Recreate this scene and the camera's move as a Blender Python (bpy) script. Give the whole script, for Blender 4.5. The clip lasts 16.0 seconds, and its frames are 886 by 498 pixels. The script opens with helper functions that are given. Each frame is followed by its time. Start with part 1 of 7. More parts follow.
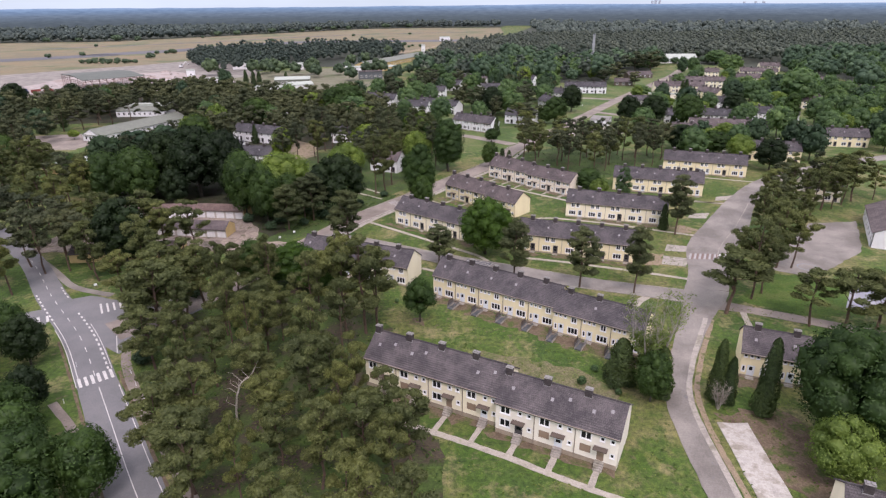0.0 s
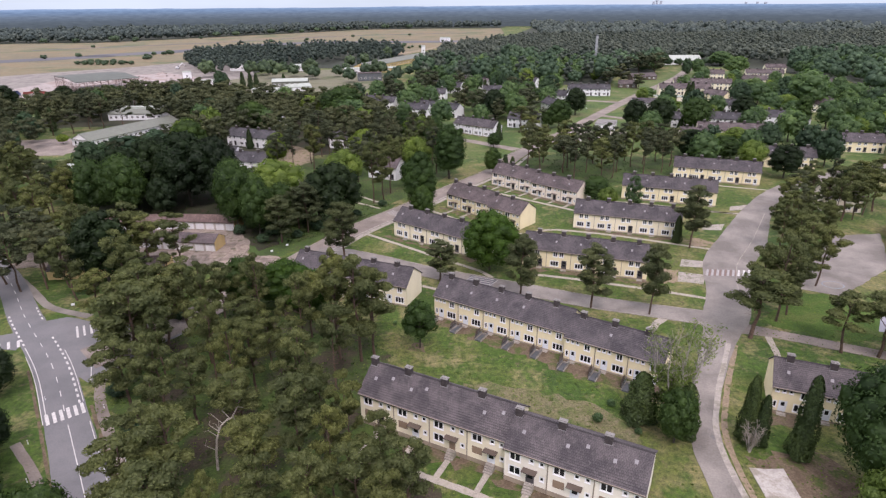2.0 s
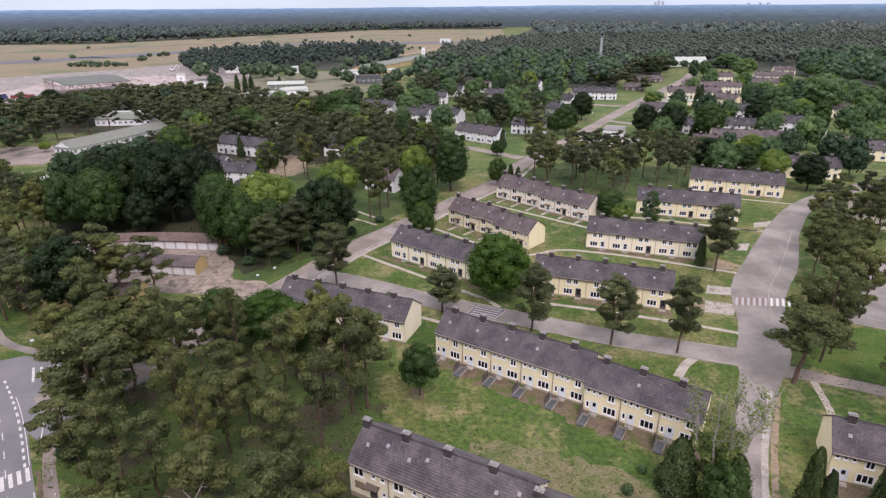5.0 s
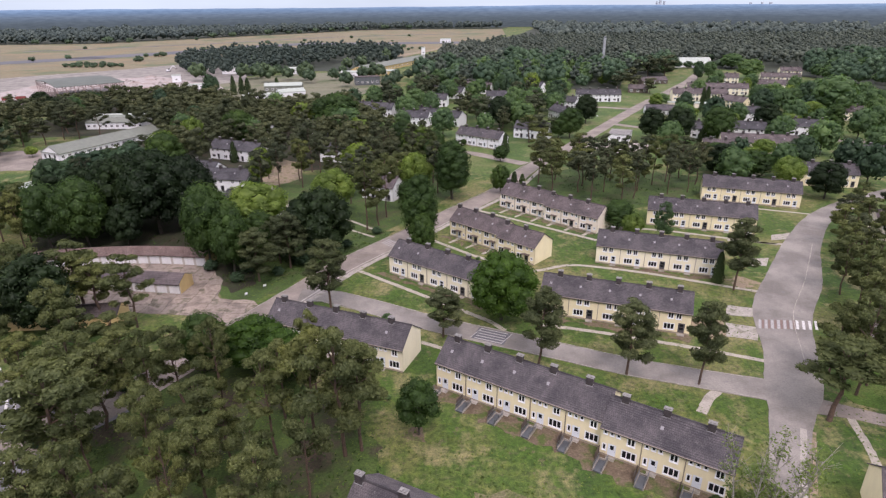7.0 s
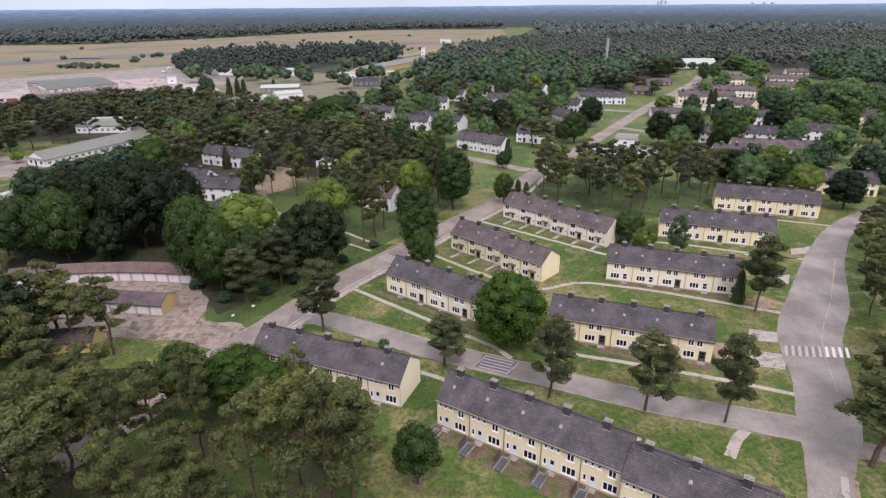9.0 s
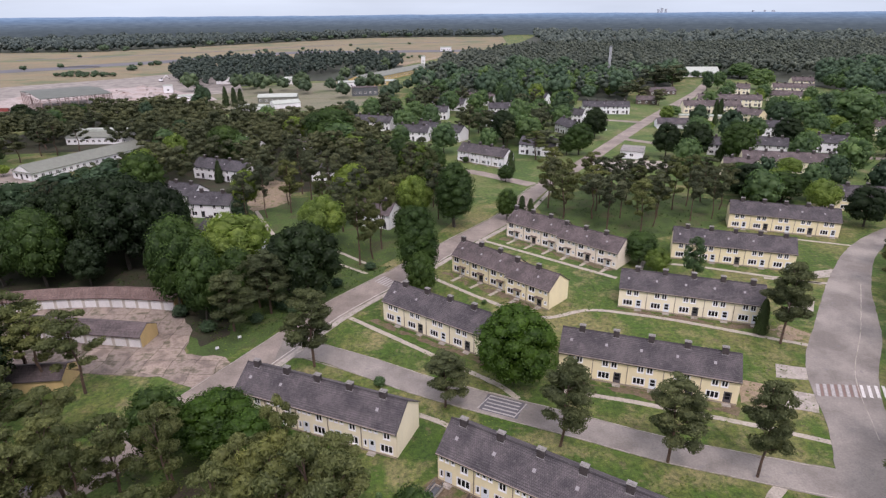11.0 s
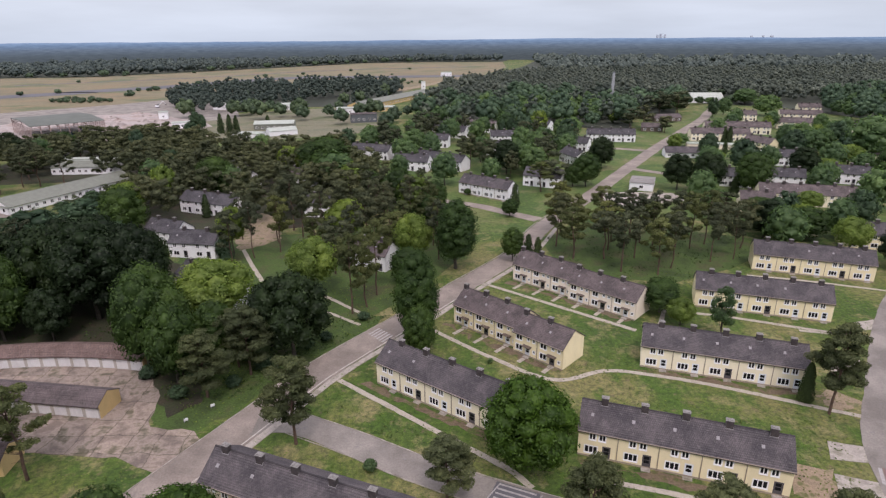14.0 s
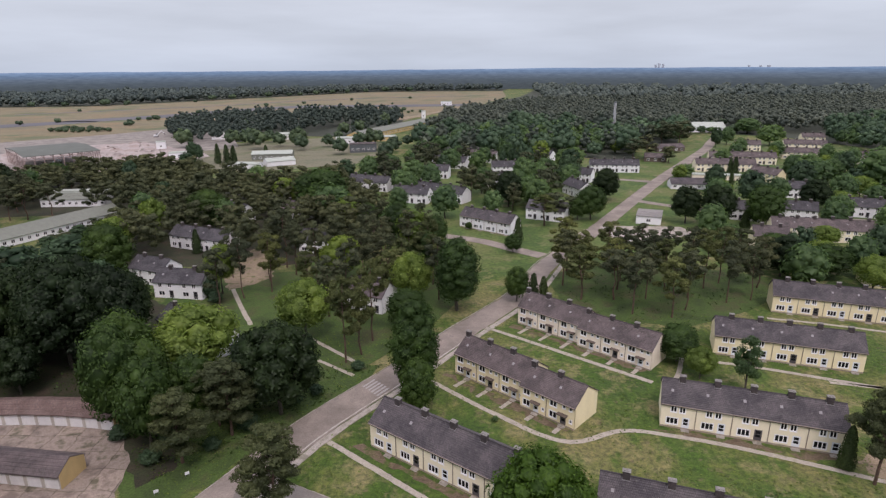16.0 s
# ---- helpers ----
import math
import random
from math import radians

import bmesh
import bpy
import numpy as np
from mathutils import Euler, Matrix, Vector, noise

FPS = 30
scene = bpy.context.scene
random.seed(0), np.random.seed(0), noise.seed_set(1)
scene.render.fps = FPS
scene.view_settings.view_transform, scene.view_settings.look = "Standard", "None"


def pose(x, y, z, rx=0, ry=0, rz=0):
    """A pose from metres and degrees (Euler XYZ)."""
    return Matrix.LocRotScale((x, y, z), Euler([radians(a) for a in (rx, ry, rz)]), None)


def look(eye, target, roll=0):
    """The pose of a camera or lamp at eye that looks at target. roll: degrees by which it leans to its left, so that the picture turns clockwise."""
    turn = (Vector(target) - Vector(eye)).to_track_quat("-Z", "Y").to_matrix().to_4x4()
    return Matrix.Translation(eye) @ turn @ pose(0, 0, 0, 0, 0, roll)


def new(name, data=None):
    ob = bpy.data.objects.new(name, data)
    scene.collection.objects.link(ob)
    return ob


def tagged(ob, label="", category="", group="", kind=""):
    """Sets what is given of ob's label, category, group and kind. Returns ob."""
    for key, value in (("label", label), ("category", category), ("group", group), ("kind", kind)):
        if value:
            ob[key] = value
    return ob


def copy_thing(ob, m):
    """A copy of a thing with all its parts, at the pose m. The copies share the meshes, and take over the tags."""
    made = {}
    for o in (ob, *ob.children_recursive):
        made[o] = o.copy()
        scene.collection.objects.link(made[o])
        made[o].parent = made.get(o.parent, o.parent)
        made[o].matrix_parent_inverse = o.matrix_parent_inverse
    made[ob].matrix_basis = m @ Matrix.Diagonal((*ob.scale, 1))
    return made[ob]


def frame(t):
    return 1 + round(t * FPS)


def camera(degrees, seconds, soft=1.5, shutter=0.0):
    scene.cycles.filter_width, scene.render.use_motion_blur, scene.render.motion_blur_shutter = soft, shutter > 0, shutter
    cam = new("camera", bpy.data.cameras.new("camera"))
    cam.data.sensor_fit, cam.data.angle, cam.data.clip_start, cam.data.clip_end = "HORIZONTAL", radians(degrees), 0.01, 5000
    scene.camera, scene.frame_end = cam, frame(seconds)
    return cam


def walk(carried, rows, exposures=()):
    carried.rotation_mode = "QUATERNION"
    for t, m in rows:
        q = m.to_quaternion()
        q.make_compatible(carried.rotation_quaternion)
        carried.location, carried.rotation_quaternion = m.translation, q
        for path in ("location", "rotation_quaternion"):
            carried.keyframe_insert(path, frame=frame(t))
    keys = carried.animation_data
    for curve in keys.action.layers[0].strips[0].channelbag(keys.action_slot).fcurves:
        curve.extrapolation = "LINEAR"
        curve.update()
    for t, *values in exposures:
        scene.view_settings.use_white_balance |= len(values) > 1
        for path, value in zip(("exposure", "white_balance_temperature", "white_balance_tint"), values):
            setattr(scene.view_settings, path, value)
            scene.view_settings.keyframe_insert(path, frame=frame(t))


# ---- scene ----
cam = camera(74.0, 16.0, soft=1.3)
LEAN = pose(0, 0, 0, 0, 0, -0.484)
PATH = [
    (0.0, pose(1.203, -3.819, 60.626, 67.294, 0, 0.236)),
    (2.0, pose(0.831, 5.856, 60.588, 67.344, 0, 0.236)),
    (4.0, pose(0.507, 15.551, 60.625, 67.394, 0, 0.236)),
    (6.5, pose(0.169, 27.698, 60.779, 67.366, 0, 0.236)),
    (9.0, pose(-0.095, 39.876, 61.051, 67.344, 0, 0.236)),
    (10.0, pose(-0.180, 44.756, 61.194, 67.500, 0, 0.236)),
    (10.6, pose(-0.225, 47.686, 61.288, 67.780, 0, 0.236)),
    (11.3, pose(-0.272, 51.107, 61.407, 68.144, 0, 0.236)),
    (11.9, pose(-0.308, 54.042, 61.516, 68.418, 0, 0.236)),
    (12.5, pose(-0.340, 56.978, 61.632, 68.688, 0, 0.236)),
    (13.0, pose(-0.363, 59.426, 61.734, 69.043, 0, 0.236)),
    (13.5, pose(-0.383, 61.876, 61.841, 69.547, 0, 0.236)),
    (14.0, pose(-0.401, 64.326, 61.953, 70.141, 0, 0.236)),
    (14.5, pose(-0.415, 66.778, 62.069, 70.747, 0, 0.236)),
    (15.0, pose(-0.426, 69.232, 62.190, 71.382, 0, 0.236)),
    (15.5, pose(-0.434, 71.686, 62.316, 72.059, 0, 0.236)),
    (16.0, pose(-0.440, 74.142, 62.446, 72.722, 0, 0.236)),
]
walk(cam, [(t, m @ LEAN) for t, m in PATH], exposures=[(0.0, 0.15, 6400, 30), (9.0, 0.12, 6400, 30), (12.0, 0.0, 6450, 29), (14.0, -0.1, 6500, 28), (16.0, -0.27, 6500, 28)])

# ---------------------------------------------------------------- world and sun
SUN_HEIGHT, SUN_TURN = radians(56), radians(170)   # turn: clockwise from +y
world = bpy.data.worlds.new("overcast_sky")
scene.world = world
world.use_nodes = True
wn, wl = world.node_tree.nodes, world.node_tree.links
wn.clear()
sky = wn.new("ShaderNodeTexSky")
sky.sky_type, sky.sun_disc = "NISHITA", False
sky.sun_elevation, sky.sun_rotation = SUN_HEIGHT, SUN_TURN
sky.air_density, sky.dust_density = 1.0, 2.0
clear = wn.new("ShaderNodeBackground")
clear.inputs["Strength"].default_value = 0.06
wl.new(sky.outputs["Color"], clear.inputs["Color"])
coord = wn.new("ShaderNodeTexCoord")
split = wn.new("ShaderNodeSeparateXYZ")
wl.new(coord.outputs["Generated"], split.inputs[0])
dome = wn.new("ShaderNodeValToRGB")
dome.color_ramp.elements[0].position, dome.color_ramp.elements[0].color = 0.0, (0.715, 0.88, 0.955, 1)
dome.color_ramp.elements[1].position, dome.color_ramp.elements[1].color = 1.0, (1.75, 1.79, 1.86, 1)
e = dome.color_ramp.elements.new(0.13)
e.color = (0.815, 0.955, 0.985, 1)
e = dome.color_ramp.elements.new(0.45)
e.color = (1.16, 1.28, 1.32, 1)
wl.new(split.outputs["Z"], dome.inputs["Fac"])
stretch = wn.new("ShaderNodeMapping")
stretch.inputs["Scale"].default_value = (1.0, 1.0, 7.0)
wl.new(coord.outputs["Generated"], stretch.inputs["Vector"])
puffs = wn.new("ShaderNodeTexNoise")
puffs.inputs["Scale"].default_value, puffs.inputs["Detail"].default_value = 3.0, 5.0
wl.new(stretch.outputs["Vector"], puffs.inputs["Vector"])
shade = wn.new("ShaderNodeMapRange")
shade.inputs["From Min"].default_value, shade.inputs["From Max"].default_value = 0.3, 0.7
shade.inputs["To Min"].default_value, shade.inputs["To Max"].default_value = 0.88, 1.08
wl.new(puffs.outputs["Fac"], shade.inputs["Value"])
cover = wn.new("ShaderNodeBackground")
wl.new(dome.outputs["Color"], cover.inputs["Color"])
wl.new(shade.outputs["Result"], cover.inputs["Strength"])
both = wn.new("ShaderNodeMixShader")
both.inputs["Fac"].default_value = 0.85
wl.new(clear.outputs[0], both.inputs[1])
wl.new(cover.outputs[0], both.inputs[2])
wout = wn.new("ShaderNodeOutputWorld")
wl.new(both.outputs[0], wout.inputs["Surface"])

sun = new("sun", bpy.data.lights.new("sun", "SUN"))
sun.data.energy, sun.data.angle, sun.data.color = 2.1, radians(18), (1.0, 0.95, 0.87)
sun.matrix_world = look((200 * math.sin(SUN_TURN) * math.cos(SUN_HEIGHT), 200 * math.cos(SUN_TURN) * math.cos(SUN_HEIGHT), 200 * math.sin(SUN_HEIGHT)), (0, 0, 0))

# ---------------------------------------------------------------- materials
def nodes_of(name):
    m = bpy.data.materials.new(name)
    m.use_nodes = True
    n, l = m.node_tree.nodes, m.node_tree.links
    return m, n, l, n["Principled BSDF"]


def noise_node(n, l, scale, detail=4.0, rough=0.55, stretch=None):
    pos = n.new("ShaderNodeNewGeometry")
    tex = n.new("ShaderNodeTexNoise")
    tex.inputs["Scale"].default_value, tex.inputs["Detail"].default_value, tex.inputs["Roughness"].default_value = scale, detail, rough
    if stretch:
        mp = n.new("ShaderNodeMapping")
        mp.inputs["Scale"].default_value = stretch
        l.new(pos.outputs["Position"], mp.inputs["Vector"])
        l.new(mp.outputs["Vector"], tex.inputs["Vector"])
    else:
        l.new(pos.outputs["Position"], tex.inputs["Vector"])
    return tex


def ramp(n, l, fac, stops):
    r = n.new("ShaderNodeValToRGB")
    els = r.color_ramp.elements
    els[0].position, els[0].color = stops[0][0], (*stops[0][1], 1)
    els[1].position, els[1].color = stops[-1][0], (*stops[-1][1], 1)
    for p, c in stops[1:-1]:
        els.new(p).color = (*c, 1)
    l.new(fac, r.inputs["Fac"])
    return r.outputs["Color"]


def blend(n, l, a, b, fac, mode="MIX"):
    m = n.new("ShaderNodeMix")
    m.data_type, m.blend_type = "RGBA", mode
    for sock, v in ((m.inputs["Factor"], fac), (m.inputs["A"], a), (m.inputs["B"], b)):
        if isinstance(v, (int, float)):
            sock.default_value = v
        elif isinstance(v, tuple):
            sock.default_value = (*v, 1)
        else:
            l.new(v, sock)
    return m.outputs["Result"]


def ground_stuff(name, stops, scale, fine, rough=0.95, bump=0.3, fine_amount=0.5, second=None):
    """A mottled surface: large stains by the ramp, fine grain laid over it, a bump."""
    m, n, l, p = nodes_of(name)
    big = noise_node(n, l, scale, 5, 0.6)
    col = ramp(n, l, big.outputs["Fac"], stops)
    if second:
        s2, c2, lo, hi = second
        more = noise_node(n, l, s2, 4, 0.65)
        fac = ramp(n, l, more.outputs["Fac"], [(lo, (0, 0, 0)), (hi, (1, 1, 1))])
        col = blend(n, l, col, c2, fac)
    small = noise_node(n, l, fine, 3, 0.7)
    grain = ramp(n, l, small.outputs["Fac"], [(0.3, (1 - fine_amount,) * 3), (0.7, (1 + fine_amount * 0.6,) * 3)])
    col = blend(n, l, col, grain, 1.0, "MULTIPLY")
    l.new(col, p.inputs["Base Color"])
    p.inputs["Roughness"].default_value = rough
    b = n.new("ShaderNodeBump")
    b.inputs["Strength"].default_value, b.inputs["Distance"].default_value = bump, 0.1
    l.new(small.outputs["Fac"], b.inputs["Height"])
    l.new(b.outputs["Normal"], p.inputs["Normal"])
    return m


def paint(name, col, dirt=0.12, rough=0.8, metal=0.0, scale=0.6):
    m, n, l, p = nodes_of(name)
    t = noise_node(n, l, scale, 5, 0.65, (1, 1, 0.35))
    c = ramp(n, l, t.outputs["Fac"], [(0.3, tuple(x * (1 - dirt) for x in col)), (0.65, col)])
    t2 = noise_node(n, l, 14, 3, 0.6)
    g = ramp(n, l, t2.outputs["Fac"], [(0.3, (1 - dirt * 0.6,) * 3), (0.7, (1.04,) * 3)])
    l.new(blend(n, l, c, g, 1.0, "MULTIPLY"), p.inputs["Base Color"])
    p.inputs["Roughness"].default_value, p.inputs["Metallic"].default_value = rough, metal
    b = n.new("ShaderNodeBump")
    b.inputs["Strength"].default_value, b.inputs["Distance"].default_value = 0.15, 0.02
    l.new(t2.outputs["Fac"], b.inputs["Height"])
    l.new(b.outputs["Normal"], p.inputs["Normal"])
    return m


def roof_tiles(name, dark, light):
    """Concrete pantiles: weathered, with lichen stains and single odd tiles."""
    m, n, l, p = nodes_of(name)
    t = noise_node(n, l, 0.35, 5, 0.6)
    c = ramp(n, l, t.outputs["Fac"], [(0.38, dark), (0.62, light)])
    uv = n.new("ShaderNodeTexCoord")
    br = n.new("ShaderNodeTexBrick")
    br.inputs["Scale"].default_value = 1.0
    br.inputs["Brick Width"].default_value, br.inputs["Row Height"].default_value = 0.30, 0.36
    br.inputs["Mortar Size"].default_value = 0.022
    br.inputs["Color1"].default_value, br.inputs["Color2"].default_value = (0.84, 0.84, 0.84, 1), (1.15, 1.14, 1.13, 1)
    br.inputs["Mortar"].default_value = (0.45, 0.45, 0.45, 1)
    l.new(uv.outputs["UV"], br.inputs["Vector"])
    c = blend(n, l, c, br.outputs["Color"], 1.0, "MULTIPLY")
    t2 = noise_node(n, l, 2.2, 4, 0.7)
    moss = ramp(n, l, t2.outputs["Fac"], [(0.57, (0, 0, 0)), (0.70, (0.8, 0.8, 0.8))])
    c = blend(n, l, c, (0.17, 0.165, 0.15), blend(n, l, moss, (0.55,) * 3, 1.0, "MULTIPLY"))
    l.new(c, p.inputs["Base Color"])
    p.inputs["Roughness"].default_value = 0.85
    return m


def foliage(name, dark, light, through_light, island=0.75):
    m, n, l, p = nodes_of(name)
    geo = n.new("ShaderNodeNewGeometry")
    info = n.new("ShaderNodeObjectInfo")
    c = ramp(n, l, geo.outputs["Random Per Island"], [(0.0, dark), (island, light), (1.0, tuple(x * 1.28 for x in light))])
    tone = ramp(n, l, info.outputs["Random"], [(0.0, (0.78, 0.80, 0.75)), (0.5, (1, 1, 1)), (1.0, (1.18, 1.12, 0.95))])
    c = blend(n, l, c, tone, 1.0, "MULTIPLY")
    crowns = noise_node(n, l, 0.06, 2, 0.5)
    c = blend(n, l, c, ramp(n, l, crowns.outputs["Fac"], [(0.35, (0.78, 0.82, 0.84)), (0.65, (1.22, 1.2, 1.12))]), 1.0, "MULTIPLY")
    patch = noise_node(n, l, 0.22, 3, 0.6)
    c = blend(n, l, c, ramp(n, l, patch.outputs["Fac"], [(0.3, (0.72, 0.75, 0.75)), (0.7, (1.22, 1.18, 1.1))]), 1.0, "MULTIPLY")
    n.remove(p)
    d = n.new("ShaderNodeBsdfDiffuse")
    tr = n.new("ShaderNodeBsdfTranslucent")
    gl = n.new("ShaderNodeBsdfGlossy")
    gl.inputs["Roughness"].default_value = 0.55
    gl.inputs["Color"].default_value = (0.5, 0.55, 0.5, 1)
    l.new(c, d.inputs["Color"])
    l.new(blend(n, l, c, (1.3, 1.5, 0.6), 1.0, "MULTIPLY"), tr.inputs["Color"])
    a = n.new("ShaderNodeMixShader")
    a.inputs["Fac"].default_value = through_light
    l.new(d.outputs[0], a.inputs[1])
    l.new(tr.outputs[0], a.inputs[2])
    b = n.new("ShaderNodeMixShader")
    b.inputs["Fac"].default_value = 0.028
    l.new(a.outputs[0], b.inputs[1])
    l.new(gl.outputs[0], b.inputs[2])
    l.new(b.outputs[0], n["Material Output"].inputs["Surface"])
    return m


def bark(name, dark, light):
    return ground_stuff(name, [(0.3, dark), (0.7, light)], 1.5, 8, 0.95, 0.5, 0.35)


def lawn(name):
    """Unmown grass: green swards, straw-yellow dry patches, thin brown earth and dark tussocks, at four scales."""
    m, n, l, p = nodes_of(name)
    wide = noise_node(n, l, 0.035, 4, 0.6)
    col = ramp(n, l, wide.outputs["Fac"], [(0.40, (0.034, 0.074, 0.009)), (0.48, (0.054, 0.096, 0.013)), (0.54, (0.088, 0.112, 0.024)), (0.61, (0.138, 0.134, 0.048))])
    patch = noise_node(n, l, 0.16, 5, 0.68)
    dry = ramp(n, l, patch.outputs["Fac"], [(0.50, (0, 0, 0)), (0.57, (0.6, 0.6, 0.6)), (0.65, (1, 1, 1))])
    col = blend(n, l, col, (0.178, 0.166, 0.072), dry)
    lush = noise_node(n, l, 0.11, 4, 0.65, (1.3, 0.8, 1))
    col = blend(n, l, col, (0.042, 0.090, 0.008), ramp(n, l, lush.outputs["Fac"], [(0.50, (0, 0, 0)), (0.60, (0.85, 0.85, 0.85))]))
    earth = noise_node(n, l, 0.42, 5, 0.72)
    col = blend(n, l, col, (0.128, 0.104, 0.058), ramp(n, l, earth.outputs["Fac"], [(0.575, (0, 0, 0)), (0.67, (0.7, 0.7, 0.7))]))
    clump = noise_node(n, l, 1.1, 4, 0.7)
    col = blend(n, l, col, ramp(n, l, clump.outputs["Fac"], [(0.36, (0.55, 0.6, 0.55)), (0.5, (1, 1, 1)), (0.64, (1.4, 1.32, 1.22))]), 1.0, "MULTIPLY")
    fine = noise_node(n, l, 5.0, 3, 0.75)
    col = blend(n, l, col, ramp(n, l, fine.outputs["Fac"], [(0.3, (0.6, 0.6, 0.6)), (0.7, (1.3, 1.3, 1.3))]), 1.0, "MULTIPLY")
    l.new(col, p.inputs["Base Color"])
    p.inputs["Roughness"].default_value = 0.98
    b = n.new("ShaderNodeBump")
    b.inputs["Strength"].default_value, b.inputs["Distance"].default_value = 0.8, 0.15
    l.new(clump.outputs["Fac"], b.inputs["Height"])
    l.new(b.outputs["Normal"], p.inputs["Normal"])
    return m


GRASS = lawn("grass")
DRY = ground_stuff("dry_grass", [(0.40, (0.145, 0.130, 0.078)), (0.5, (0.185, 0.158, 0.092)), (0.60, (0.098, 0.116, 0.055))], 0.010, 0.3, 0.98, 0.2, 0.25, (0.022, (0.195, 0.148, 0.082), 0.48, 0.62))
SOIL = ground_stuff("bare_soil", [(0.36, (0.098, 0.070, 0.044)), (0.50, (0.150, 0.112, 0.074)), (0.56, (0.105, 0.095, 0.042)), (0.62, (0.070, 0.096, 0.022))], 0.4, 3, 0.98, 0.5, 0.4)
# brown needle litter, its colour lowered further for shade under trees
LITTER = ground_stuff("shade_dark_litter", [(0.36, (0.028, 0.024, 0.013)), (0.5, (0.026, 0.034, 0.011)), (0.64, (0.044, 0.032, 0.019))], 0.16, 2.5, 0.98, 0.5, 0.5)
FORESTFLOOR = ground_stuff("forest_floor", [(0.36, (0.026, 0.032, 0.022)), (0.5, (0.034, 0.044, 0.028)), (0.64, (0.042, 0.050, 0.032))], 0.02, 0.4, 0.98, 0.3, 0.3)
GROVE = ground_stuff("grove_floor", [(0.40, (0.056, 0.044, 0.026)), (0.47, (0.044, 0.056, 0.016)), (0.54, (0.044, 0.080, 0.012)), (0.61, (0.060, 0.098, 0.017))], 0.13, 2.5, 0.98, 0.6, 0.5)
LUSH = ground_stuff("lush_grass", [(0.40, (0.040, 0.088, 0.007)), (0.5, (0.055, 0.110, 0.010)), (0.60, (0.080, 0.118, 0.020))], 0.2, 3.0, 0.98, 0.7, 0.5)
VILLAGEGRASS = ground_stuff("village_grass", [(0.40, (0.044, 0.088, 0.014)), (0.5, (0.068, 0.112, 0.020)), (0.60, (0.105, 0.125, 0.036))], 0.05, 0.8, 0.98, 0.5, 0.45, (0.09, (0.150, 0.140, 0.066), 0.55, 0.68))
WORNLAWN = ground_stuff("worn_lawn", [(0.38, (0.070, 0.098, 0.024)), (0.48, (0.120, 0.122, 0.048)), (0.56, (0.155, 0.138, 0.072)), (0.64, (0.095, 0.105, 0.040))], 0.28, 3.0, 0.98, 0.6, 0.5, (0.5, (0.185, 0.155, 0.100), 0.57, 0.70))
# grass with the shade of trees mixed into its base colour
SHADEGRASS = ground_stuff("shade_coloured_grass", [(0.36, (0.034, 0.060, 0.012)), (0.5, (0.052, 0.096, 0.016)), (0.64, (0.062, 0.070, 0.024))], 0.12, 2.5, 0.98, 0.6, 0.5)
THINGRASS = ground_stuff("thin_grass", [(0.36, (0.125, 0.130, 0.080)), (0.5, (0.160, 0.152, 0.098)), (0.64, (0.085, 0.105, 0.045))], 0.03, 0.5, 0.98, 0.3, 0.3)
SAND = ground_stuff("pale_sand", [(0.40, (0.22, 0.172, 0.118)), (0.52, (0.28, 0.215, 0.145)), (0.60, (0.13, 0.13, 0.055))], 0.5, 4, 0.98, 0.4, 0.3)
ASPHALT = ground_stuff("asphalt", [(0.36, (0.140, 0.142, 0.146)), (0.64, (0.183, 0.182, 0.184))], 0.14, 6, 0.9, 0.2, 0.16)
OLD = ground_stuff("worn_roadway", [(0.35, (0.165, 0.140, 0.120)), (0.5, (0.222, 0.190, 0.163)), (0.65, (0.280, 0.241, 0.206))], 0.13, 3.5, 0.92, 0.25, 0.22, (0.6, (0.16, 0.145, 0.13), 0.58, 0.72))
OLDGREY = ground_stuff("grey_roadway", [(0.38, (0.158, 0.143, 0.127)), (0.5, (0.212, 0.194, 0.173)), (0.62, (0.262, 0.240, 0.212))], 0.11, 3.5, 0.92, 0.25, 0.2, (0.5, (0.17, 0.16, 0.158), 0.6, 0.74))
CONCRETE = ground_stuff("old_concrete", [(0.38, (0.27, 0.245, 0.215)), (0.5, (0.36, 0.33, 0.29)), (0.62, (0.22, 0.205, 0.16))], 0.35, 5, 0.95, 0.3, 0.25)
def jointed(mat_, size, dark):
    """Cast panels: dark, dirty joints laid over a ground material."""
    n, l = mat_.node_tree.nodes, mat_.node_tree.links
    p = n["Principled BSDF"]
    src = p.inputs["Base Color"].links[0].from_socket
    pos = n.new("ShaderNodeNewGeometry")
    warp = noise_node(n, l, 0.12, 4, 0.6)
    add = n.new("ShaderNodeVectorMath")
    add.operation = "MULTIPLY_ADD"
    add.inputs[1].default_value = (3.0, 3.0, 0.0)
    l.new(warp.outputs["Color"], add.inputs[0])
    l.new(pos.outputs["Position"], add.inputs[2])
    br = n.new("ShaderNodeTexBrick")
    br.offset = 0.0
    br.inputs["Scale"].default_value = 1.0
    br.inputs["Brick Width"].default_value, br.inputs["Row Height"].default_value = size, size
    br.inputs["Mortar Size"].default_value, br.inputs["Mortar Smooth"].default_value = 0.11, 0.6
    br.inputs["Color1"].default_value, br.inputs["Color2"].default_value = (0.85, 0.85, 0.85, 1), (1.1, 1.08, 1.05, 1)
    br.inputs["Mortar"].default_value = (dark, dark, dark * 0.9, 1)
    l.new(add.outputs[0], br.inputs["Vector"])
    l.new(blend(n, l, src, br.outputs["Color"], 1.0, "MULTIPLY"), p.inputs["Base Color"])
    return mat_


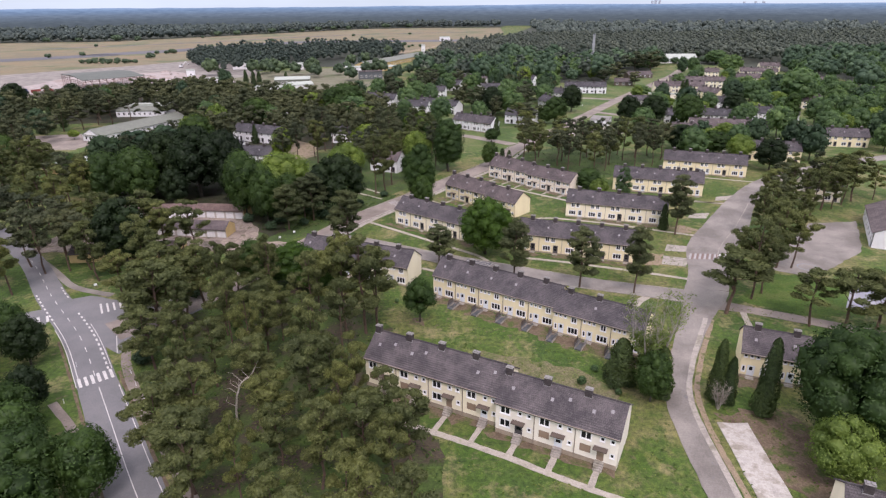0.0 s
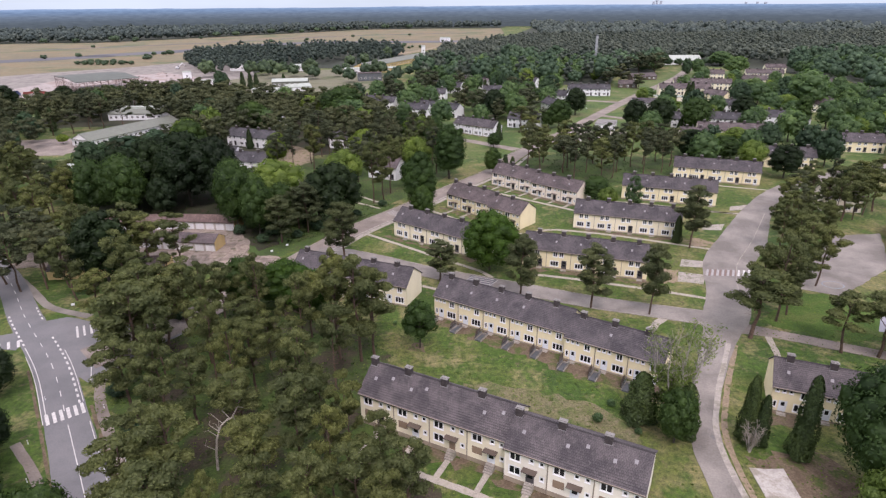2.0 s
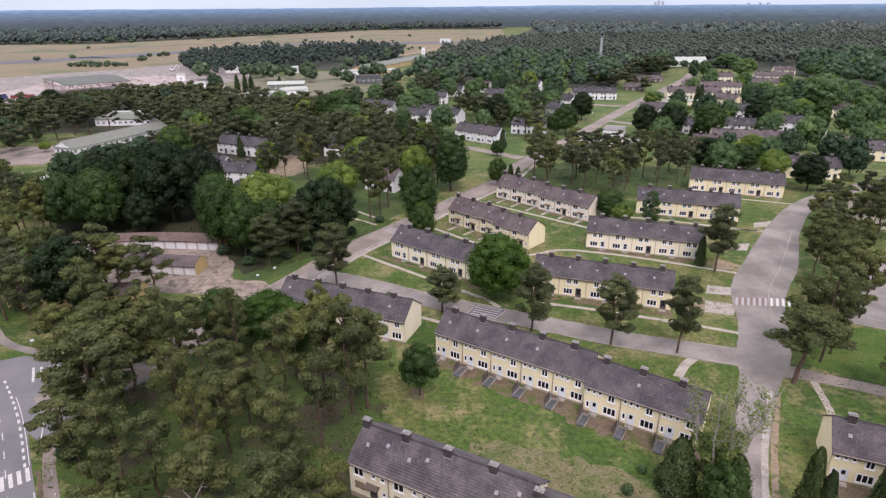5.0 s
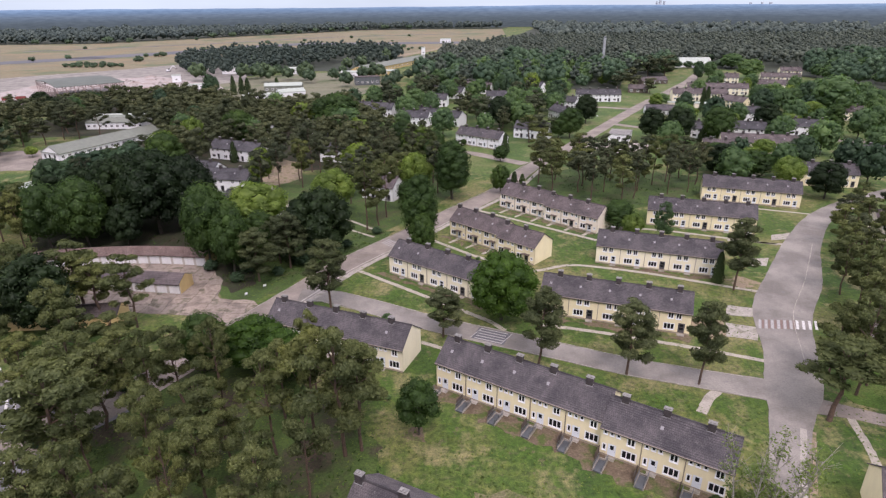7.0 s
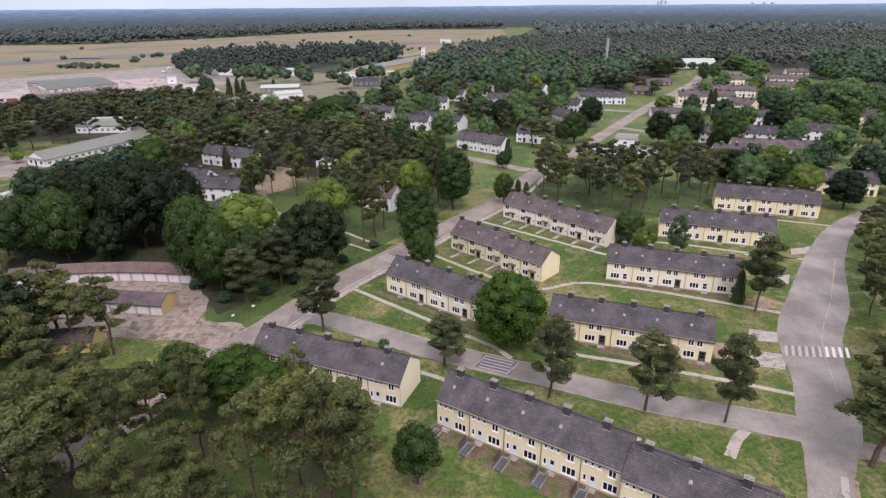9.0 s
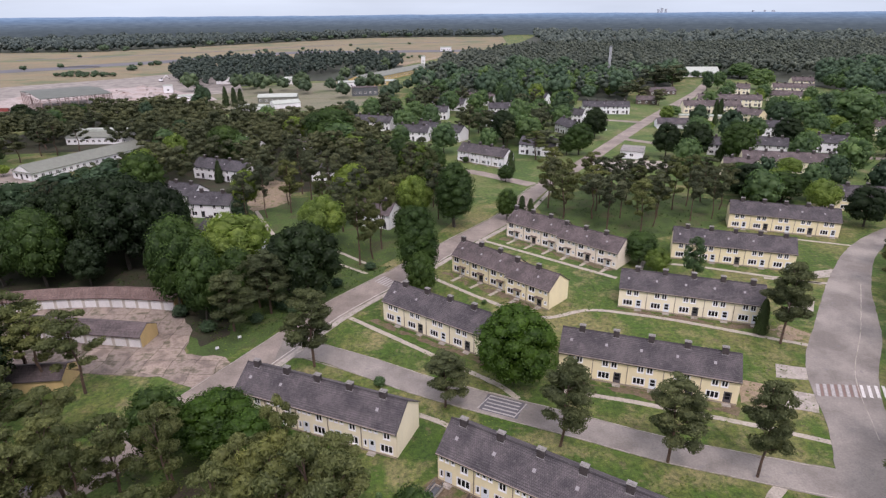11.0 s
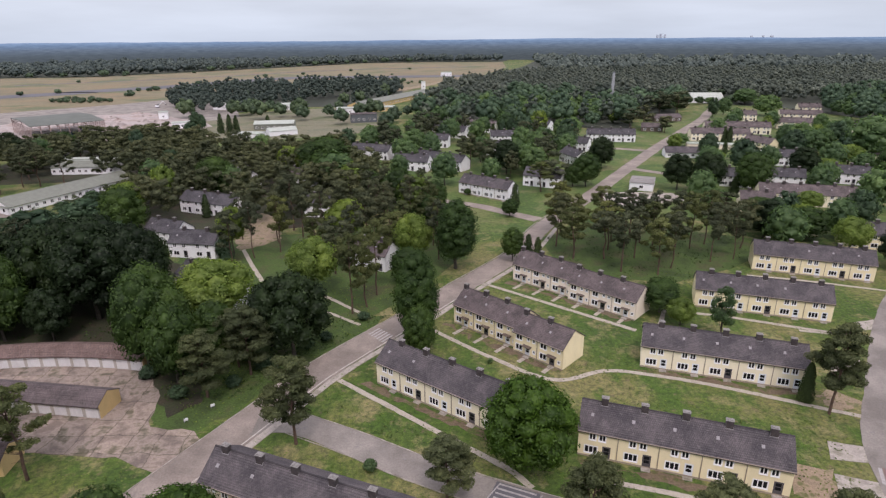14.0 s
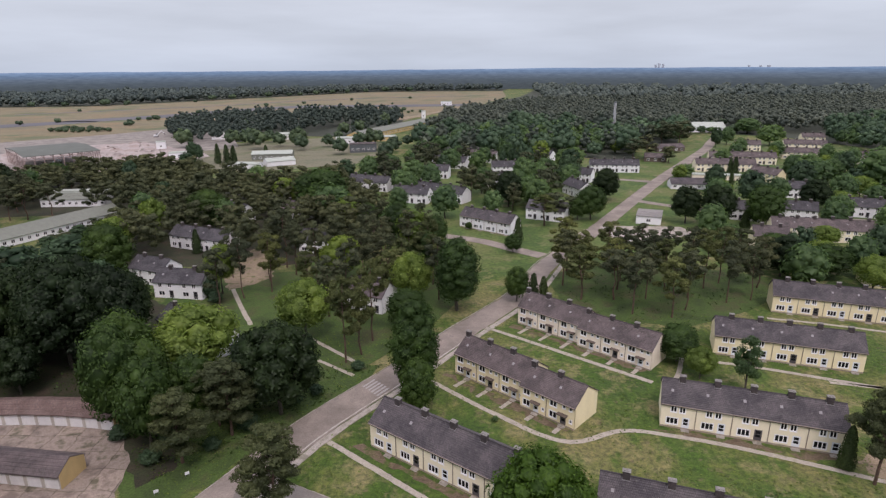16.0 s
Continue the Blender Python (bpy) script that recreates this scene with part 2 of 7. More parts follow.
COURT = jointed(ground_stuff("court_panels", [(0.38, (0.165, 0.134, 0.112)), (0.52, (0.285, 0.236, 0.198)), (0.64, (0.110, 0.100, 0.066))], 0.3, 4, 0.95, 0.3, 0.25), 4.6, 0.5)
PALE = ground_stuff("pale_concrete", [(0.36, (0.32, 0.30, 0.27)), (0.50, (0.45, 0.425, 0.385)), (0.64, (0.27, 0.245, 0.20))], 0.35, 4, 0.95, 0.2, 0.2)
PATHM = ground_stuff("path_slabs", [(0.3, (0.27, 0.245, 0.205)), (0.55, (0.38, 0.345, 0.29)), (0.75, (0.20, 0.20, 0.12))], 0.5, 4, 0.95, 0.3, 0.25)
BLUEGREY = ground_stuff("grey_court", [(0.3, (0.21, 0.22, 0.25)), (0.7, (0.29, 0.29, 0.31))], 0.2, 4, 0.9, 0.1, 0.12)
RUNWAY = ground_stuff("runway", [(0.36, (0.080, 0.082, 0.092)), (0.64, (0.108, 0.108, 0.118))], 0.01, 0.2, 0.9, 0.1, 0.1)
RUBBLE = ground_stuff("rubble", [(0.38, (0.24, 0.205, 0.19)), (0.5, (0.36, 0.32, 0.30)), (0.62, (0.28, 0.22, 0.195))], 0.05, 0.8, 0.95, 0.6, 0.3)
FADED = paint("faded_road_paint", (0.40, 0.385, 0.37), 0.35, 0.8, 0.0, 2.0)
BLUEMARK = paint("faded_blue_paint", (0.25, 0.28, 0.31), 0.3, 0.8, 0.0, 2.0)
REDBAR = paint("faded_red_paint", (0.20, 0.135, 0.115), 0.3, 0.8, 0.0, 2.0)
WHITELINE = paint("road_paint", (0.66, 0.65, 0.62), 0.35, 0.7, 0.0, 2.0)
YELLOW = paint("yellow_render", (0.82, 0.73, 0.48), 0.10)
CREAM = paint("cream_render", (0.83, 0.765, 0.58), 0.10)
PINKISH = paint("pale_rose_render", (0.84, 0.755, 0.63), 0.10)
WHITE = paint("white_render", (0.79, 0.80, 0.81), 0.10)
OFFWHITE = paint("off_white_render", (0.84, 0.795, 0.69), 0.12)
PLINTH = paint("plinth_render", (0.40, 0.33, 0.25), 0.35)
FRAMEW = paint("white_window_frame", (0.82, 0.82, 0.82), 0.06, 0.5)
DOORB = paint("brown_board", (0.30, 0.215, 0.15), 0.2)
DOORW = paint("pale_door", (0.70, 0.74, 0.78), 0.1, 0.5)
DOORK = paint("dark_door", (0.075, 0.07, 0.075), 0.1, 0.5)
METAL = paint("grey_metal", (0.17, 0.185, 0.20), 0.2, 0.5, 0.6)
PIPE = paint("downpipe_metal", (0.30, 0.25, 0.20), 0.2, 0.6, 0.2)
BRICK = ground_stuff("chimney_brick", [(0.3, (0.035, 0.030, 0.032)), (0.7, (0.075, 0.062, 0.06))], 2, 9, 0.9, 0.4, 0.3)
CAPS = paint("chimney_concrete", (0.28, 0.27, 0.255), 0.4, 0.8, 0.0, 2.5)
LEAD = paint("lead_flashing", (0.25, 0.245, 0.245), 0.2, 0.6)
FENCEW = paint("weathered_wood", (0.13, 0.10, 0.08), 0.3)
ROOF_A = roof_tiles("roof_tiles_grey", (0.056, 0.049, 0.054), (0.112, 0.098, 0.100))
ROOF_B = roof_tiles("roof_tiles_slate", (0.051, 0.046, 0.052), (0.098, 0.087, 0.091))
ROOF_C = roof_tiles("roof_tiles_brownish", (0.068, 0.055, 0.056), (0.128, 0.103, 0.102))
ROOF_D = roof_tiles("roof_tiles_dark_slate", (0.037, 0.036, 0.042), (0.074, 0.071, 0.078))
ROOF_RED = roof_tiles("garage_roof_felt", (0.115, 0.075, 0.065), (0.165, 0.115, 0.10))
ROOF_GREEN = paint("green_sheet_roof", (0.175, 0.19, 0.155), 0.2, 0.6)
ROOF_HANGAR = paint("hangar_sheet_roof", (0.105, 0.120, 0.100), 0.3, 0.7, 0.0, 0.15)
ROOF_PALE = paint("pale_sheet_roof", (0.40, 0.44, 0.39), 0.15, 0.6)
STEELRED = paint("rusty_steel", (0.22, 0.15, 0.13), 0.4, 0.8)
FADEDSTEEL = paint("faded_red_steel", (0.36, 0.27, 0.25), 0.3, 0.8)
GARWALL = paint("garage_render", (0.50, 0.47, 0.42), 0.3, 0.85)
GARDOOR = paint("garage_door_white", (0.72, 0.72, 0.72), 0.2, 0.6)
MASTGREY = paint("pale_mast_concrete", (0.34, 0.36, 0.37), 0.2)
# bluish distance haze is put into this concrete colour
FARTOWER = paint("hazed_tower_concrete", (0.42, 0.46, 0.52), 0.05, 0.9)
OCHRE = paint("ochre_render", (0.58, 0.43, 0.20), 0.15)
LIGHTPATCH = paint("roof_vent_metal", (0.27, 0.26, 0.265), 0.2, 0.6)
BLUEPAINT = paint("blue_container_paint", (0.05, 0.07, 0.16), 0.3, 0.6)
REDPAINT = paint("red_container_paint", (0.26, 0.06, 0.05), 0.3, 0.6)
SIGNW = paint("sign_white", (0.75, 0.76, 0.78), 0.1, 0.5)

GLASS, _n, _l, _p = nodes_of("dark_window_glass")
_p.inputs["Base Color"].default_value = (0.012, 0.013, 0.016, 1)
_p.inputs["Roughness"].default_value = 0.08
_p.inputs["IOR"].default_value = 1.5
_p.inputs["Specular IOR Level"].default_value = 0.3

LEAF = foliage("broad_leaves", (0.019, 0.041, 0.010), (0.036, 0.068, 0.016), 0.2)
# the blue of distance haze is mixed into this leaf colour
LEAF_FAR = foliage("hazed_garden_leaves", (0.044, 0.086, 0.038), (0.090, 0.150, 0.064), 0.3)
LEAF_BIRCH = foliage("birch_leaves", (0.060, 0.090, 0.022), (0.110, 0.150, 0.042), 0.3)
GARDEN_DARK = foliage("dark_garden_leaves", (0.023, 0.046, 0.026), (0.044, 0.078, 0.044), 0.15)
LEAF_MAPLE = foliage("maple_leaves", (0.019, 0.048, 0.005), (0.042, 0.088, 0.011), 0.22)
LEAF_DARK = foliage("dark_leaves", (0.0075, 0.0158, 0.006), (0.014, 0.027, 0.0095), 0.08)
# far woods: blue-grey distance haze is mixed into these four base colours
FOREST = foliage("hazed_forest_needles", (0.052, 0.068, 0.067), (0.080, 0.098, 0.094), 0.1)
FAR_NEEDLE = foliage("hazed_pine_needles", (0.043, 0.061, 0.058), (0.071, 0.093, 0.086), 0.1)
FAR_RICH = foliage("hazed_rich_leaves", (0.041, 0.075, 0.048), (0.075, 0.121, 0.076), 0.18)
FAR_GREEN = foliage("hazed_green_leaves", (0.038, 0.062, 0.040), (0.074, 0.112, 0.070), 0.2)
LEAF_RICH = foliage("rich_leaves", (0.016, 0.037, 0.009), (0.031, 0.061, 0.015), 0.2)
LEAF_LIGHT = foliage("light_leaves", (0.085, 0.135, 0.026), (0.145, 0.205, 0.048), 0.36)
NEEDLE = foliage("pine_needles", (0.052, 0.064, 0.023), (0.100, 0.116, 0.045), 0.14)
NEEDLE_FULL = foliage("grey_pine_needles", (0.043, 0.054, 0.025), (0.082, 0.097, 0.045), 0.12)
NEEDLE_DARK = foliage("dark_pine_needles", (0.037, 0.047, 0.027), (0.068, 0.079, 0.046), 0.08)
CONIFER = foliage("conifer_green", (0.017, 0.031, 0.012), (0.046, 0.072, 0.026), 0.12)
# farthest woods: most of the blue here is haze put into the colour
FARLEAF = foliage("hazed_leaves", (0.056, 0.075, 0.080), (0.080, 0.102, 0.107), 0.12)
GREYTWIG = foliage("grey_twigs", (0.10, 0.09, 0.08), (0.20, 0.18, 0.165), 0.1)
TUFT = foliage("grass_tufts", (0.046, 0.084, 0.014), (0.110, 0.140, 0.036), 0.35)
PINEBARK = bark("pine_bark", (0.060, 0.042, 0.032), (0.135, 0.085, 0.058))
BARK = bark("grey_bark", (0.045, 0.038, 0.030), (0.095, 0.082, 0.066))
BIRCHBARK = bark("birch_bark", (0.20, 0.18, 0.15), (0.42, 0.39, 0.34))

# ---------------------------------------------------------------- mesh helpers
def mesh_of(name, verts, faces, mat, uvs=None, smooth=False):
    seen, at, keep = {}, [], []
    for v in verts:                       # weld what meets
        k = (round(v[0], 4), round(v[1], 4), round(v[2], 4))
        if k not in seen:
            seen[k] = len(keep)
            keep.append(tuple(v))
        at.append(seen[k])
    me = bpy.data.meshes.new(name)
    me.from_pydata(keep, [], [tuple(at[i] for i in f) for f in faces])
    me.materials.append(mat)
    if uvs is not None:
        layer = me.uv_layers.new(name="UVMap")
        layer.data.foreach_set("uv", np.asarray(uvs, dtype=np.float32).ravel())
    if smooth:
        me.polygons.foreach_set("use_smooth", [True] * len(me.polygons))
    me.update()
    return me


class Shape:
    """Collects vertices and faces of one mesh."""

    def __init__(self):
        self.v, self.f = [], []

    def quad(self, *pts):
        k = len(self.v)
        self.v += [tuple(p) for p in pts]
        self.f.append(tuple(range(k, k + len(pts))))
        return self

    def box(self, x0, y0, z0, x1, y1, z1):
        k = len(self.v)
        self.v += [(x, y, z) for z in (z0, z1) for x, y in ((x0, y0), (x1, y0), (x1, y1), (x0, y1))]
        self.f += [tuple(k + i for i in f) for f in ((3, 2, 1, 0), (4, 5, 6, 7), (0, 1, 5, 4), (1, 2, 6, 5), (2, 3, 7, 6), (3, 0, 4, 7))]
        return self

    def prism(self, outline, y0, y1):
        """An outline in x, z swept along y."""
        k, n = len(self.v), len(outline)
        self.v += [(x, y0, z) for x, z in outline] + [(x, y1, z) for x, z in outline]
        self.f += [tuple(range(k, k + n)), tuple(range(k + 2 * n - 1, k + n - 1, -1))]
        self.f += [(k + (i + 1) % n, k + i, k + n + i, k + n + (i + 1) % n) for i in range(n)]
        return self

    def prism_x(self, outline, x0, x1):
        """An outline in y, z swept along x."""
        k, n = len(self.v), len(outline)
        self.v += [(x0, y, z) for y, z in outline] + [(x1, y, z) for y, z in outline]
        self.f += [tuple(range(k + n - 1, k - 1, -1)), tuple(range(k + n, k + 2 * n))]
        self.f += [(k + i, k + (i + 1) % n, k + n + (i + 1) % n, k + n + i) for i in range(n)]
        return self

    def tube(self, a, b, ra, rb, sides=6):
        a, b = Vector(a), Vector(b)
        d = (b - a).normalized()
        u = d.orthogonal().normalized()
        w = d.cross(u)
        k = len(self.v)
        for p, r in ((a, ra), (b, rb)):
            for i in range(sides):
                t = 2 * math.pi * i / sides
                self.v.append(tuple(p + (u * math.cos(t) + w * math.sin(t)) * r))
        self.f += [(k + i, k + (i + 1) % sides, k + sides + (i + 1) % sides, k + sides + i) for i in range(sides)]
        self.f.append(tuple(range(k + 2 * sides - 1, k + sides - 1, -1))[::-1])
        return self

    def mesh(self, name, mat, smooth=False):
        return mesh_of(name, self.v, self.f, mat, None, smooth)


def place(name, me, parent=None, m=None, label=""):
    ob = new(name, me)
    if parent is not None:
        ob.parent = parent
    if m is not None:
        ob.matrix_basis = m
    if label:
        ob["label"] = label
    return ob


def part(name, shape, mat, parent, label="", m=None):
    return place(name, shape.mesh(name, mat), parent, m, label)


def thing(name, m, label, category, group="", kind=""):
    ob = new(name)
    ob.empty_display_size = 0.5
    ob.matrix_basis = m
    return tagged(ob, label, category, group, kind)


def structure(name, shape, mat, label, category):
    return tagged(place(name, shape.mesh(name, mat)), label, category, "", "structure")


def smooth_line(pts, step=2.0):
    """A smooth curve through the points (Catmull-Rom), x, y and width."""
    p = [np.array(q, float) for q in pts]
    p = [2 * p[0] - p[1]] + p + [2 * p[-1] - p[-2]]
    out = []
    for i in range(1, len(p) - 2):
        n = max(2, int(np.linalg.norm((p[i + 1] - p[i])[:2]) / step))
        for k in range(n):
            t = k / n
            out.append(0.5 * (2 * p[i] + (p[i + 1] - p[i - 1]) * t + (2 * p[i - 1] - 5 * p[i] + 4 * p[i + 1] - p[i + 2]) * t * t + (3 * p[i] - p[i - 1] - 3 * p[i + 1] + p[i + 2]) * t ** 3))
    out.append(p[-2])
    return np.array(out)


def edges_of(line):
    d = np.gradient(line[:, :2], axis=0)
    d /= np.linalg.norm(d, axis=1)[:, None] + 1e-9
    nrm = np.stack([-d[:, 1], d[:, 0]], 1)
    return nrm


def ribbon(pts, z, step=2.0, wobble=0.0, offset=0.0, width=None, thick=0.12, seed=1):
    """A strip along the points (x, y, width), its top at height z, with its sides going down."""
    line = smooth_line(pts, step)
    nrm = edges_of(line)
    rnd = np.random.RandomState(seed)
    w = line[:, 2] if width is None else np.full(len(line), width)
    jl, jr = rnd.uniform(-wobble, wobble, len(line)), rnd.uniform(-wobble, wobble, len(line))
    c = line[:, :2] + nrm * (offset if np.isscalar(offset) else np.asarray(offset)[:, None])
    left, right = c + nrm * (w / 2 + jl)[:, None], c - nrm * (w / 2 + jr)[:, None]
    s = Shape()
    for q, zz in ((left, z - thick), (left, z), (right, z), (right, z - thick)):
        s.v += [(x, y, zz) for x, y in q]
    n = len(line)
    for i in range(n - 1):
        for a, b in ((0, 1), (1, 2), (2, 3)):
            s.f.append((a * n + i + 1, a * n + i, b * n + i, b * n + i + 1))
    s.f += [(0, n, 2 * n, 3 * n), (4 * n - 1, 3 * n - 1, 2 * n - 1, n - 1)]
    return s


def slab(outline, z, thick=0.12):
    """A flat plate with the outline in x, y."""
    s, n = Shape(), len(outline)
    s.v = [(x, y, z) for x, y in outline] + [(x, y, z - thick) for x, y in outline]
    s.f = [tuple(range(n))] + [(i, n + i, n + (i + 1) % n, (i + 1) % n) for i in range(n)]
    area = sum(outline[i][0] * outline[(i + 1) % n][1] - outline[(i + 1) % n][0] * outline[i][1] for i in range(n))
    if area < 0:
        s.f = [f[::-1] for f in s.f]
    return s


def ragged(outline, seed=1, amount=0.5, step=2.0):
    """The outline with its sides broken up a little, as turf edges are."""
    rnd, out, n = random.Random(seed), [], len(outline)
    for i in range(n):
        a, b = Vector(outline[i]), Vector(outline[(i + 1) % n])
        k = max(1, int((b - a).length / step))
        for j in range(k):
            p = a.lerp(b, j / k)
            out.append((p.x + rnd.uniform(-amount, amount), p.y + rnd.uniform(-amount, amount)))
    return out


# ---------------------------------------------------------------- ground and distance
def build_ground():
    """One sheet out to the horizon: rings of growing size round the village, with soft unevenness near it."""
    s = Shape()
    radii = [0] + [8 * 1.13 ** k for k in range(60) if 8 * 1.13 ** k < 4800] + [4900]
    sides = 96
    s.v.append((20, 140, 0))
    for r in radii[1:]:
        for i in range(sides):
            t = 2 * math.pi * i / sides
            s.v.append((20 + r * math.cos(t), 140 + r * math.sin(t), 0))
    s.f += [(0, 1 + i, 1 + (i + 1) % sides) for i in range(sides)]
    for k in range(len(radii) - 2):
        a, b = 1 + k * sides, 1 + (k + 1) * sides
        s.f += [(a + i, b + i, b + (i + 1) % sides, a + (i + 1) % sides) for i in range(sides)]
    structure("ground", s, GRASS, "rough grass and earth ground with worn yellowish patches", "ground")


build_ground()

# haze, bluer with height, is painted in; the sheet glows by itself
HAZE, _n, _l, _p = nodes_of("glowing_haze")
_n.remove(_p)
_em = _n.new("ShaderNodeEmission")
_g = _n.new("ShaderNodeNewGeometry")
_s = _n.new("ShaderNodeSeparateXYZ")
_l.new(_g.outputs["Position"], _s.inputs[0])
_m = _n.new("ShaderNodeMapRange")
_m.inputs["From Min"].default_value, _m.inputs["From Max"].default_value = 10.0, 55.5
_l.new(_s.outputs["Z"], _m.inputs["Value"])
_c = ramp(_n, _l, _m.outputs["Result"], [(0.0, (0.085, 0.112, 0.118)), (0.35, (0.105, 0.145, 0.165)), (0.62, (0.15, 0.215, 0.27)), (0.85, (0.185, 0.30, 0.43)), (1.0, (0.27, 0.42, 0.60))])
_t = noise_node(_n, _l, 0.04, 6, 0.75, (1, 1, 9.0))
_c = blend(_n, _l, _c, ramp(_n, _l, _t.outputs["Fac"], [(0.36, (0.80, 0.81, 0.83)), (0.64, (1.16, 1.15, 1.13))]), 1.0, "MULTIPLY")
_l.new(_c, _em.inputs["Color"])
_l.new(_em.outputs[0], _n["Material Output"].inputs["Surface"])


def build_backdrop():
    """A self-lit sheet painted as the far wooded plain under haze, all round, 1.75 km off."""
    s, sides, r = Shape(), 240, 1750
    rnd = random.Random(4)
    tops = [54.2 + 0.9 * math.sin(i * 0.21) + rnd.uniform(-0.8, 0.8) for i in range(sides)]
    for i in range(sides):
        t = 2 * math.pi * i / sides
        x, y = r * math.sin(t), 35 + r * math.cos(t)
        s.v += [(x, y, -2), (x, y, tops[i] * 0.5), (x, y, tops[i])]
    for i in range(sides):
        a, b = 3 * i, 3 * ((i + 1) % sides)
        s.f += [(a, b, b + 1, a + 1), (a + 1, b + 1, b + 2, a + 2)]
    structure("backdrop", s, HAZE, "glowing backdrop painted as a hazy blue wooded plain along the horizon", "distance")


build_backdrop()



def skyline(x, y, parts):
    """Pale towers of a far town, small above the horizon; haze is in their colour."""
    t = thing("far_tower_group", at_house(x, y, 0), "pale towers of a far town on the horizon, haze in their colour", "towers", "far towers", "")
    for dx, w, z in parts:
        part("tower", Shape().prism([(dx - w / 2, 0), (dx + w / 2, 0), (dx + w * 0.38, z * 0.93), (dx + w * 0.46, z), (dx - w * 0.46, z), (dx - w * 0.38, z * 0.93)], -2, 2), FARTOWER, t)


# airfield to the north-west
structure("airfield_grass", slab([(-900, 330), (-480, 510), (-399, 600), (-369, 633), (-332, 664), (-300, 712), (-204, 733), (-120, 742), (-56, 754), (-31, 871), (60, 1080), (130, 1350), (150, 1640), (92, 1626), (-53, 1655), (-208, 1616), (-308, 1484), (-405, 1375), (-522, 1228), (-625, 1126), (-764, 1114), (-1250, 820)], 0.10, 0.3), DRY, "wide dry ochre grass of the airfield", "field")
structure("runway", ribbon([(-1100, 330, 45), (-514, 763, 48), (-453, 828, 48), (-378, 900, 52), (-297, 1018, 56), (-228, 1075, 56), (-110, 1078, 56), (60, 1085, 56)], 0.22, 20, 0, 0, None, 0.2), RUNWAY, "long grey asphalt runway across dry grass", "runway")
structure("taxiway", ribbon([(-620, 940, 10), (-430, 1080, 10), (-300, 1220, 10), (-160, 1330, 10), (60, 1400, 10)], 0.20, 20, 0, 0, None, 0.2), RUNWAY, "narrow grey taxiway across dry grass", "taxiway")
structure("apron", slab([(-560, 470), (-480, 514), (-399, 604), (-332, 668), (-298, 716), (-262, 697), (-200, 640), (-170, 560), (-230, 500), (-400, 430)], 0.16, 0.3), OLDGREY, "grey concrete apron beside demolished hangars", "apron")
structure("rubble_yard", slab(ragged([(-345, 430), (-262, 424), (-225, 440), (-186, 490), (-172, 512), (-214, 548), (-262, 600), (-345, 570)], 3, 4, 15), 0.26, 0.3), RUBBLE, "pale pinkish rubble of a cleared demolition site", "rubble yard")
structure("runway_strip", ribbon([(-70, 790, 10), (-40, 850, 16), (0, 960, 10)], 0.3, 20, 0, 0, None, 0.2), SAND, "bare orange sand strip beside the airfield", "sand strip")

for k, o in enumerate((
        [(-18, 630), (30, 652), (120, 655), (225, 655), (300, 600), (330, 500), (300, 400), (330, 330), (420, 480), (560, 720), (900, 700), (1500, 1200), (2000, 1700), (1700, 2300), (300, 2300), (230, 1640), (160, 1350), (60, 1080)],
        [(-1300, 840), (-770, 1118), (-625, 1131), (-525, 1234), (-408, 1381), (-310, 1490), (-208, 1621), (-53, 1660), (150, 1645), (300, 2300), (-1500, 2300), (-2300, 1400), (-2000, 900)],
        [(-237, 320), (-232, 400), (-215, 440), (-174, 452), (-114, 398), (-67, 392), (-41, 372), (-28, 330), (-28, 266), (-60, 256), (-105, 258), (-140, 284), (-175, 330)],
        [(-20, 500), (60, 500), (130, 480), (150, 540), (190, 560), (215, 620), (120, 650), (30, 640), (-10, 600), (-28, 540)],
        [(-290, 690), (-286, 800), (-220, 850), (-165, 830), (-74, 880), (-50, 800), (-52, 690), (-90, 630), (-150, 640), (-186, 590), (-226, 580)],
        [(30, 246), (54, 260), (94, 246), (98, 232), (80, 218), (60, 208), (44, 212), (32, 224)],
        [(-106, 252), (-60, 250), (-10, 258), (4, 228), (-6, 206), (-20, 186), (-40, 186), (-56, 206), (-66, 226)])):
    # floors 3, 6 and 7 have tree shade in their colour
    structure(f"wood_floor_{k + 1}", slab(o, 0.13 if k in (0, 1, 4) else 0.022 + 0.002 * k, 0.2 if k in (0, 1, 4) else 0.1), SHADEGRASS if k in (5, 6) else LITTER if k == 2 else FORESTFLOOR, "dark litter, undergrowth and shade-coloured grass under trees", "ground patch")

structure("shed_yard", slab([(-205, 478), (-120, 440), (-60, 470), (-36, 560), (-96, 632), (-160, 598), (-215, 560)], 0.12, 0.2), THINGRASS, "thin dry grass round the sheds", "ground patch")

structure("village_lawn", slab(ragged([(-30, 300), (4, 262), (20, 246), (38, 262), (98, 262), (150, 250), (210, 252), (280, 340), (290, 420), (300, 540), (240, 600), (180, 545), (128, 474), (60, 494), (-30, 490), (-62, 420), (-40, 376), (-26, 332)], 12, 2.0, 6.0), 0.007, 0.05), VILLAGEGRASS, "green uncut lawns among the village houses", "ground patch")
# the thicket's shade is laid on the verge as darker grass
structure("shaded_verge", slab(ragged([(-64, 168), (-50, 148.5), (-45.5, 144.5), (-37.5, 151.5), (-29.5, 167), (-17, 186), (-30, 192), (-60, 178)], 8, 0.6, 1.8), 0.009, 0.05), SHADEGRASS, "verge grass coloured dark for the shade of the thicket", "ground patch")

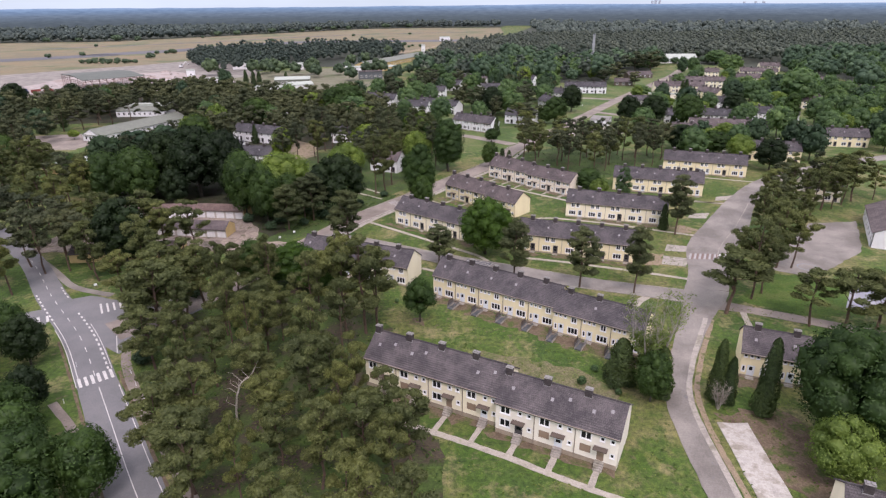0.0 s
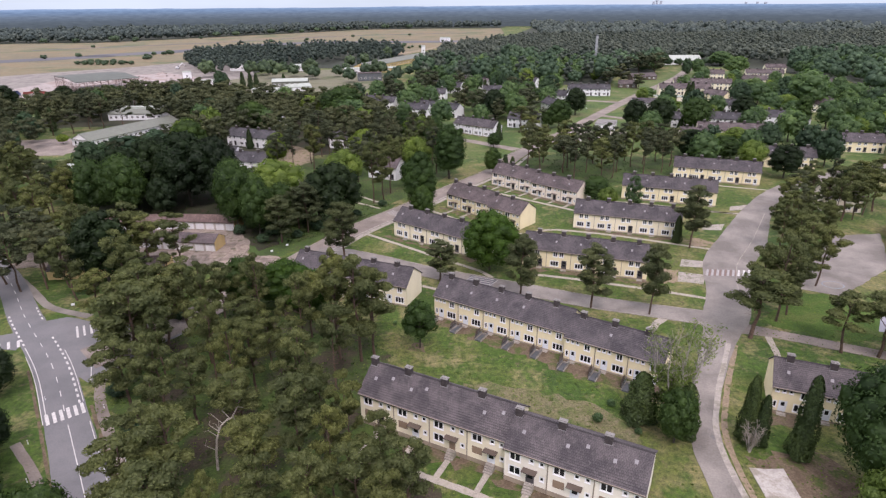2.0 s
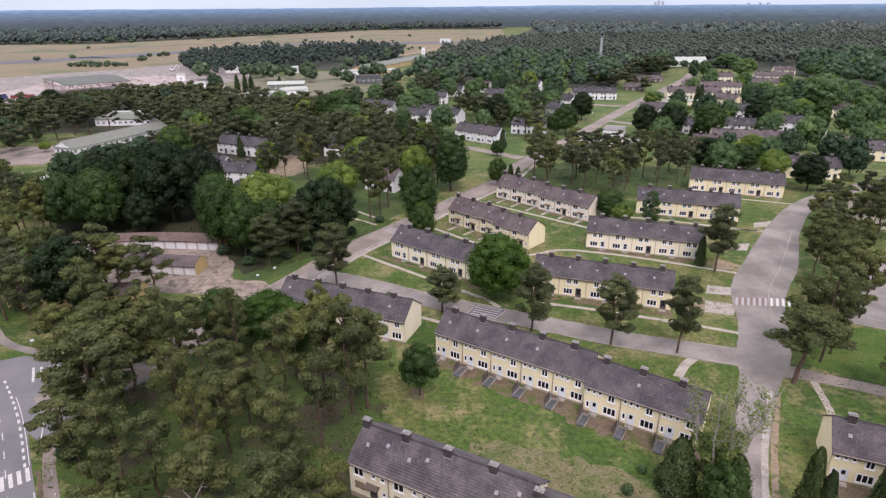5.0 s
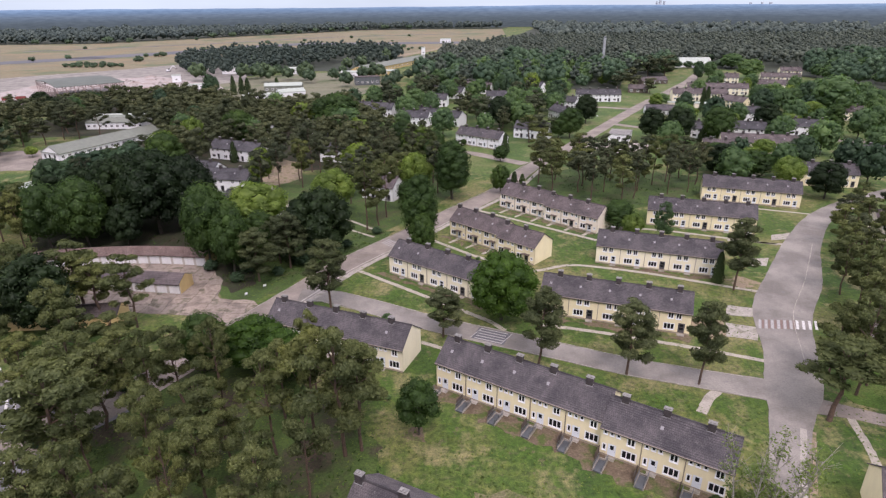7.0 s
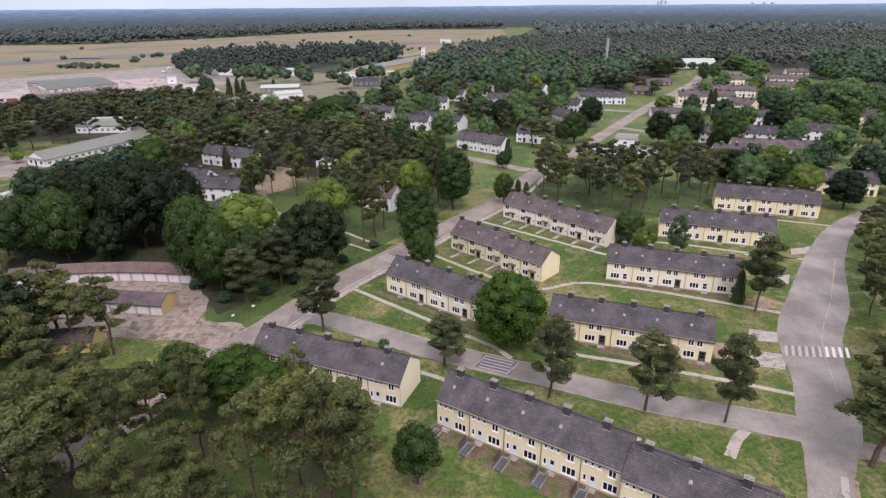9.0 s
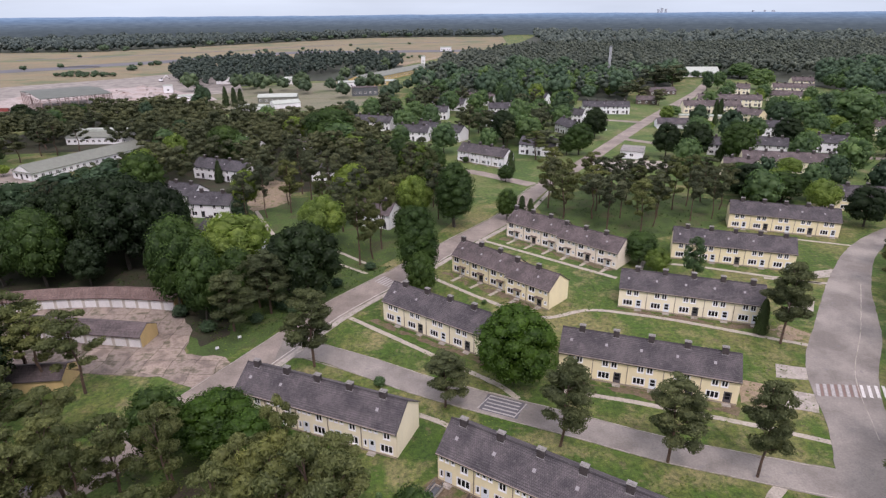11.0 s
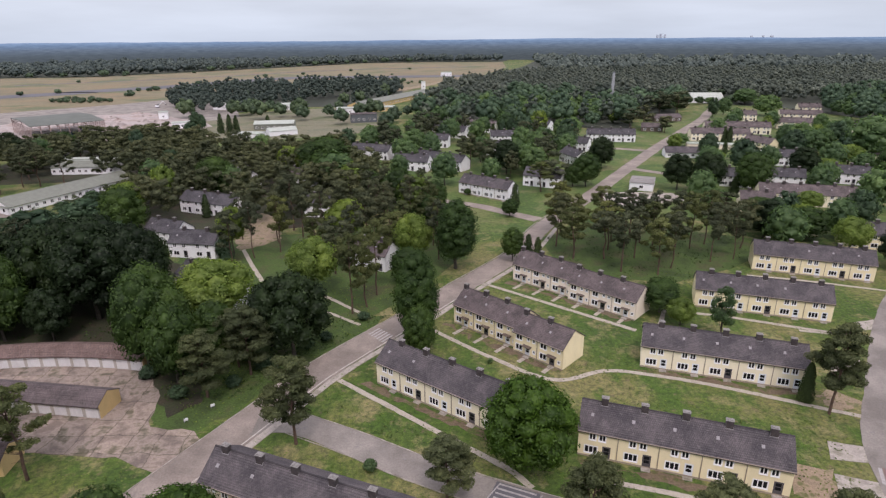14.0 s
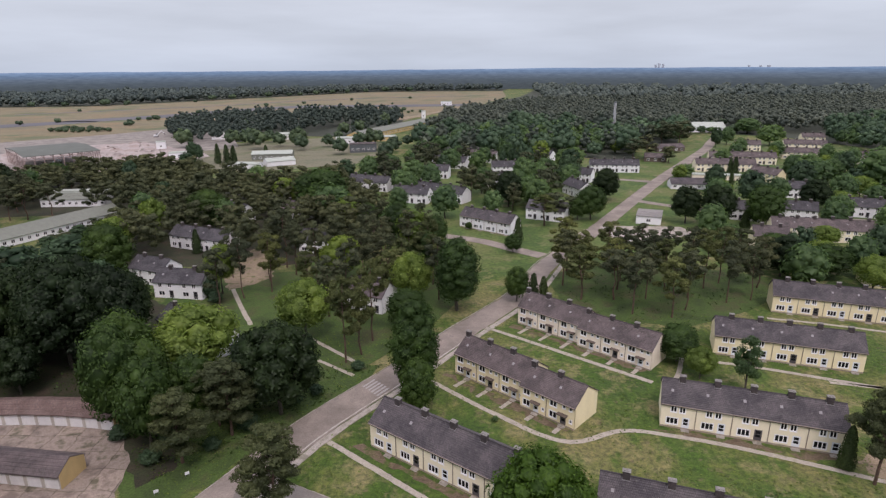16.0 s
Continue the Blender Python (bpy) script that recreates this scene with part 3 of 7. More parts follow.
# ---------------------------------------------------------------- roads
R1 = [(-20, 31, 7), (-40, 55.6, 7), (-51, 70.2, 6.6), (-60.6, 83, 6.2), (-71.8, 97.5, 6.2), (-88, 114.8, 6.0), (-107, 136.3, 5.4), (-132, 158, 5.4), (-165, 178, 5.4), (-230, 200, 5.4)]
R2 = [(-66, 99, 9), (-57, 108.5, 8), (-49.5, 120, 7.5), (-41, 136, 7.5), (-33, 151, 7.6), (-25, 166, 7.4), (-10.5, 186, 7.2), (3, 205.5, 7), (21, 231, 6.8), (34, 259, 6.6), (58, 297, 6.6), (119.5, 401, 7), (196, 522, 7.5), (224, 573, 7.5), (290, 690, 7.5)]
R3 = [(-33, 149, 7), (-26, 148.6, 5.6), (-16, 143.6, 5.6), (-4, 136.8, 5.6), (7.5, 131.5, 5.6), (21, 125.6, 5.6), (32.4, 120.4, 5.7), (43.2, 116.7, 5.8), (53, 113.5, 6.5), (60, 111, 7)]
R4 = [(38, 30, 4.6), (38, 55, 4.6), (39.5, 75, 4.6), (44.3, 87.2, 4.4), (53.5, 103.8, 6), (59.5, 114, 9), (63.9, 123, 9.0), (71.3, 140, 11.2), (83, 156.5, 11.5), (97.5, 178.5, 8.5), (114.5, 199, 6.6), (135, 214, 6.2), (165, 229, 6), (210, 245, 6)]
structure("road_1", ribbon(R1, 0.05, 2, 0.05), ASPHALT, "smooth grey asphalt road with white markings", "road")
structure("road_9", ribbon([(-22, 33.5, 7), (2, 4, 7), (40, -43, 7)], 0.048, 4, 0.05), ASPHALT, "smooth grey asphalt road", "road")
structure("road_10", ribbon([(38, 31, 4.6), (38, 0, 4.6), (38, -45, 4.6)], 0.079, 4, 0.1), OLDGREY, "worn grey estate road", "road")
structure("road_2", ribbon(R2, 0.06, 2, 0.12), OLD, "worn brownish concrete estate road", "road")
structure("road_3", ribbon(R3, 0.07, 2, 0.12), OLDGREY, "worn brownish estate side road with faded hump", "road")
structure("road_4", ribbon(R4, 0.08, 2, 0.10), OLDGREY, "wide worn grey estate road that bends", "road")
structure("road_5", ribbon([(57, 110, 6), (64, 107.2, 3.6), (73.5, 102.6, 3.4), (84, 97.4, 3.4), (98, 91, 3.4), (130, 78, 3.4)], 0.065, 2, 0.1), OLD, "narrow worn lane", "road")
structure("road_6", ribbon([(33, 266, 6), (24, 274, 5.5), (14, 283.5, 5.5), (5, 289, 5.5), (-14, 298, 5)], 0.066, 2, 0.1), OLD, "side road between white houses", "road")
structure("road_7", ribbon([(114, 398, 6), (103, 404, 5), (92, 407, 4.5), (70, 412, 4.5)], 0.066, 2, 0.1), OLD, "narrow concrete lane to a white house", "road")
structure("road_8", ribbon([(92, 350, 5), (103, 340, 5), (118, 330, 5), (150, 318, 5), (200, 300, 5)], 0.066, 2, 0.1), OLD, "estate lane between gardens", "road")
structure("road_junction", slab(ragged([(-85, 112), (-79, 115), (-71, 112.5), (-62, 112), (-55, 116), (-50, 110), (-57, 101), (-60.5, 91), (-66, 94)], 5, 0.2), 0.045), ASPHALT, "grey asphalt junction mouth", "road")
structure("road_branch", ribbon([(-82, 106, 8), (-87.5, 105, 5.5), (-100, 101, 5), (-130, 95, 5)], 0.045, 2, 0.05), ASPHALT, "short asphalt branch with hatching", "road")
structure("forecourt", slab(ragged([(60, 281), (62, 304), (80, 304), (94, 302), (96, 291), (78, 284)], 2, 0.3), 0.07), CONCRETE, "pale concrete forecourt beside a hut", "forecourt")
structure("parking_yard", slab(ragged([(80, 127), (88.5, 122), (110, 137.5), (123, 160), (108, 158.5), (91, 140)], 6, 0.25), 0.05), OLDGREY, "empty grey asphalt parking yard", "parking yard")
structure("court", slab([(86.5, 107), (93.5, 104), (125, 92), (134, 108), (103, 119), (94, 117)], 0.05), BLUEGREY, "smooth blue-grey paved court", "court")
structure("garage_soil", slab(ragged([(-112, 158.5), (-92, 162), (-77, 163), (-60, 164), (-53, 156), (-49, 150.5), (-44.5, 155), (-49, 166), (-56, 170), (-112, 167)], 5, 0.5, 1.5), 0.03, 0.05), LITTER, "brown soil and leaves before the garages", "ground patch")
structure("garage_court", slab(ragged([(-110, 164), (-103, 164.4), (-92, 167.0), (-82, 167.9), (-70, 167.6), (-60, 166), (-53.5, 157), (-51, 147.5), (-43, 147), (-38, 141.5), (-44, 136.5), (-52.6, 140), (-64, 141), (-81, 143), (-110, 140)], 3, 0.4), 0.05), COURT, "cracked pale concrete garage court", "yard")
structure("concrete_slab", slab(ragged([(43.2, 70.2), (47.9, 70), (46.8, 55), (46.2, 36), (41.8, 36), (42.2, 55)], 2, 0.12), 0.09), PALE, "bright concrete slab left in the grass", "slab")
structure("white_yard", slab(ragged([(-76, 262), (-69, 276), (-60, 270), (-54, 246), (-64, 235)], 4, 0.8), 0.04), SAND, "sandy yard between white houses", "yard")
structure("hall_yard", slab(ragged([(-215, 255), (-168, 262), (-158, 290), (-175, 300), (-220, 290)], 4, 1.0), 0.05), OLD, "dusty yard beside a long hall", "yard")

for k, (pts, w) in enumerate((
        ([(-4, 183), (8, 171), (20, 161.8), (31, 164.8), (40, 163), (51, 159), (68, 151), (73, 149)], 1.1),
        ([(8, 210), (20, 200), (33, 189), (42, 181.5)], 1.2),
        ([(-24.5, 165), (-15, 157.1), (-6, 149.6), (1, 143.7), (9, 137), (12, 133)], 1.1),
        ([(20, 135.2), (30, 132.4), (38, 129.6), (48, 126), (60, 121)], 1.1),
        ([(-9, 72), (-3, 69.4), (8, 64), (18, 58.2), (26, 54), (34, 50)], 1.1),
        ([(-5, 129), (0, 126), (3, 121)], 1.0),
        ([(41, 107), (44, 111), (49, 115)], 1.6),
        ([(56, 190.5), (65, 188), (77, 183), (90, 177.5)], 1.1),
        ([(82, 213), (95, 209), (115, 201)], 1.0),
        ([(-66, 242), (-57, 224), (-50, 211)], 1.2),
        ([(-42, 211), (-31, 201), (-20, 190.5)], 1.0),
        ([(-29, 192), (-20, 185)], 0.9),
        ([(64, 106), (62, 98), (60, 92)], 1.2),
        ([(78, 181), (90, 178), (98, 176)], 1.0),
        ([(43, 178), (48, 184), (52, 192)], 1.0))):
    structure(f"footpath_{k + 1}", ribbon([(x, y, w) for x, y in pts], 0.035, 1.0, 0.07, 0, None, 0.1, k), PATHM, "pale concrete footpath through grass", "footpath")

def door_walks(x, y, ang, units, unit, share, reach, first):
    c, s_ = math.cos(radians(ang)), math.sin(radians(ang))
    for u in range(units):
        d = (u + share) * unit
        a, b = -1.1 - (1.1 if first and u >= first else 0), -reach
        q = [(x + c * d - s_ * a, y + s_ * d + c * a, 0.9), (x + c * d - s_ * b, y + s_ * d + c * b, 0.9)]
        structure("door_walk", ribbon(q, 0.033, 1.0, 0.06, 0, None, 0.1, u), PATHM, "short worn concrete path to a door", "footpath")


door_walks(1.5, 185.9, -43.2, 5, 5.9, 0.61, 4.2, 3)
door_walks(17.8, 210.9, -42.6, 6, 5.88, 0.61, 4.6, 3)
door_walks(-12.45, 80.65, -27.3, 7, 6.08, 0.61, 6.0, 4)

# cycle path, verge walk and kerb lines
structure("cycle_path", ribbon([(-125, 154, 1.7), (-110.5, 141.5, 1.7), (-94, 127, 1.7), (-85.5, 119.5, 1.7), (-74.5, 115.2, 1.7)], 0.03, 1.5, 0.05), OLDGREY, "narrow cycle path beside the road", "path")
VERGE = [(-57, 113, 1.6), (-59.8, 106, 1.6), (-60.3, 99, 1.6), (-59.6, 92.2, 1.6), (-56.5, 86, 1.7), (-49, 75.5, 1.7), (-42, 67, 1.7), (-33, 55.8, 1.7), (-15, 34, 1.7)]
structure("verge_path", ribbon(VERGE, 0.03, 1.5, 0.06), OLD, "narrow brownish path beside the road", "path")
structure("verge_path_west", ribbon([(-64, 76, 1.4), (-55.8, 68.4, 1.4), (-46.6, 57, 1.4), (-30, 36, 1.4)], 0.03, 1.5, 0.06), OLD, "narrow worn path beside the road", "path")


def walk_strip(name, pts, offsets, width, mat, z, label, cat):
    structure(name, ribbon([(x, y, width) for x, y, *_ in pts], z, 1.5, 0.05, offsets, None, 0.2), mat, label, cat)


walk_strip("pavement", R2[3:10], -4.6, 1.4, CONCRETE, 0.12, "cracked concrete pavement along the road", "pavement")
walk_strip("kerb_1", R2[2:11], 3.75, 0.16, CONCRETE, 0.14, "pale concrete kerb", "kerb")
walk_strip("kerb_2", R3[1:9], 2.9, 0.15, CONCRETE, 0.13, "pale concrete kerb", "kerb")
walk_strip("kerb_3", R3[1:9], -2.9, 0.15, CONCRETE, 0.13, "pale concrete kerb", "kerb")
walk_strip("gutter", R4[6:10], -2.2, 0.17, CONCRETE, 0.088, "pale concrete gutter line in the road", "gutter")
walk_strip("gutter_low", R4[1:5], -1.75, 0.9, CONCRETE, 0.088, "pale concrete road edge", "gutter")
walk_strip("verge_sand", R4[0:5], -3.0, 0.9, SAND, 0.03, "sandy strip beside the road", "verge")
walk_strip("gutter_r2", R2[3:8], -3.2, 0.25, PALE, 0.075, "pale concrete edge line of the road", "gutter")


walk_strip("road_edge", R1[0:5], 3.6, 0.45, SOIL, 0.04, "reddish-brown road edge", "verge")
walk_strip("road_edge_east", R1[0:4], -3.7, 0.5, SOIL, 0.04, "reddish-brown road edge", "verge")


def marking(name, outline, z, label="worn white road marking", mat=None):
    tagged(place(name, slab(outline, z, 0.004).mesh(name, mat or WHITELINE)), label, "road marking", "road markings", "structure")


def bar(x, y, ang, length, width):
    c, s = math.cos(radians(ang)), math.sin(radians(ang))
    return [(x + c * a - s * b, y + s * a + c * b) for a, b in ((-length / 2, -width / 2), (length / 2, -width / 2), (length / 2, width / 2), (-length / 2, width / 2))]


def lay_markings():
    line = smooth_line(R1, 1.0)
    nrm = edges_of(line)
    def run(name, off, i0, i1, w, dash=None, z=0.056):
        k = i0
        while k < i1 - 1:
            stop = min(i1, k + (dash[0] if dash else i1))
            q = [(*(line[i, :2] + nrm[i] * off), w) for i in range(k, stop + 1) if i < len(line)]
            if len(q) > 1:
                s = ribbon(q, z, 1.0, 0.01, 0, None, 0.004)
                tagged(place(name, s.mesh(name, WHITELINE)), "white painted road line", "road marking", "road markings", "structure")
            k = stop + (dash[1] if dash else 1)
    def near(x, y):
        return int(np.argmin(((line[:, :2] - (x, y)) ** 2).sum(1)))
    a, b, c, d = near(-40, 55), near(-60, 81), near(-76, 101), near(-88, 115)
    run("centre_line", 0.0, max(0, a - 22), b - 1, 0.13)
    run("centre_line", 0.0, b + 3, near(-110, 138), 0.14, (2, 3))
    run("edge_line", -2.9, max(0, a - 22), b - 2, 0.12)
    run("edge_line", 2.55, b + 1, c + 4, 0.14)
    run("edge_line", 3.15, b + 1, c, 0.12)
    run("edge_dashes", 2.5, c + 5, d + 4, 0.35, (1, 1))
    run("edge_dashes", -2.3, b + 4, c + 6, 0.35, (1, 1))
    run("edge_line", -2.85, b + 4, c - 2, 0.12)
    run("edge_dashes", -2.6, c + 14, d + 6, 0.3, (1, 1))
    p, n0 = line[near(-60.6, 82.8)], nrm[near(-60.6, 82.8)]
    ang = math.degrees(math.atan2(n0[1], n0[0])) - 90
    for k in range(6):
        off = -2.5 + k * 1.0
        marking("crossing_stripe", bar(p[0] + n0[0] * off, p[1] + n0[1] * off, ang, 3.2, 0.5), 0.057, "white zebra crossing stripe")
    for k in range(5):
        marking("hatching", bar(-73.5 + k * 1.1, 108.8 + k * 0.55, -58, 5.2 - 0.6 * k, 0.4), 0.052, "white painted hatching")
    for k in range(3):
        marking("hatching", bar(-85.5 + 1.5 * k, 103.2 + 0.6 * k, -55, 3.0, 0.5), 0.052, "white painted hatching")
    marking("edge_line", bar(-63.3, 95.5, -62, 10, 0.14), 0.06)
    # estate roads: faded crossings and the hump
    for k in range(6):
        t = k / 5
        marking("crossing_stripe", bar(-16.4 + 3.2 * t, 181.8 - 2.6 * t * 1.3, 55, 3.6, 0.45), 0.064, "faded white crossing stripe", FADED)
    for k in range(10):
        marking("crossing_stripe", bar(64.2 + 1.22 * k, 135.0 - 0.09 * k, 64, 3.9, 0.5), 0.084, "faded white crossing stripe", FADED if k < 6 else WHITELINE)
        if k < 6:
            marking("crossing_stripe", bar(64.8 + 1.22 * k, 134.95 - 0.09 * k, 64, 3.9, 0.45), 0.0842, "faded red-brown crossing stripe", REDBAR)
    # speed hump: pale bars along the road, dark gaps, slanted end lines
    hx, hy, ha = 9.1, 131.0, -24
    c, d = math.cos(radians(ha)), math.sin(radians(ha))
    marking("hump_plate", bar(hx, hy, ha, 6.6, 4.6), 0.074, "dark worn surface of the speed hump", RUNWAY)
    for k in range(5):
        o = -1.9 + 0.95 * k
        marking("hump_stripe", bar(hx - d * o, hy + c * o, ha, 5.6, 0.34), 0.079, "faded white hump stripe", FADED)
    for e in (-1, 1):
        marking("hump_stripe", bar(hx + c * 3.15 * e, hy + d * 3.15 * e, ha + 78, 4.4, 0.2), 0.079, "faded white hump edge line", FADED)


lay_markings()
tagged(place("painted_ring", ribbon([(90.2 + 2.3 * math.cos(k * 0.3142), 127.9 + 1.9 * math.sin(k * 0.3142), 0.28) for k in range(21)], 0.056, 0.6, 0, 0, None, 0.004).mesh("painted_ring", BLUEMARK)), "faded pale ring painted on the yard", "road marking", "road markings", "structure")

# driveway pads and bare patches beside the wide road
for k, (o, mat_, lab) in enumerate((
        ([(61.0, 143.2), (66.6, 141.6), (64.8, 137.8), (59.0, 138.8)], CONCRETE, "concrete parking pad"),
        ([(57.6, 135.6), (63.2, 133.6), (60.8, 128.8), (55.2, 130.4)], CONCRETE, "concrete parking pad"),
        ([(77, 168), (83, 168.4), (80, 163.6), (74.5, 164)], CONCRETE, "concrete parking pad"),
        ([(92, 184.5), (98, 186), (96, 181.5), (90, 180.6)], CONCRETE, "concrete parking pad"))):
    structure(f"pad_{k + 1}", slab(ragged(o, k, 0.12), 0.05), mat_, lab, "parking pad")
for k, (o, mat_, lab) in enumerate((
        ([(50, 137), (54, 138), (58, 136.5), (56, 131), (51.5, 128.5), (50, 132)], SAND, "bare sandy ground"),
        ([(66, 156), (71, 158), (74, 153.5), (68, 151)], SAND, "bare sandy ground"),
        ([tuple((pose(-1.5, 114.45, 0, 0, 0, -32.3) @ Vector(q))[:2]) for q in ((-0.5, 0.3, 0), (29, 0.3, 0), (47, -0.8, 0), (47.5, -5.2, 0), (38, -4.6, 0), (30, -5.6, 0), (22, -3.4, 0), (14, -4.4, 0), (6, -3.0, 0), (-0.5, -4.0, 0))], SOIL, "bare brown soil along terraces"),
        ([(-14, 81.5), (8, 70.2), (25.5, 61.0), (24.6, 58.6), (8, 67.6), (-15, 79.4)], SOIL, "bare soil along a house front"),
        ([(0, 185.5), (22, 164.8), (21, 163.8), (-1, 184.4)], SOIL, "bare soil along a house front"),
        ([(17, 210), (43, 186.4), (42, 185.4), (16, 209)], SOIL, "bare soil along a house front"),
        ([(37.5, 165.8), (65, 156.6), (64.6, 155.4), (37, 164.6)], SOIL, "bare soil along a house front"),
        ([(20, 139.6), (48, 130), (47.6, 128.6), (19.6, 138.2)], SOIL, "bare soil along a house front"),
        ([(-15, 161), (9, 143.2), (8.2, 142), (-16, 160)], SOIL, "bare soil along a house front"),
        ([(-54, 158), (-46, 151), (-34, 161), (-20, 179), (-14, 190), (-30, 190), (-50, 190), (-62, 178), (-58, 168)], SHADEGRASS, "rough grass under trees, coloured dark for shade"),
        ([(-110, 172), (-60, 171), (-56, 182), (-62, 215), (-95, 235), (-130, 220)], LITTER, "leaf litter under dense trees, darkened for their shade"),
        ([(-58, 92), (-36, 58), (-22, 44), (2, 44), (0, 66), (-10, 80), (-9, 100), (-22, 112), (-40, 130), (-56, 112)], GROVE, "needle litter and grass under pines"),
        ([(-3, 103.6), (-5.6, 104), (-6, 101), (-3.6, 100.4)], SOIL, "bare soil round a tree"),
        ([(3, 89), (8, 91.5), (13, 88.5), (19, 87.5), (23, 85.5), (29, 80), (30.5, 76), (27.5, 70.5), (20, 74.5), (10, 80), (3, 85)], WORNLAWN, "worn yellowish grass with bare earth"),
        ([(52, 84), (58, 81), (56, 77), (51, 80)], SOIL, "bare soil by a terrace"),
        ([(66, 110.5), (80, 125), (88, 120.8), (96, 111), (88, 103.5), (75, 104)], LUSH, "deep green uncut grass"),
        ([(44, 72), (54, 74), (62, 60), (52, 50), (48.5, 56)], SOIL, "patchy soil under a tree"))):
    structure(f"patch_{k + 1}", slab(ragged(o, k + 9, 0.9, 1.6), 0.012 + 0.001 * k, 0.05), mat_, lab, "ground patch")

# ---------------------------------------------------------------- houses
def wall_sheet(s, width, height, holes, thick, x0=0.0, y0=0.0, z0=0.0):
    """A front wall with openings through it: outer face at y0, inner at y0 + thick, with reveals."""
    xs = sorted({0.0, width, *[h[0] for h in holes], *[h[2] for h in holes]})
    zs = sorted({0.0, height, *[h[1] for h in holes], *[h[3] for h in holes]})
    solid = {}
    for i in range(len(xs) - 1):
        for j in range(len(zs) - 1):
            cx, cz = (xs[i] + xs[i + 1]) / 2, (zs[j] + zs[j + 1]) / 2
            solid[i, j] = not any(h[0] < cx < h[2] and h[1] < cz < h[3] for h in holes)
    for (i, j), full in solid.items():
        a, b, c, d = x0 + xs[i], x0 + xs[i + 1], z0 + zs[j], z0 + zs[j + 1]
        f, k = y0, y0 + thick
        if full:
            s.quad((a, f, c), (b, f, c), (b, f, d), (a, f, d))
            s.quad((b, k, c), (a, k, c), (a, k, d), (b, k, d))
        else:
            if solid.get((i - 1, j), True):
                s.quad((a, f, c), (a, k, c), (a, k, d), (a, f, d))
            if solid.get((i + 1, j), True):
                s.quad((b, k, c), (b, f, c), (b, f, d), (b, k, d))
            if solid.get((i, j - 1), True):
                s.quad((a, f, c), (b, f, c), (b, k, c), (a, k, c))
            if solid.get((i, j + 1), True):
                s.quad((a, k, d), (b, k, d), (b, f, d), (a, f, d))
    return s


WINDOW_MESH = {}


def window_meshes(w, h, lights):
    key = (round(w, 2), round(h, 2), lights)
    if key not in WINDOW_MESH:
        f, e, fr, sill = 0.09, 0.10, Shape(), Shape()
        holes = []
        for k in range(lights):
            a, b = w * k / lights + (f if k == 0 else 0.06), w * (k + 1) / lights - (f if k == lights - 1 else 0.06)
            holes.append((a + e, f + e, b + e, h - f + e))
        wall_sheet(fr, w + 2 * e, h + 2 * e, holes, 0.055, -e, -0.085, -e)
        sill.box(-e, -0.16, -e - 0.04, w + e, -0.086, -e + 0.03)
        pane = Shape().box(f - 0.03, -0.03, f - 0.03, w - f + 0.03, 0.02, h - f + 0.03)
        WINDOW_MESH[key] = (fr.mesh("window", FRAMEW), pane.mesh("pane", GLASS), sill.mesh("sill", FRAMEW), Shape().box(0.02, -0.02, 0.02, w - 0.02, 0.05, h - 0.02).mesh("board", DOORB))
    return WINDOW_MESH[key]


def add_window(parent, x, y, z, w, h, lights, boarded=False, sill=True):
    fr, pane, sl, board = window_meshes(w, h, lights)
    if boarded:
        return place("boarded_window", board, parent, pose(x, y, z), "window closed with brown boards")
    ob = place("window", fr, parent, pose(x, y, z))
    place("pane", pane, ob)
    if sill:
        place("sill", sl, ob)
    return ob


DOOR_MESH = {}


def door_meshes(w, h, low=0.75):
    key = (w, h, low)
    if key not in DOOR_MESH:
        fr = Shape().box(-0.09, -0.04, 0, 0, 0.1, h + 0.09).box(w, -0.04, 0, w + 0.09, 0.1, h + 0.09).box(0, -0.04, h, w, 0.1, h + 0.09)
        fr.box(0, -0.02, 0, 0.14, 0.05, h).box(w - 0.14, -0.02, 0, w, 0.05, h).box(0.14, -0.02, h - 0.16, w - 0.14, 0.05, h).box(0.14, -0.02, 0, w - 0.14, 0.05, low)
        if low < 1:
            fr.box(0.14, -0.02, 1.3, w - 0.14, 0.05, 1.4)
        else:
            fr.box(0.14, -0.02, low, 0.24, 0.05, h - 0.16).box(w - 0.24, -0.02, low, w - 0.14, 0.05, h - 0.16)
        DOOR_MESH[key] = (fr, Shape().box(0.14, 0.0, low, w - 0.14, 0.03, h - 0.16).mesh("door_pane", GLASS), Shape().box(w - 0.12, -0.06, 1.0, w - 0.04, -0.02, 1.06).mesh("handle", METAL),
                          Shape().box(0, -0.02, 0, w, 0.05, h).mesh("board", DOORB), {})
    return DOOR_MESH[key]


def add_door(parent, x, y, z, w, h, mat, boarded=False, low=0.75):
    fr, pane, handle, board, made = door_meshes(w, h, low)
    if boarded:
        return place("boarded_door", board, parent, pose(x, y, z), "doorway closed with brown boards")
    if mat.name not in made:
        made[mat.name] = fr.mesh("door", mat)
    ob = place("door", made[mat.name], parent, pose(x, y, z))
    place("door_pane", pane, ob)
    place("handle", handle, ob)
    return ob


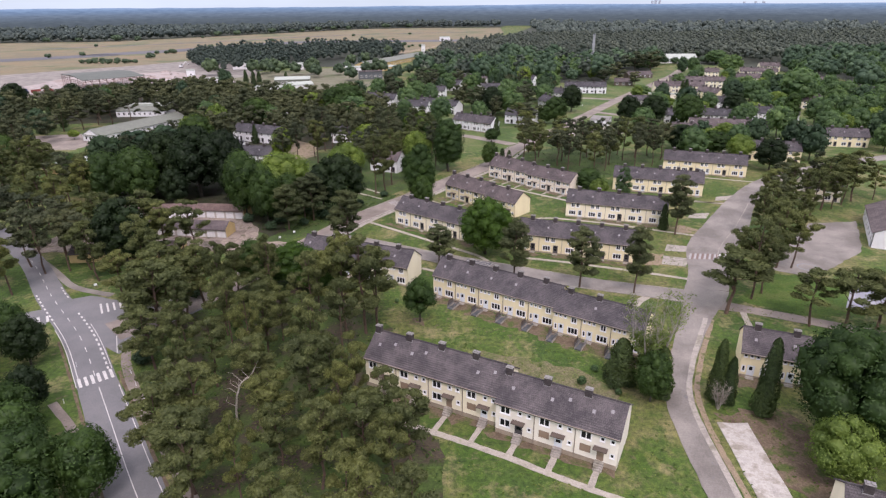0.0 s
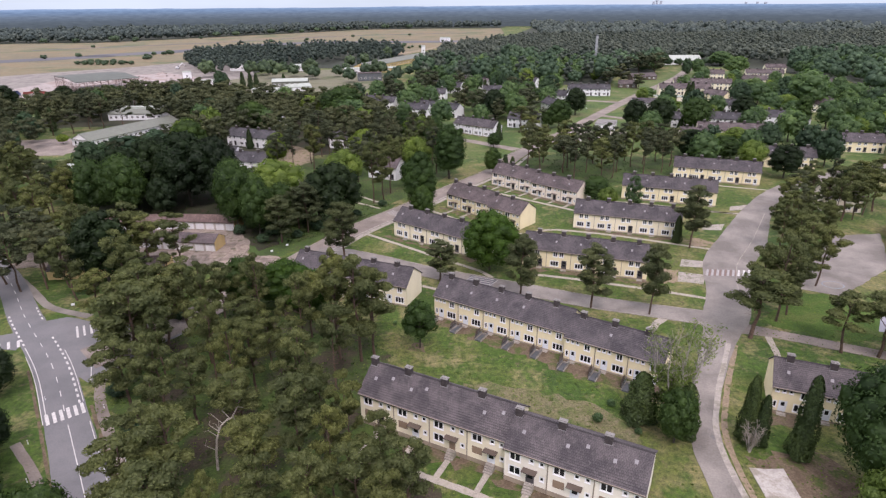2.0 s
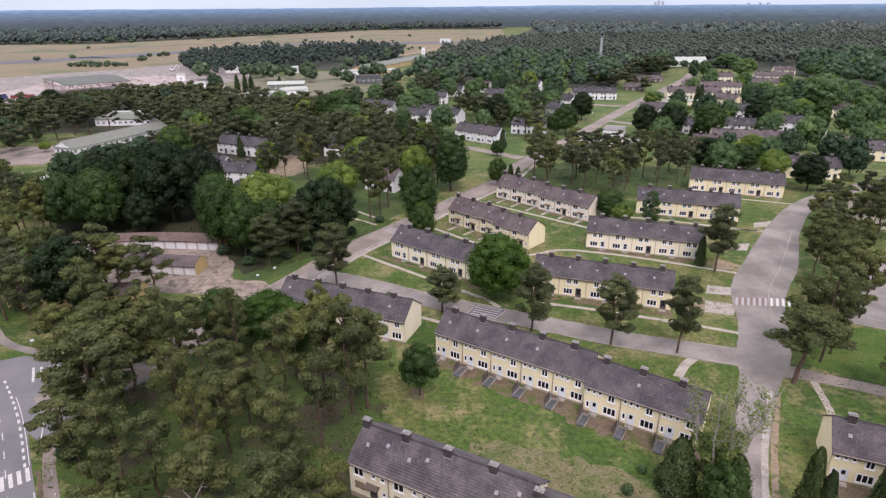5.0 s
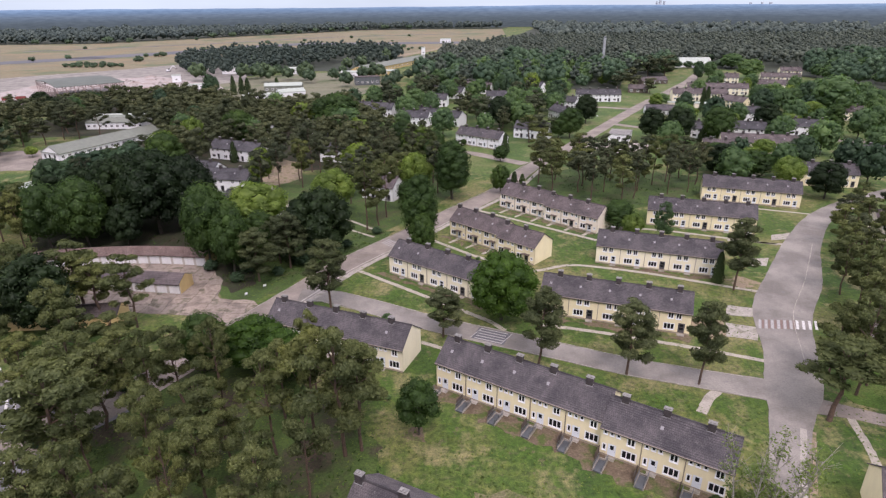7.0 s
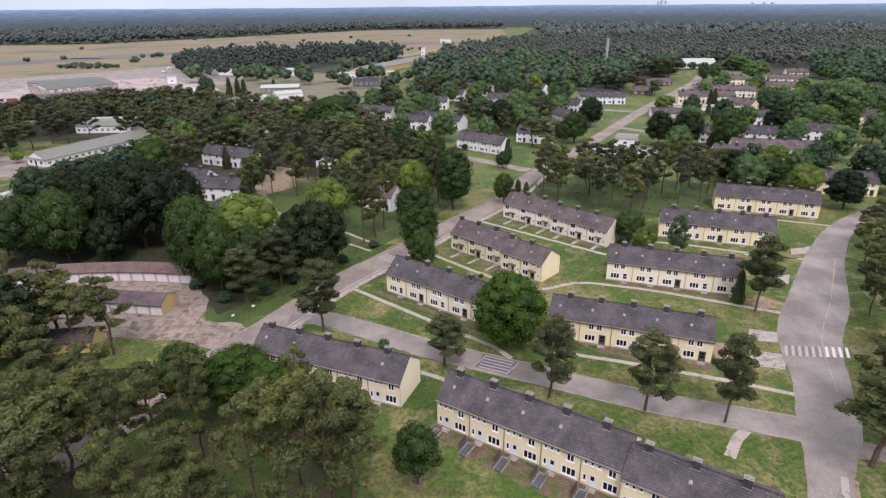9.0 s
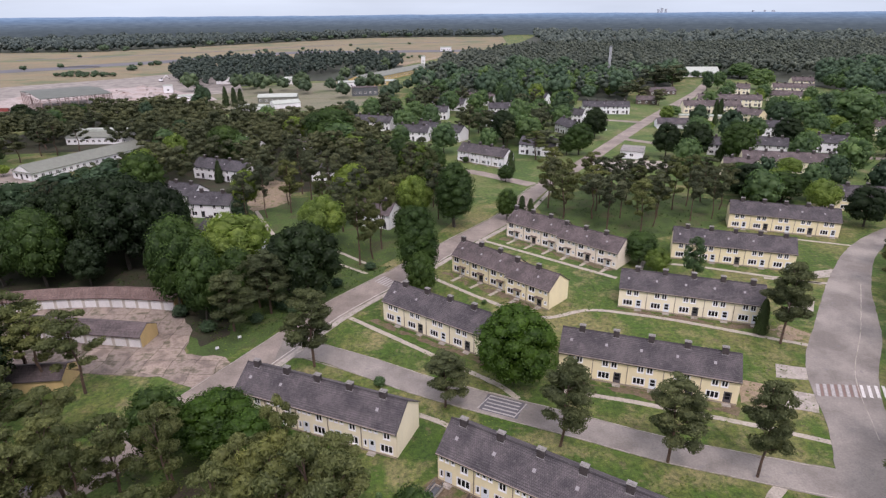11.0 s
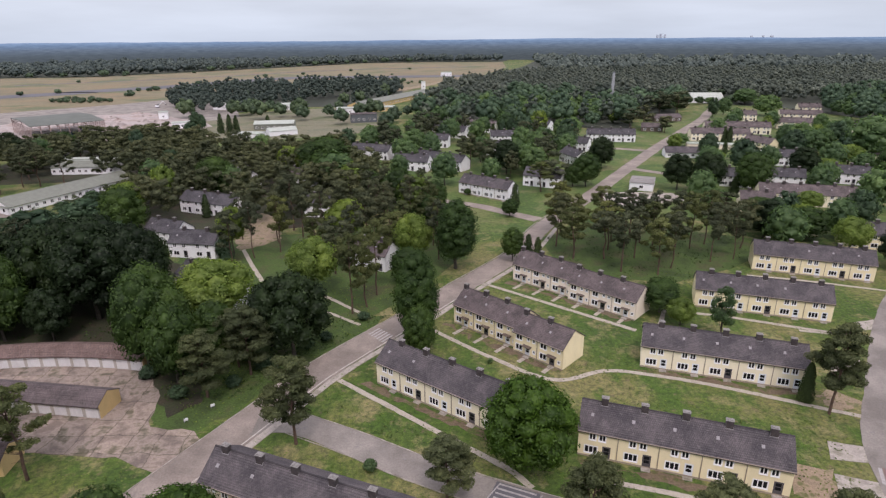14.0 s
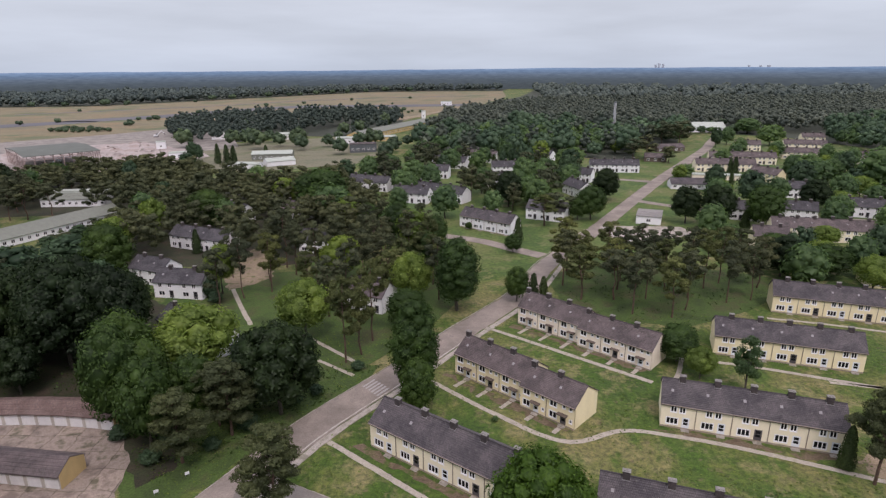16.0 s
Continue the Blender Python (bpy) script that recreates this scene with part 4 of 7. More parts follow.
# openings of one dwelling: (kind, centre as a share of its width, sill, width, height, lights)
STYLES = {
    "entrance": [("w", 0.25, 3.15, 1.5, 1.25, 2), ("w", 0.63, 3.6, 0.6, 0.65, 1), ("w", 0.86, 3.6, 0.6, 0.65, 1),
                 ("w", 0.25, 0.85, 1.6, 1.3, 2), ("d", 0.61, 0.15, 1.0, 2.1, 1), ("w", 0.88, 1.2, 0.55, 0.65, 1)],
    "garden": [("w", 0.11, 3.85, 0.5, 0.6, 1), ("w", 0.27, 3.85, 0.5, 0.6, 1), ("w", 0.43, 3.85, 0.5, 0.6, 1), ("w", 0.74, 3.2, 1.05, 1.2, 2),
               ("w", 0.11, 1.0, 0.5, 1.1, 1), ("p", 0.30, 0.15, 1.0, 2.1, 1), ("w", 0.72, 0.75, 2.0, 1.35, 3)],
    "plain": [("w", 0.36, 3.25, 1.0, 1.25, 2), ("w", 0.61, 3.25, 1.0, 1.25, 2), ("w", 0.34, 0.8, 1.95, 1.3, 3), ("d", 0.73, 0.15, 1.05, 2.15, 1)],
    "far": [("w", 0.28, 3.25, 1.1, 1.2, 2), ("w", 0.68, 3.25, 1.1, 1.2, 2), ("w", 0.32, 0.8, 1.8, 1.3, 2), ("d", 0.72, 0.15, 1.05, 2.1, 1)],
}


CHIMNEY_AT = {"entrance": 0.09, "garden": 0.35, "plain": 0.57, "far": 0.5}


def roof_slope(width, run, rise, courses, over_x=0.18):
    """One slope of tiles: saw-tooth courses with thickness, eave at y = -0.35, ridge at y = run."""
    s, uv = Shape(), []
    length = math.hypot(run + 0.35, rise * (run + 0.35) / run)
    slope = rise / run
    lift = 0.045
    x0, x1 = -over_x, width + over_x
    def at(t, up):
        y = -0.35 + (run + 0.35) * t
        return y, slope * y + up
    for k in range(courses):
        a, b = k / courses, (k + 1) / courses
        y0, z0 = at(a, lift + 0.06)
        y1, z1 = at(b, 0.06)
        s.quad((x0, y0, z0), (x1, y0, z0), (x1, y1, z1), (x0, y1, z1))
        uv += [(x0, a * length), (x1, a * length), (x1, b * length), (x0, b * length)]
        s.quad((x0, y0, z0 - lift), (x1, y0, z0 - lift), (x1, y0, z0), (x0, y0, z0))
        uv += [(x0, a * length), (x1, a * length), (x1, a * length + 0.05), (x0, a * length + 0.05)]
    (y0, z0), (y1, z1) = at(0, -0.10), at(1, -0.10)
    (_, t0), (_, t1) = at(0, 0.06), at(1, 0.06)
    for q in (((x0, y1, z1), (x1, y1, z1), (x1, y0, z0), (x0, y0, z0)), ((x0, y0, z0), (x1, y0, z0), (x1, y0, t0), (x0, y0, t0)),
              ((x0, y1, z1), (x0, y0, z0), (x0, y0, t0), (x0, y1, t1)), ((x1, y0, z0), (x1, y1, z1), (x1, y1, t1), (x1, y0, t0))):
        s.quad(*q)
        uv += [(0, 0), (0.3, 0), (0.3, 0.3), (0, 0.3)]
    return s, uv


def chimney(parent, x, y, z, rnd, far=False):
    h = 0.96 + rnd.uniform(-0.06, 0.06)
    ob = part("chimney", Shape().box(-0.52, -0.36, -0.8, 0.52, 0.36, h), BRICK, parent, "dark brick chimney stack", pose(x, y, z))
    part("cap", Shape().box(-0.58, -0.42, h, 0.58, 0.42, h + 0.08).box(-0.4, -0.26, h + 0.08, -0.08, 0.26, h + 0.2).box(0.08, -0.26, h + 0.08, 0.4, 0.26, h + 0.2), CAPS, ob, "pale concrete chimney cap")
    if not far:
        part("flashing", Shape().box(-0.58, -0.41, -0.6, 0.58, -0.36, -0.3).box(-0.56, -0.36, -0.6, -0.52, 0.3, -0.08).box(0.52, -0.36, -0.6, 0.56, 0.3, -0.08), LEAD, ob, "grey lead flashing")
    return ob


def block(parent, x0, y0, units, unit, depth, eave, ridge, style, wall, roof, rnd, boards=0.0, lift=0.0, door_mats=(DOORW,), far=False, canopy=False, second_wall=None, lights_on_roof=1, chimneys=True):
    """A run of dwellings under one roof, its front along +x at y0."""
    width = units * unit
    holes, jobs = [], []
    for u in range(units):
        for kind, cx, z, w, h, lights in STYLES[style]:
            z += lift
            a = u * unit + cx * unit - w / 2
            holes.append((a, z, a + w, z + h))
            jobs.append((kind, a, z, w, h, lights, u))
    shell = Shape()
    wall_sheet(shell, width, eave, holes, 0.28, x0, y0)
    # back wall, with its own upper and lower openings left plain
    shell.box(x0, y0 + depth - 0.28, 0, x0 + width, y0 + depth, eave)
    shell.box(x0 + 0.28, y0 + 0.28, 2.6, x0 + width - 0.28, y0 + depth - 0.28, 2.8)
    part("wall", shell, wall, parent)
    for xa in (x0, x0 + width - 0.28):
        o = [(y0 + 0.28, 0), (y0 + depth - 0.28, 0), (y0 + depth - 0.28, eave), (y0 + depth, eave + 0.02), (y0 + depth / 2, ridge - 0.12), (y0, eave + 0.02), (y0 + 0.28, eave)]
        part("gable", Shape().prism_x(o, xa, xa + 0.28), second_wall or wall, parent)
    if not far:
        part("plinth", Shape().box(x0 + 0.02, y0 - 0.03, 0, x0 + width - 0.02, y0 - 0.002, 0.32 + 0.6 * lift), PLINTH, parent, "dirty brown plinth")
    for kind, a, z, w, h, lights, u in jobs:
        if kind == "w":
            add_window(parent, x0 + a, y0 + 0.03, z, w, h, lights, boarded=(z < 2.2 and w > 1 and rnd.random() < boards), sill=not far)
        else:
            add_door(parent, x0 + a, y0 + 0.03, z, w, h, door_mats[u % len(door_mats)], rnd.random() < boards * 0.9, 1.2 if kind == "p" else 0.75)
            if not far:
                steps, n_ = Shape(), max(2, round(z / 0.24))
                for q in range(n_):
                    steps.box(x0 + a - 0.15, y0 - 0.6 - 0.26 * q, 0, x0 + a + w + 0.15, y0 - (0.035 if q == 0 else 0.34 + 0.26 * q), z * (n_ - q) / n_)
                part("doorstep", steps, CONCRETE, parent, "pale concrete doorstep")
            if canopy:
                c = Shape().box(x0 + a - 0.5, y0 - 1.0, 2.42 + lift, x0 + a + w + 0.5, y0 - 0.002, 2.54 + lift)
                c.box(x0 + a - 0.42, y0 - 0.75, 2.2 + lift, x0 + a - 0.34, y0 - 0.002, 2.42 + lift).box(x0 + a + w + 0.34, y0 - 0.75, 2.2 + lift, x0 + a + w + 0.42, y0 - 0.002, 2.42 + lift)
                part("canopy", c, FENCEW, parent, "small dark door canopy")
    # roof
    run, rise = depth / 2, ridge - eave
    courses = 8 if far else 16
    s, uv = roof_slope(width, run, rise, courses)
    me = mesh_of("roof_slope", s.v, s.f, roof, uv)
    place("roof_slope", me, parent, pose(x0, y0, eave))
    place("roof_slope", me, parent, pose(x0 + width, y0 + depth, eave, 0, 0, 180))
    rt = Shape()
    n = 1 if far else int(width / 0.45)
    for k in range(n):
        a, b = x0 - 0.18 + (width + 0.36) * k / n, x0 - 0.18 + (width + 0.36) * (k + 1) / n
        j = 0.0 if far else rnd.uniform(-0.012, 0.012)
        rt.prism_x([(y0 + run - 0.17, ridge - 0.02), (y0 + run - 0.09, ridge + 0.11 + j), (y0 + run + 0.09, ridge + 0.11 + j), (y0 + run + 0.17, ridge - 0.02)], a + 0.01, b - 0.01)
    part("ridge_tiles", rt, roof, parent)
    if not far:
        part("gutter", Shape().prism_x([(y0 - 0.47, eave - 0.16), (y0 - 0.35, eave - 0.16), (y0 - 0.35, eave - 0.05), (y0 - 0.47, eave - 0.05)], x0 - 0.1, x0 + width + 0.1), PIPE, parent)
    for u in range(units):
        if chimneys:
            chimney(parent, x0 + (u + CHIMNEY_AT[style]) * unit, y0 + run - 0.25, ridge, rnd, far)
        for q in range(lights_on_roof):
            t = 0.50 + 0.14 * (q % 2)
            y = y0 + run * t
            z = eave + rise * t + 0.13
            g = math.degrees(math.atan2(rise, run))
            if rnd.random() < 0.75:
                part("roof_vent", Shape().box(-0.22, -0.26, -0.04, 0.22, 0.26, 0.05), LIGHTPATCH, parent, "small pale roof vent", pose(x0 + (u + 0.30 + 0.42 * q + rnd.uniform(-0.03, 0.03)) * unit, y, z, g))
        if u > 0 and not far:
            part("downpipe", Shape().box(-0.055, -0.12, 0.2, 0.055, -0.005, eave - 0.15), PIPE, parent, "", pose(x0 + u * unit, y0, 0))


def at_house(x, y, ang):
    return pose(x, y, 0, 0, 0, ang)


def row_house(x, y, ang, units, unit, style, wall, roof, label, step_after=0, depth=8.0, eave=4.8, ridge=7.7, seed=1, group="row houses", **more):
    """A terrace: front left corner at x, y; with step_after the dwellings past it stand a metre forward."""
    rnd = random.Random(seed)
    house = thing("terraced_house", at_house(x, y, ang), label, "house", group)
    first = step_after or units
    after = more.pop("after", {})
    block(house, 0, 0, first, unit, depth, eave, ridge, style, wall, roof, rnd, **more)
    if step_after:
        more2 = {**more, **after}
        block(house, first * unit + 0.002, -1.1, units - first, unit, depth, eave - 0.1, ridge - 0.3, style, more2.pop("wall", wall), roof, rnd, **more2)
    return house


row_house(-12.45, 80.65, -27.3, 7, 6.08, "entrance", CREAM, ROOF_A, "cream two-storey terrace with boarded doors and weathered grey roof", 4, depth=8.3, eave=5.75, ridge=8.85, lift=0.75, seed=3, boards=0.55, canopy=True, door_mats=(DOORK, DOORW), lights_on_roof=2, after=dict(wall=OFFWHITE))
row_house(-1.5, 114.45, -32.3, 8, 5.79, "garden", YELLOW, ROOF_B, "pale yellow two-storey terrace with dark tiled roof and terraces", 5, eave=5.0, ridge=8.0, seed=4, door_mats=(DOORW,))
row_house(-34.5, 129.45, -22.0, 5, 5.8, "garden", CREAM, ROOF_B, "cream two-storey terrace with bare gable and slate-grey roof", seed=5, door_mats=(DOORW,))
row_house(1.5, 185.9, -43.2, 5, 5.9, "entrance", YELLOW, ROOF_C, "pale yellow stepped terrace with brownish roof and door canopies", 3, seed=6, canopy=True, door_mats=(DOORW, DOORK))
row_house(17.8, 210.9, -42.6, 6, 5.88, "entrance", PINKISH, ROOF_C, "pale rose stepped terrace with brownish roof and door canopies", 3, seed=7, canopy=True, door_mats=(DOORW, DOORK))
row_house(85.2, 217.2, -20.0, 5, 5.8, "plain", YELLOW, ROOF_B, "pale yellow terrace with grey roof beside tall trees", seed=8, door_mats=(DOORW, DOORK))
row_house(59.7, 193.8, -18.7, 5, 5.8, "plain", YELLOW, ROOF_B, "pale yellow terrace with grey tiled roof behind a birch", seed=9, door_mats=(DOORW, DOORW, DOORK))
row_house(38.1, 166.4, -18.6, 5, 5.8, "plain", CREAM, ROOF_B, "cream terrace with grey tiled roof beside a clipped thuja", seed=10, door_mats=(DOORW, DOORW, DOORK))
row_house(20.1, 140.45, -19.1, 5, 5.92, "plain", YELLOW, ROOF_B, "yellow terrace with a damaged patch in its roof", seed=11, door_mats=(DOORK, DOORK, DOORW))
row_house(-13.5, 160.9, -36.5, 5, 5.8, "plain", CREAM, ROOF_B, "cream terrace with slate-grey roof behind a round maple", seed=12, door_mats=(DOORW, DOORK))
row_house(52.4, 83.0, -22.5, 4, 6.0, "garden", YELLOW, ROOF_A, "yellow terrace half hidden by a big tree", seed=13, door_mats=(DOORW,))
row_house(47.0, 46.2, -24.5, 4, 6.0, "garden", CREAM, ROOF_A, "terrace with weathered grey roof at the lane", seed=14)
row_house(5.5, 305.6, -38.5, 4, 6.0, "plain", WHITE, ROOF_B, "white two-storey terrace with grey roof", seed=15, door_mats=(DOORW,))

FAR = dict(far=True, lights_on_roof=1, door_mats=(DOORK,), group="white houses")
for x, y, ang, units, unit, wall, roof, lab in (
        (-83.5, 230.5, -9, 2, 7.4, WHITE, ROOF_D, "white two-storey house with dark roof among trees"),
        (-70.5, 204.8, -38, 4, 5.6, WHITE, ROOF_D, "white house with dark roof behind a bright tree"),
        (-97, 243.4, -22, 2, 6.6, WHITE, ROOF_D, "white two-storey house with dark roof and white gable"),
        (-101, 280, -23, 4, 6.4, WHITE, ROOF_D, "long white house with dark roof among pines"),
        (-96, 318, -30, 2, 6, WHITE, ROOF_D, "white house half hidden by pines"),
        (-72, 322, -35, 2, 6, WHITE, ROOF_C, "house with worn gable among pines"),
        (-52, 272, -9, 2, 6, WHITE, ROOF_D, "white house behind pine trunks"),
        (-28, 222, -25, 2, 6, WHITE, ROOF_C, "pale house behind pine trunks"),
        (-52, 384, -22, 4, 5.8, WHITE, ROOF_D, "white house with bright gable end"),
        (-26, 352, -18, 3, 6, WHITE, ROOF_D, "white house half hidden by pines"),
        (-17, 363, -35, 5, 6, WHITE, ROOF_D, "white house with bright gable end"),
        (-9, 455, -28, 4, 6, WHITE, ROOF_D, "white house with dark roof and bright gable"),
        (13, 480, -35, 4, 6, WHITE, ROOF_C, "white house with dark roof and bright gable"),
        (-22, 417, -12, 4, 6, WHITE, ROOF_D, "long white house behind trees"),
        (16, 391, -20, 3, 5.6, WHITE, ROOF_D, "white house behind trees"),
        (28, 425, 0, 3, 5.6, WHITE, ROOF_D, "white house behind trees"),
        (88, 430, -6, 5, 5.8, WHITE, ROOF_D, "white two-storey terrace on a lawn"),
        (60, 372, -72, 3, 5.6, WHITE, ROOF_D, "white house with dark roof seen end on"),
        (70, 402, -30, 2, 5.8, WHITE, ROOF_D, "white house behind a dark tree"),
        (34, 318, -27, 3, 5.6, WHITE, ROOF_D, "white house with bright gable beside a pine"),
        (52, 484, -38, 4, 5.8, WHITE, ROOF_D, "white house with bright gable"),
        (119, 314, -23, 2, 5.6, WHITE, ROOF_D, "white house among garden trees"),
        (137, 314, -22, 3, 5.4, WHITE, ROOF_D, "white house with balconies among garden trees"),
        (160, 356, -14, 3, 5.6, WHITE, ROOF_D, "white house with grey roof"),
        (168, 318, -22, 4, 5.6, WHITE, ROOF_D, "white house with grey roof among trees")):
    row_house(x, y, ang, units, unit, "far", wall, roof, lab, seed=int(abs(x * 7 + y)), **FAR)
FAR["group"] = "yellow row houses"
for x, y, ang, units, unit, wall, roof, lab in (
        (152, 430, -7, 6, 5.8, CREAM, ROOF_C, "long pale yellow terrace with brownish roof"),
        (173, 460, -12, 7, 5.8, CREAM, ROOF_C, "long pale yellow terrace with brownish roof"),
        (218, 519, -15, 3, 5.8, CREAM, ROOF_C, "pale yellow house with brownish roof"),
        (230, 477, -20, 5, 5.8, CREAM, ROOF_C, "pale yellow terrace behind trees"),
        (255, 520, -16, 5, 5.8, CREAM, ROOF_C, "pale yellow terrace behind trees"),
        (293, 562, -10, 3, 5.8, CREAM, ROOF_C, "pale yellow house near the wood"),
        (262, 456, -22, 4, 5.8, CREAM, ROOF_C, "pale yellow terrace behind trees"),
        (171, 404, -62, 3, 5.6, YELLOW, ROOF_C, "yellow house showing a bare gable"),
        (108, 273, -16, 2, 5.8, CREAM, ROOF_C, "cream house behind pines"),
        (121, 285, -15, 6, 5.8, CREAM, ROOF_C, "long pale yellow terrace with brownish roof"),
        (122, 234, -13, 4, 5.8, YELLOW, ROOF_B, "yellow terrace behind garden trees"),
        (160, 260, -13, 5, 5.8, YELLOW, ROOF_B, "long yellow terrace with grey roof"),
        (258, 389, -20, 4, 5.8, CREAM, ROOF_C, "pale yellow terrace behind trees"),
        (205, 360, -20, 4, 5.8, CREAM, ROOF_C, "pale yellow terrace behind trees"),
        (118, 180, -12, 2, 5.6, PINKISH, ROOF_C, "cream house behind roadside pines")):
    row_house(x, y, ang, units, unit, "far", wall, roof, lab, seed=int(abs(x * 7 + y)), **FAR)


# ---------------------------------------------------------------- cellar stairs and fences behind the yellow terrace
def cellar_stair(m):
    """A sunken stair with low walls, a tubular rail on three sides and a board fence."""
    t = thing("cellar_stair", m, "sunken cellar stair with grey railing and low walls", "cellar stair", "cellar stairs behind the terrace")
    part("stair_wall", Shape().box(0, 0, 0, 0.15, 2.9, 0.35).box(1.25, 0, 0, 1.4, 2.9, 0.35).box(0.15, 2.75, 0, 1.25, 2.9, 0.35), CONCRETE, t)
    part("steps", Shape().box(0.15, 0, 0, 1.25, 0.5, 0.26).box(0.15, 0.5, 0, 1.25, 1.0, 0.2).box(0.15, 1.0, 0, 1.25, 1.6, 0.14).box(0.15, 1.6, 0, 1.25, 2.75, 0.05), METAL, t)
    for x in (0.075, 1.325):
        for y in (0.1, 1.45, 2.8):
            part("post", Shape().tube((x, y, 0.35), (x, y, 1.25), 0.035, 0.035, 5), METAL, t)
        part("rail", Shape().tube((x, 0, 1.25), (x, 2.85, 1.25), 0.04, 0.04, 5).tube((x, 0, 0.8), (x, 2.85, 0.8), 0.03, 0.03, 5), METAL, t)
        part("rail_panel", Shape().box(x - 0.012, 0.1, 0.45, x + 0.012, 2.8, 0.72), METAL, t)
    return t


def board_fence(m, n=7):
    t = thing("board_fence", m, "weathered wooden fence between terraces", "fence", "fences behind the terrace")
    for k in range(n):
        part("board", Shape().box(0.0, 0.28 * k, 0.05, 0.035, 0.28 * k + 0.25, 1.35 + 0.05 * (k % 2)), FENCEW, t)
    for k in (0, n - 1):
        part("post", Shape().box(0.035, 0.28 * k, 0, 0.13, 0.28 * k + 0.1, 1.5), FENCEW, t)
    return t


_base = at_house(-1.5, 114.45, -32.3)
_c0 = cellar_stair(_base @ pose(0.2, -4.0, 0))
_f0 = board_fence(_base @ pose(5.79 - 0.1, -2.9, 0))
for u in range(1, 8):
    dy = -1.1 if u >= 5 else 0
    copy_thing(_c0, _base @ pose(u * 5.79 + 0.3, -4.0 + dy, 0))
    if u < 7:
        copy_thing(_f0, _base @ pose((u + 1) * 5.79 - 0.1, -2.9 + dy, 0))


# ---------------------------------------------------------------- garages
def garage_row(x, y, ang, n, label, curve=0.0, w=3.05, depth=5.4, h=2.6, wall=OCHRE, roof=ROOF_RED, ridge=1.15, doors=True):
    t = thing("garage_row", at_house(x, y, ang), label, "garages", "garage rows")
    for k in range(n):
        m = pose(k * w, -curve * (k - (n - 1) / 2) ** 2, 0, 0, 0, math.degrees(math.atan2(-2 * curve * (k - (n - 1) / 2), w)))
        wall_s = Shape()
        wall_sheet(wall_s, w, h, [(0.3, 0.0, w - 0.3, 2.1)] if doors else [], 0.2)
        wall_s.box(0, 0.2, 0, 0.12, depth - 0.2, h).box(w - 0.12, 0.2, 0, w, depth - 0.2, h).box(0, depth - 0.2, 0, w, depth, h)
        if k in (0, n - 1):
            xo = -0.024 if k == 0 else w
            part("gable", Shape().prism_x([(0, 0), (depth, 0), (depth, h), (depth / 2, h + ridge - 0.1), (0, h)], xo, xo + 0.024), wall, t, "ochre rendered gable end", m)
        part("bay", wall_s, GARWALL if doors else wall, t, "", m)
        if doors:
            d = part("garage_door", Shape().box(0.3, 0.06, 0.02, w - 0.3, 0.12, 2.1), GARDOOR, t, "white metal up-and-over door", m)
        s, uv = roof_slope(w, depth / 2, ridge, 6, 0.02)
        me = mesh_of("roof_panel", s.v, s.f, roof, uv)
        place("roof_panel", me, t, m @ pose(0, 0, h))
        place("roof_panel", me, t, m @ pose(w, depth, h, 0, 0, 180))
    return t


garage_row(-103, 166.4, 3, 14, "curved row of garages with white doors and rusty-brown roof", 0.055)
garage_row(-87.5, 154.0, -8, 9, "row of garages with white doors and an ochre gable", 0.0, roof=ROOF_C, ridge=1.5)
garage_row(-94.5, 133.2, 6, 9, "row of garages with ochre gable and dark roof", 0.0, roof=ROOF_C, ridge=1.4, doors=False)


# ---------------------------------------------------------------- halls, sheds and the demolition site
def hall(x, y, ang, length, depth, eave, ridge, wall, roof, label, name="hall", windows=True, cat="hall", bay=4.0):
    t = thing(name, at_house(x, y, ang), label, cat)
    n = max(1, int(length / bay))
    w = length / n
    holes = []
    hw, hh = min(1.6, w * 0.45), min(1.3, eave * 0.45)
    for k in range(n):
        a = k * w + (w - hw) / 2
        if windows:
            holes.append((a, eave * 0.3, a + hw, eave * 0.3 + hh))
    shell = wall_sheet(Shape(), length, eave, holes, 0.3)
    shell.box(0, depth - 0.3, 0, length, depth, eave)
    for xa in (0, length - 0.3):
        shell.prism_x([(0.3, 0), (depth - 0.3, 0), (depth - 0.3, eave), (depth / 2, max(ridge - 0.12, eave + 0.01)), (0.3, eave)], xa, xa + 0.3)
    part("wall", shell, wall, t)
    for a, z0, b, z1 in holes:
        add_window(t, a, 0.05, z0, b - a, z1 - z0, 2, sill=False)
    s, uv = roof_slope(length, depth / 2, max(ridge - eave, 0.15), 8)
    me = mesh_of("roof_slope", s.v, s.f, roof, uv)
    place("roof_slope", me, t, pose(0, 0, eave))
    place("roof_slope", me, t, pose(length, depth, eave, 0, 0, 180))
    part("ridge_cap", Shape().prism_x([(depth / 2 - 0.3, ridge), (depth / 2, ridge + 0.2), (depth / 2 + 0.3, ridge)], -0.18, length + 0.18), roof, t)
    return t


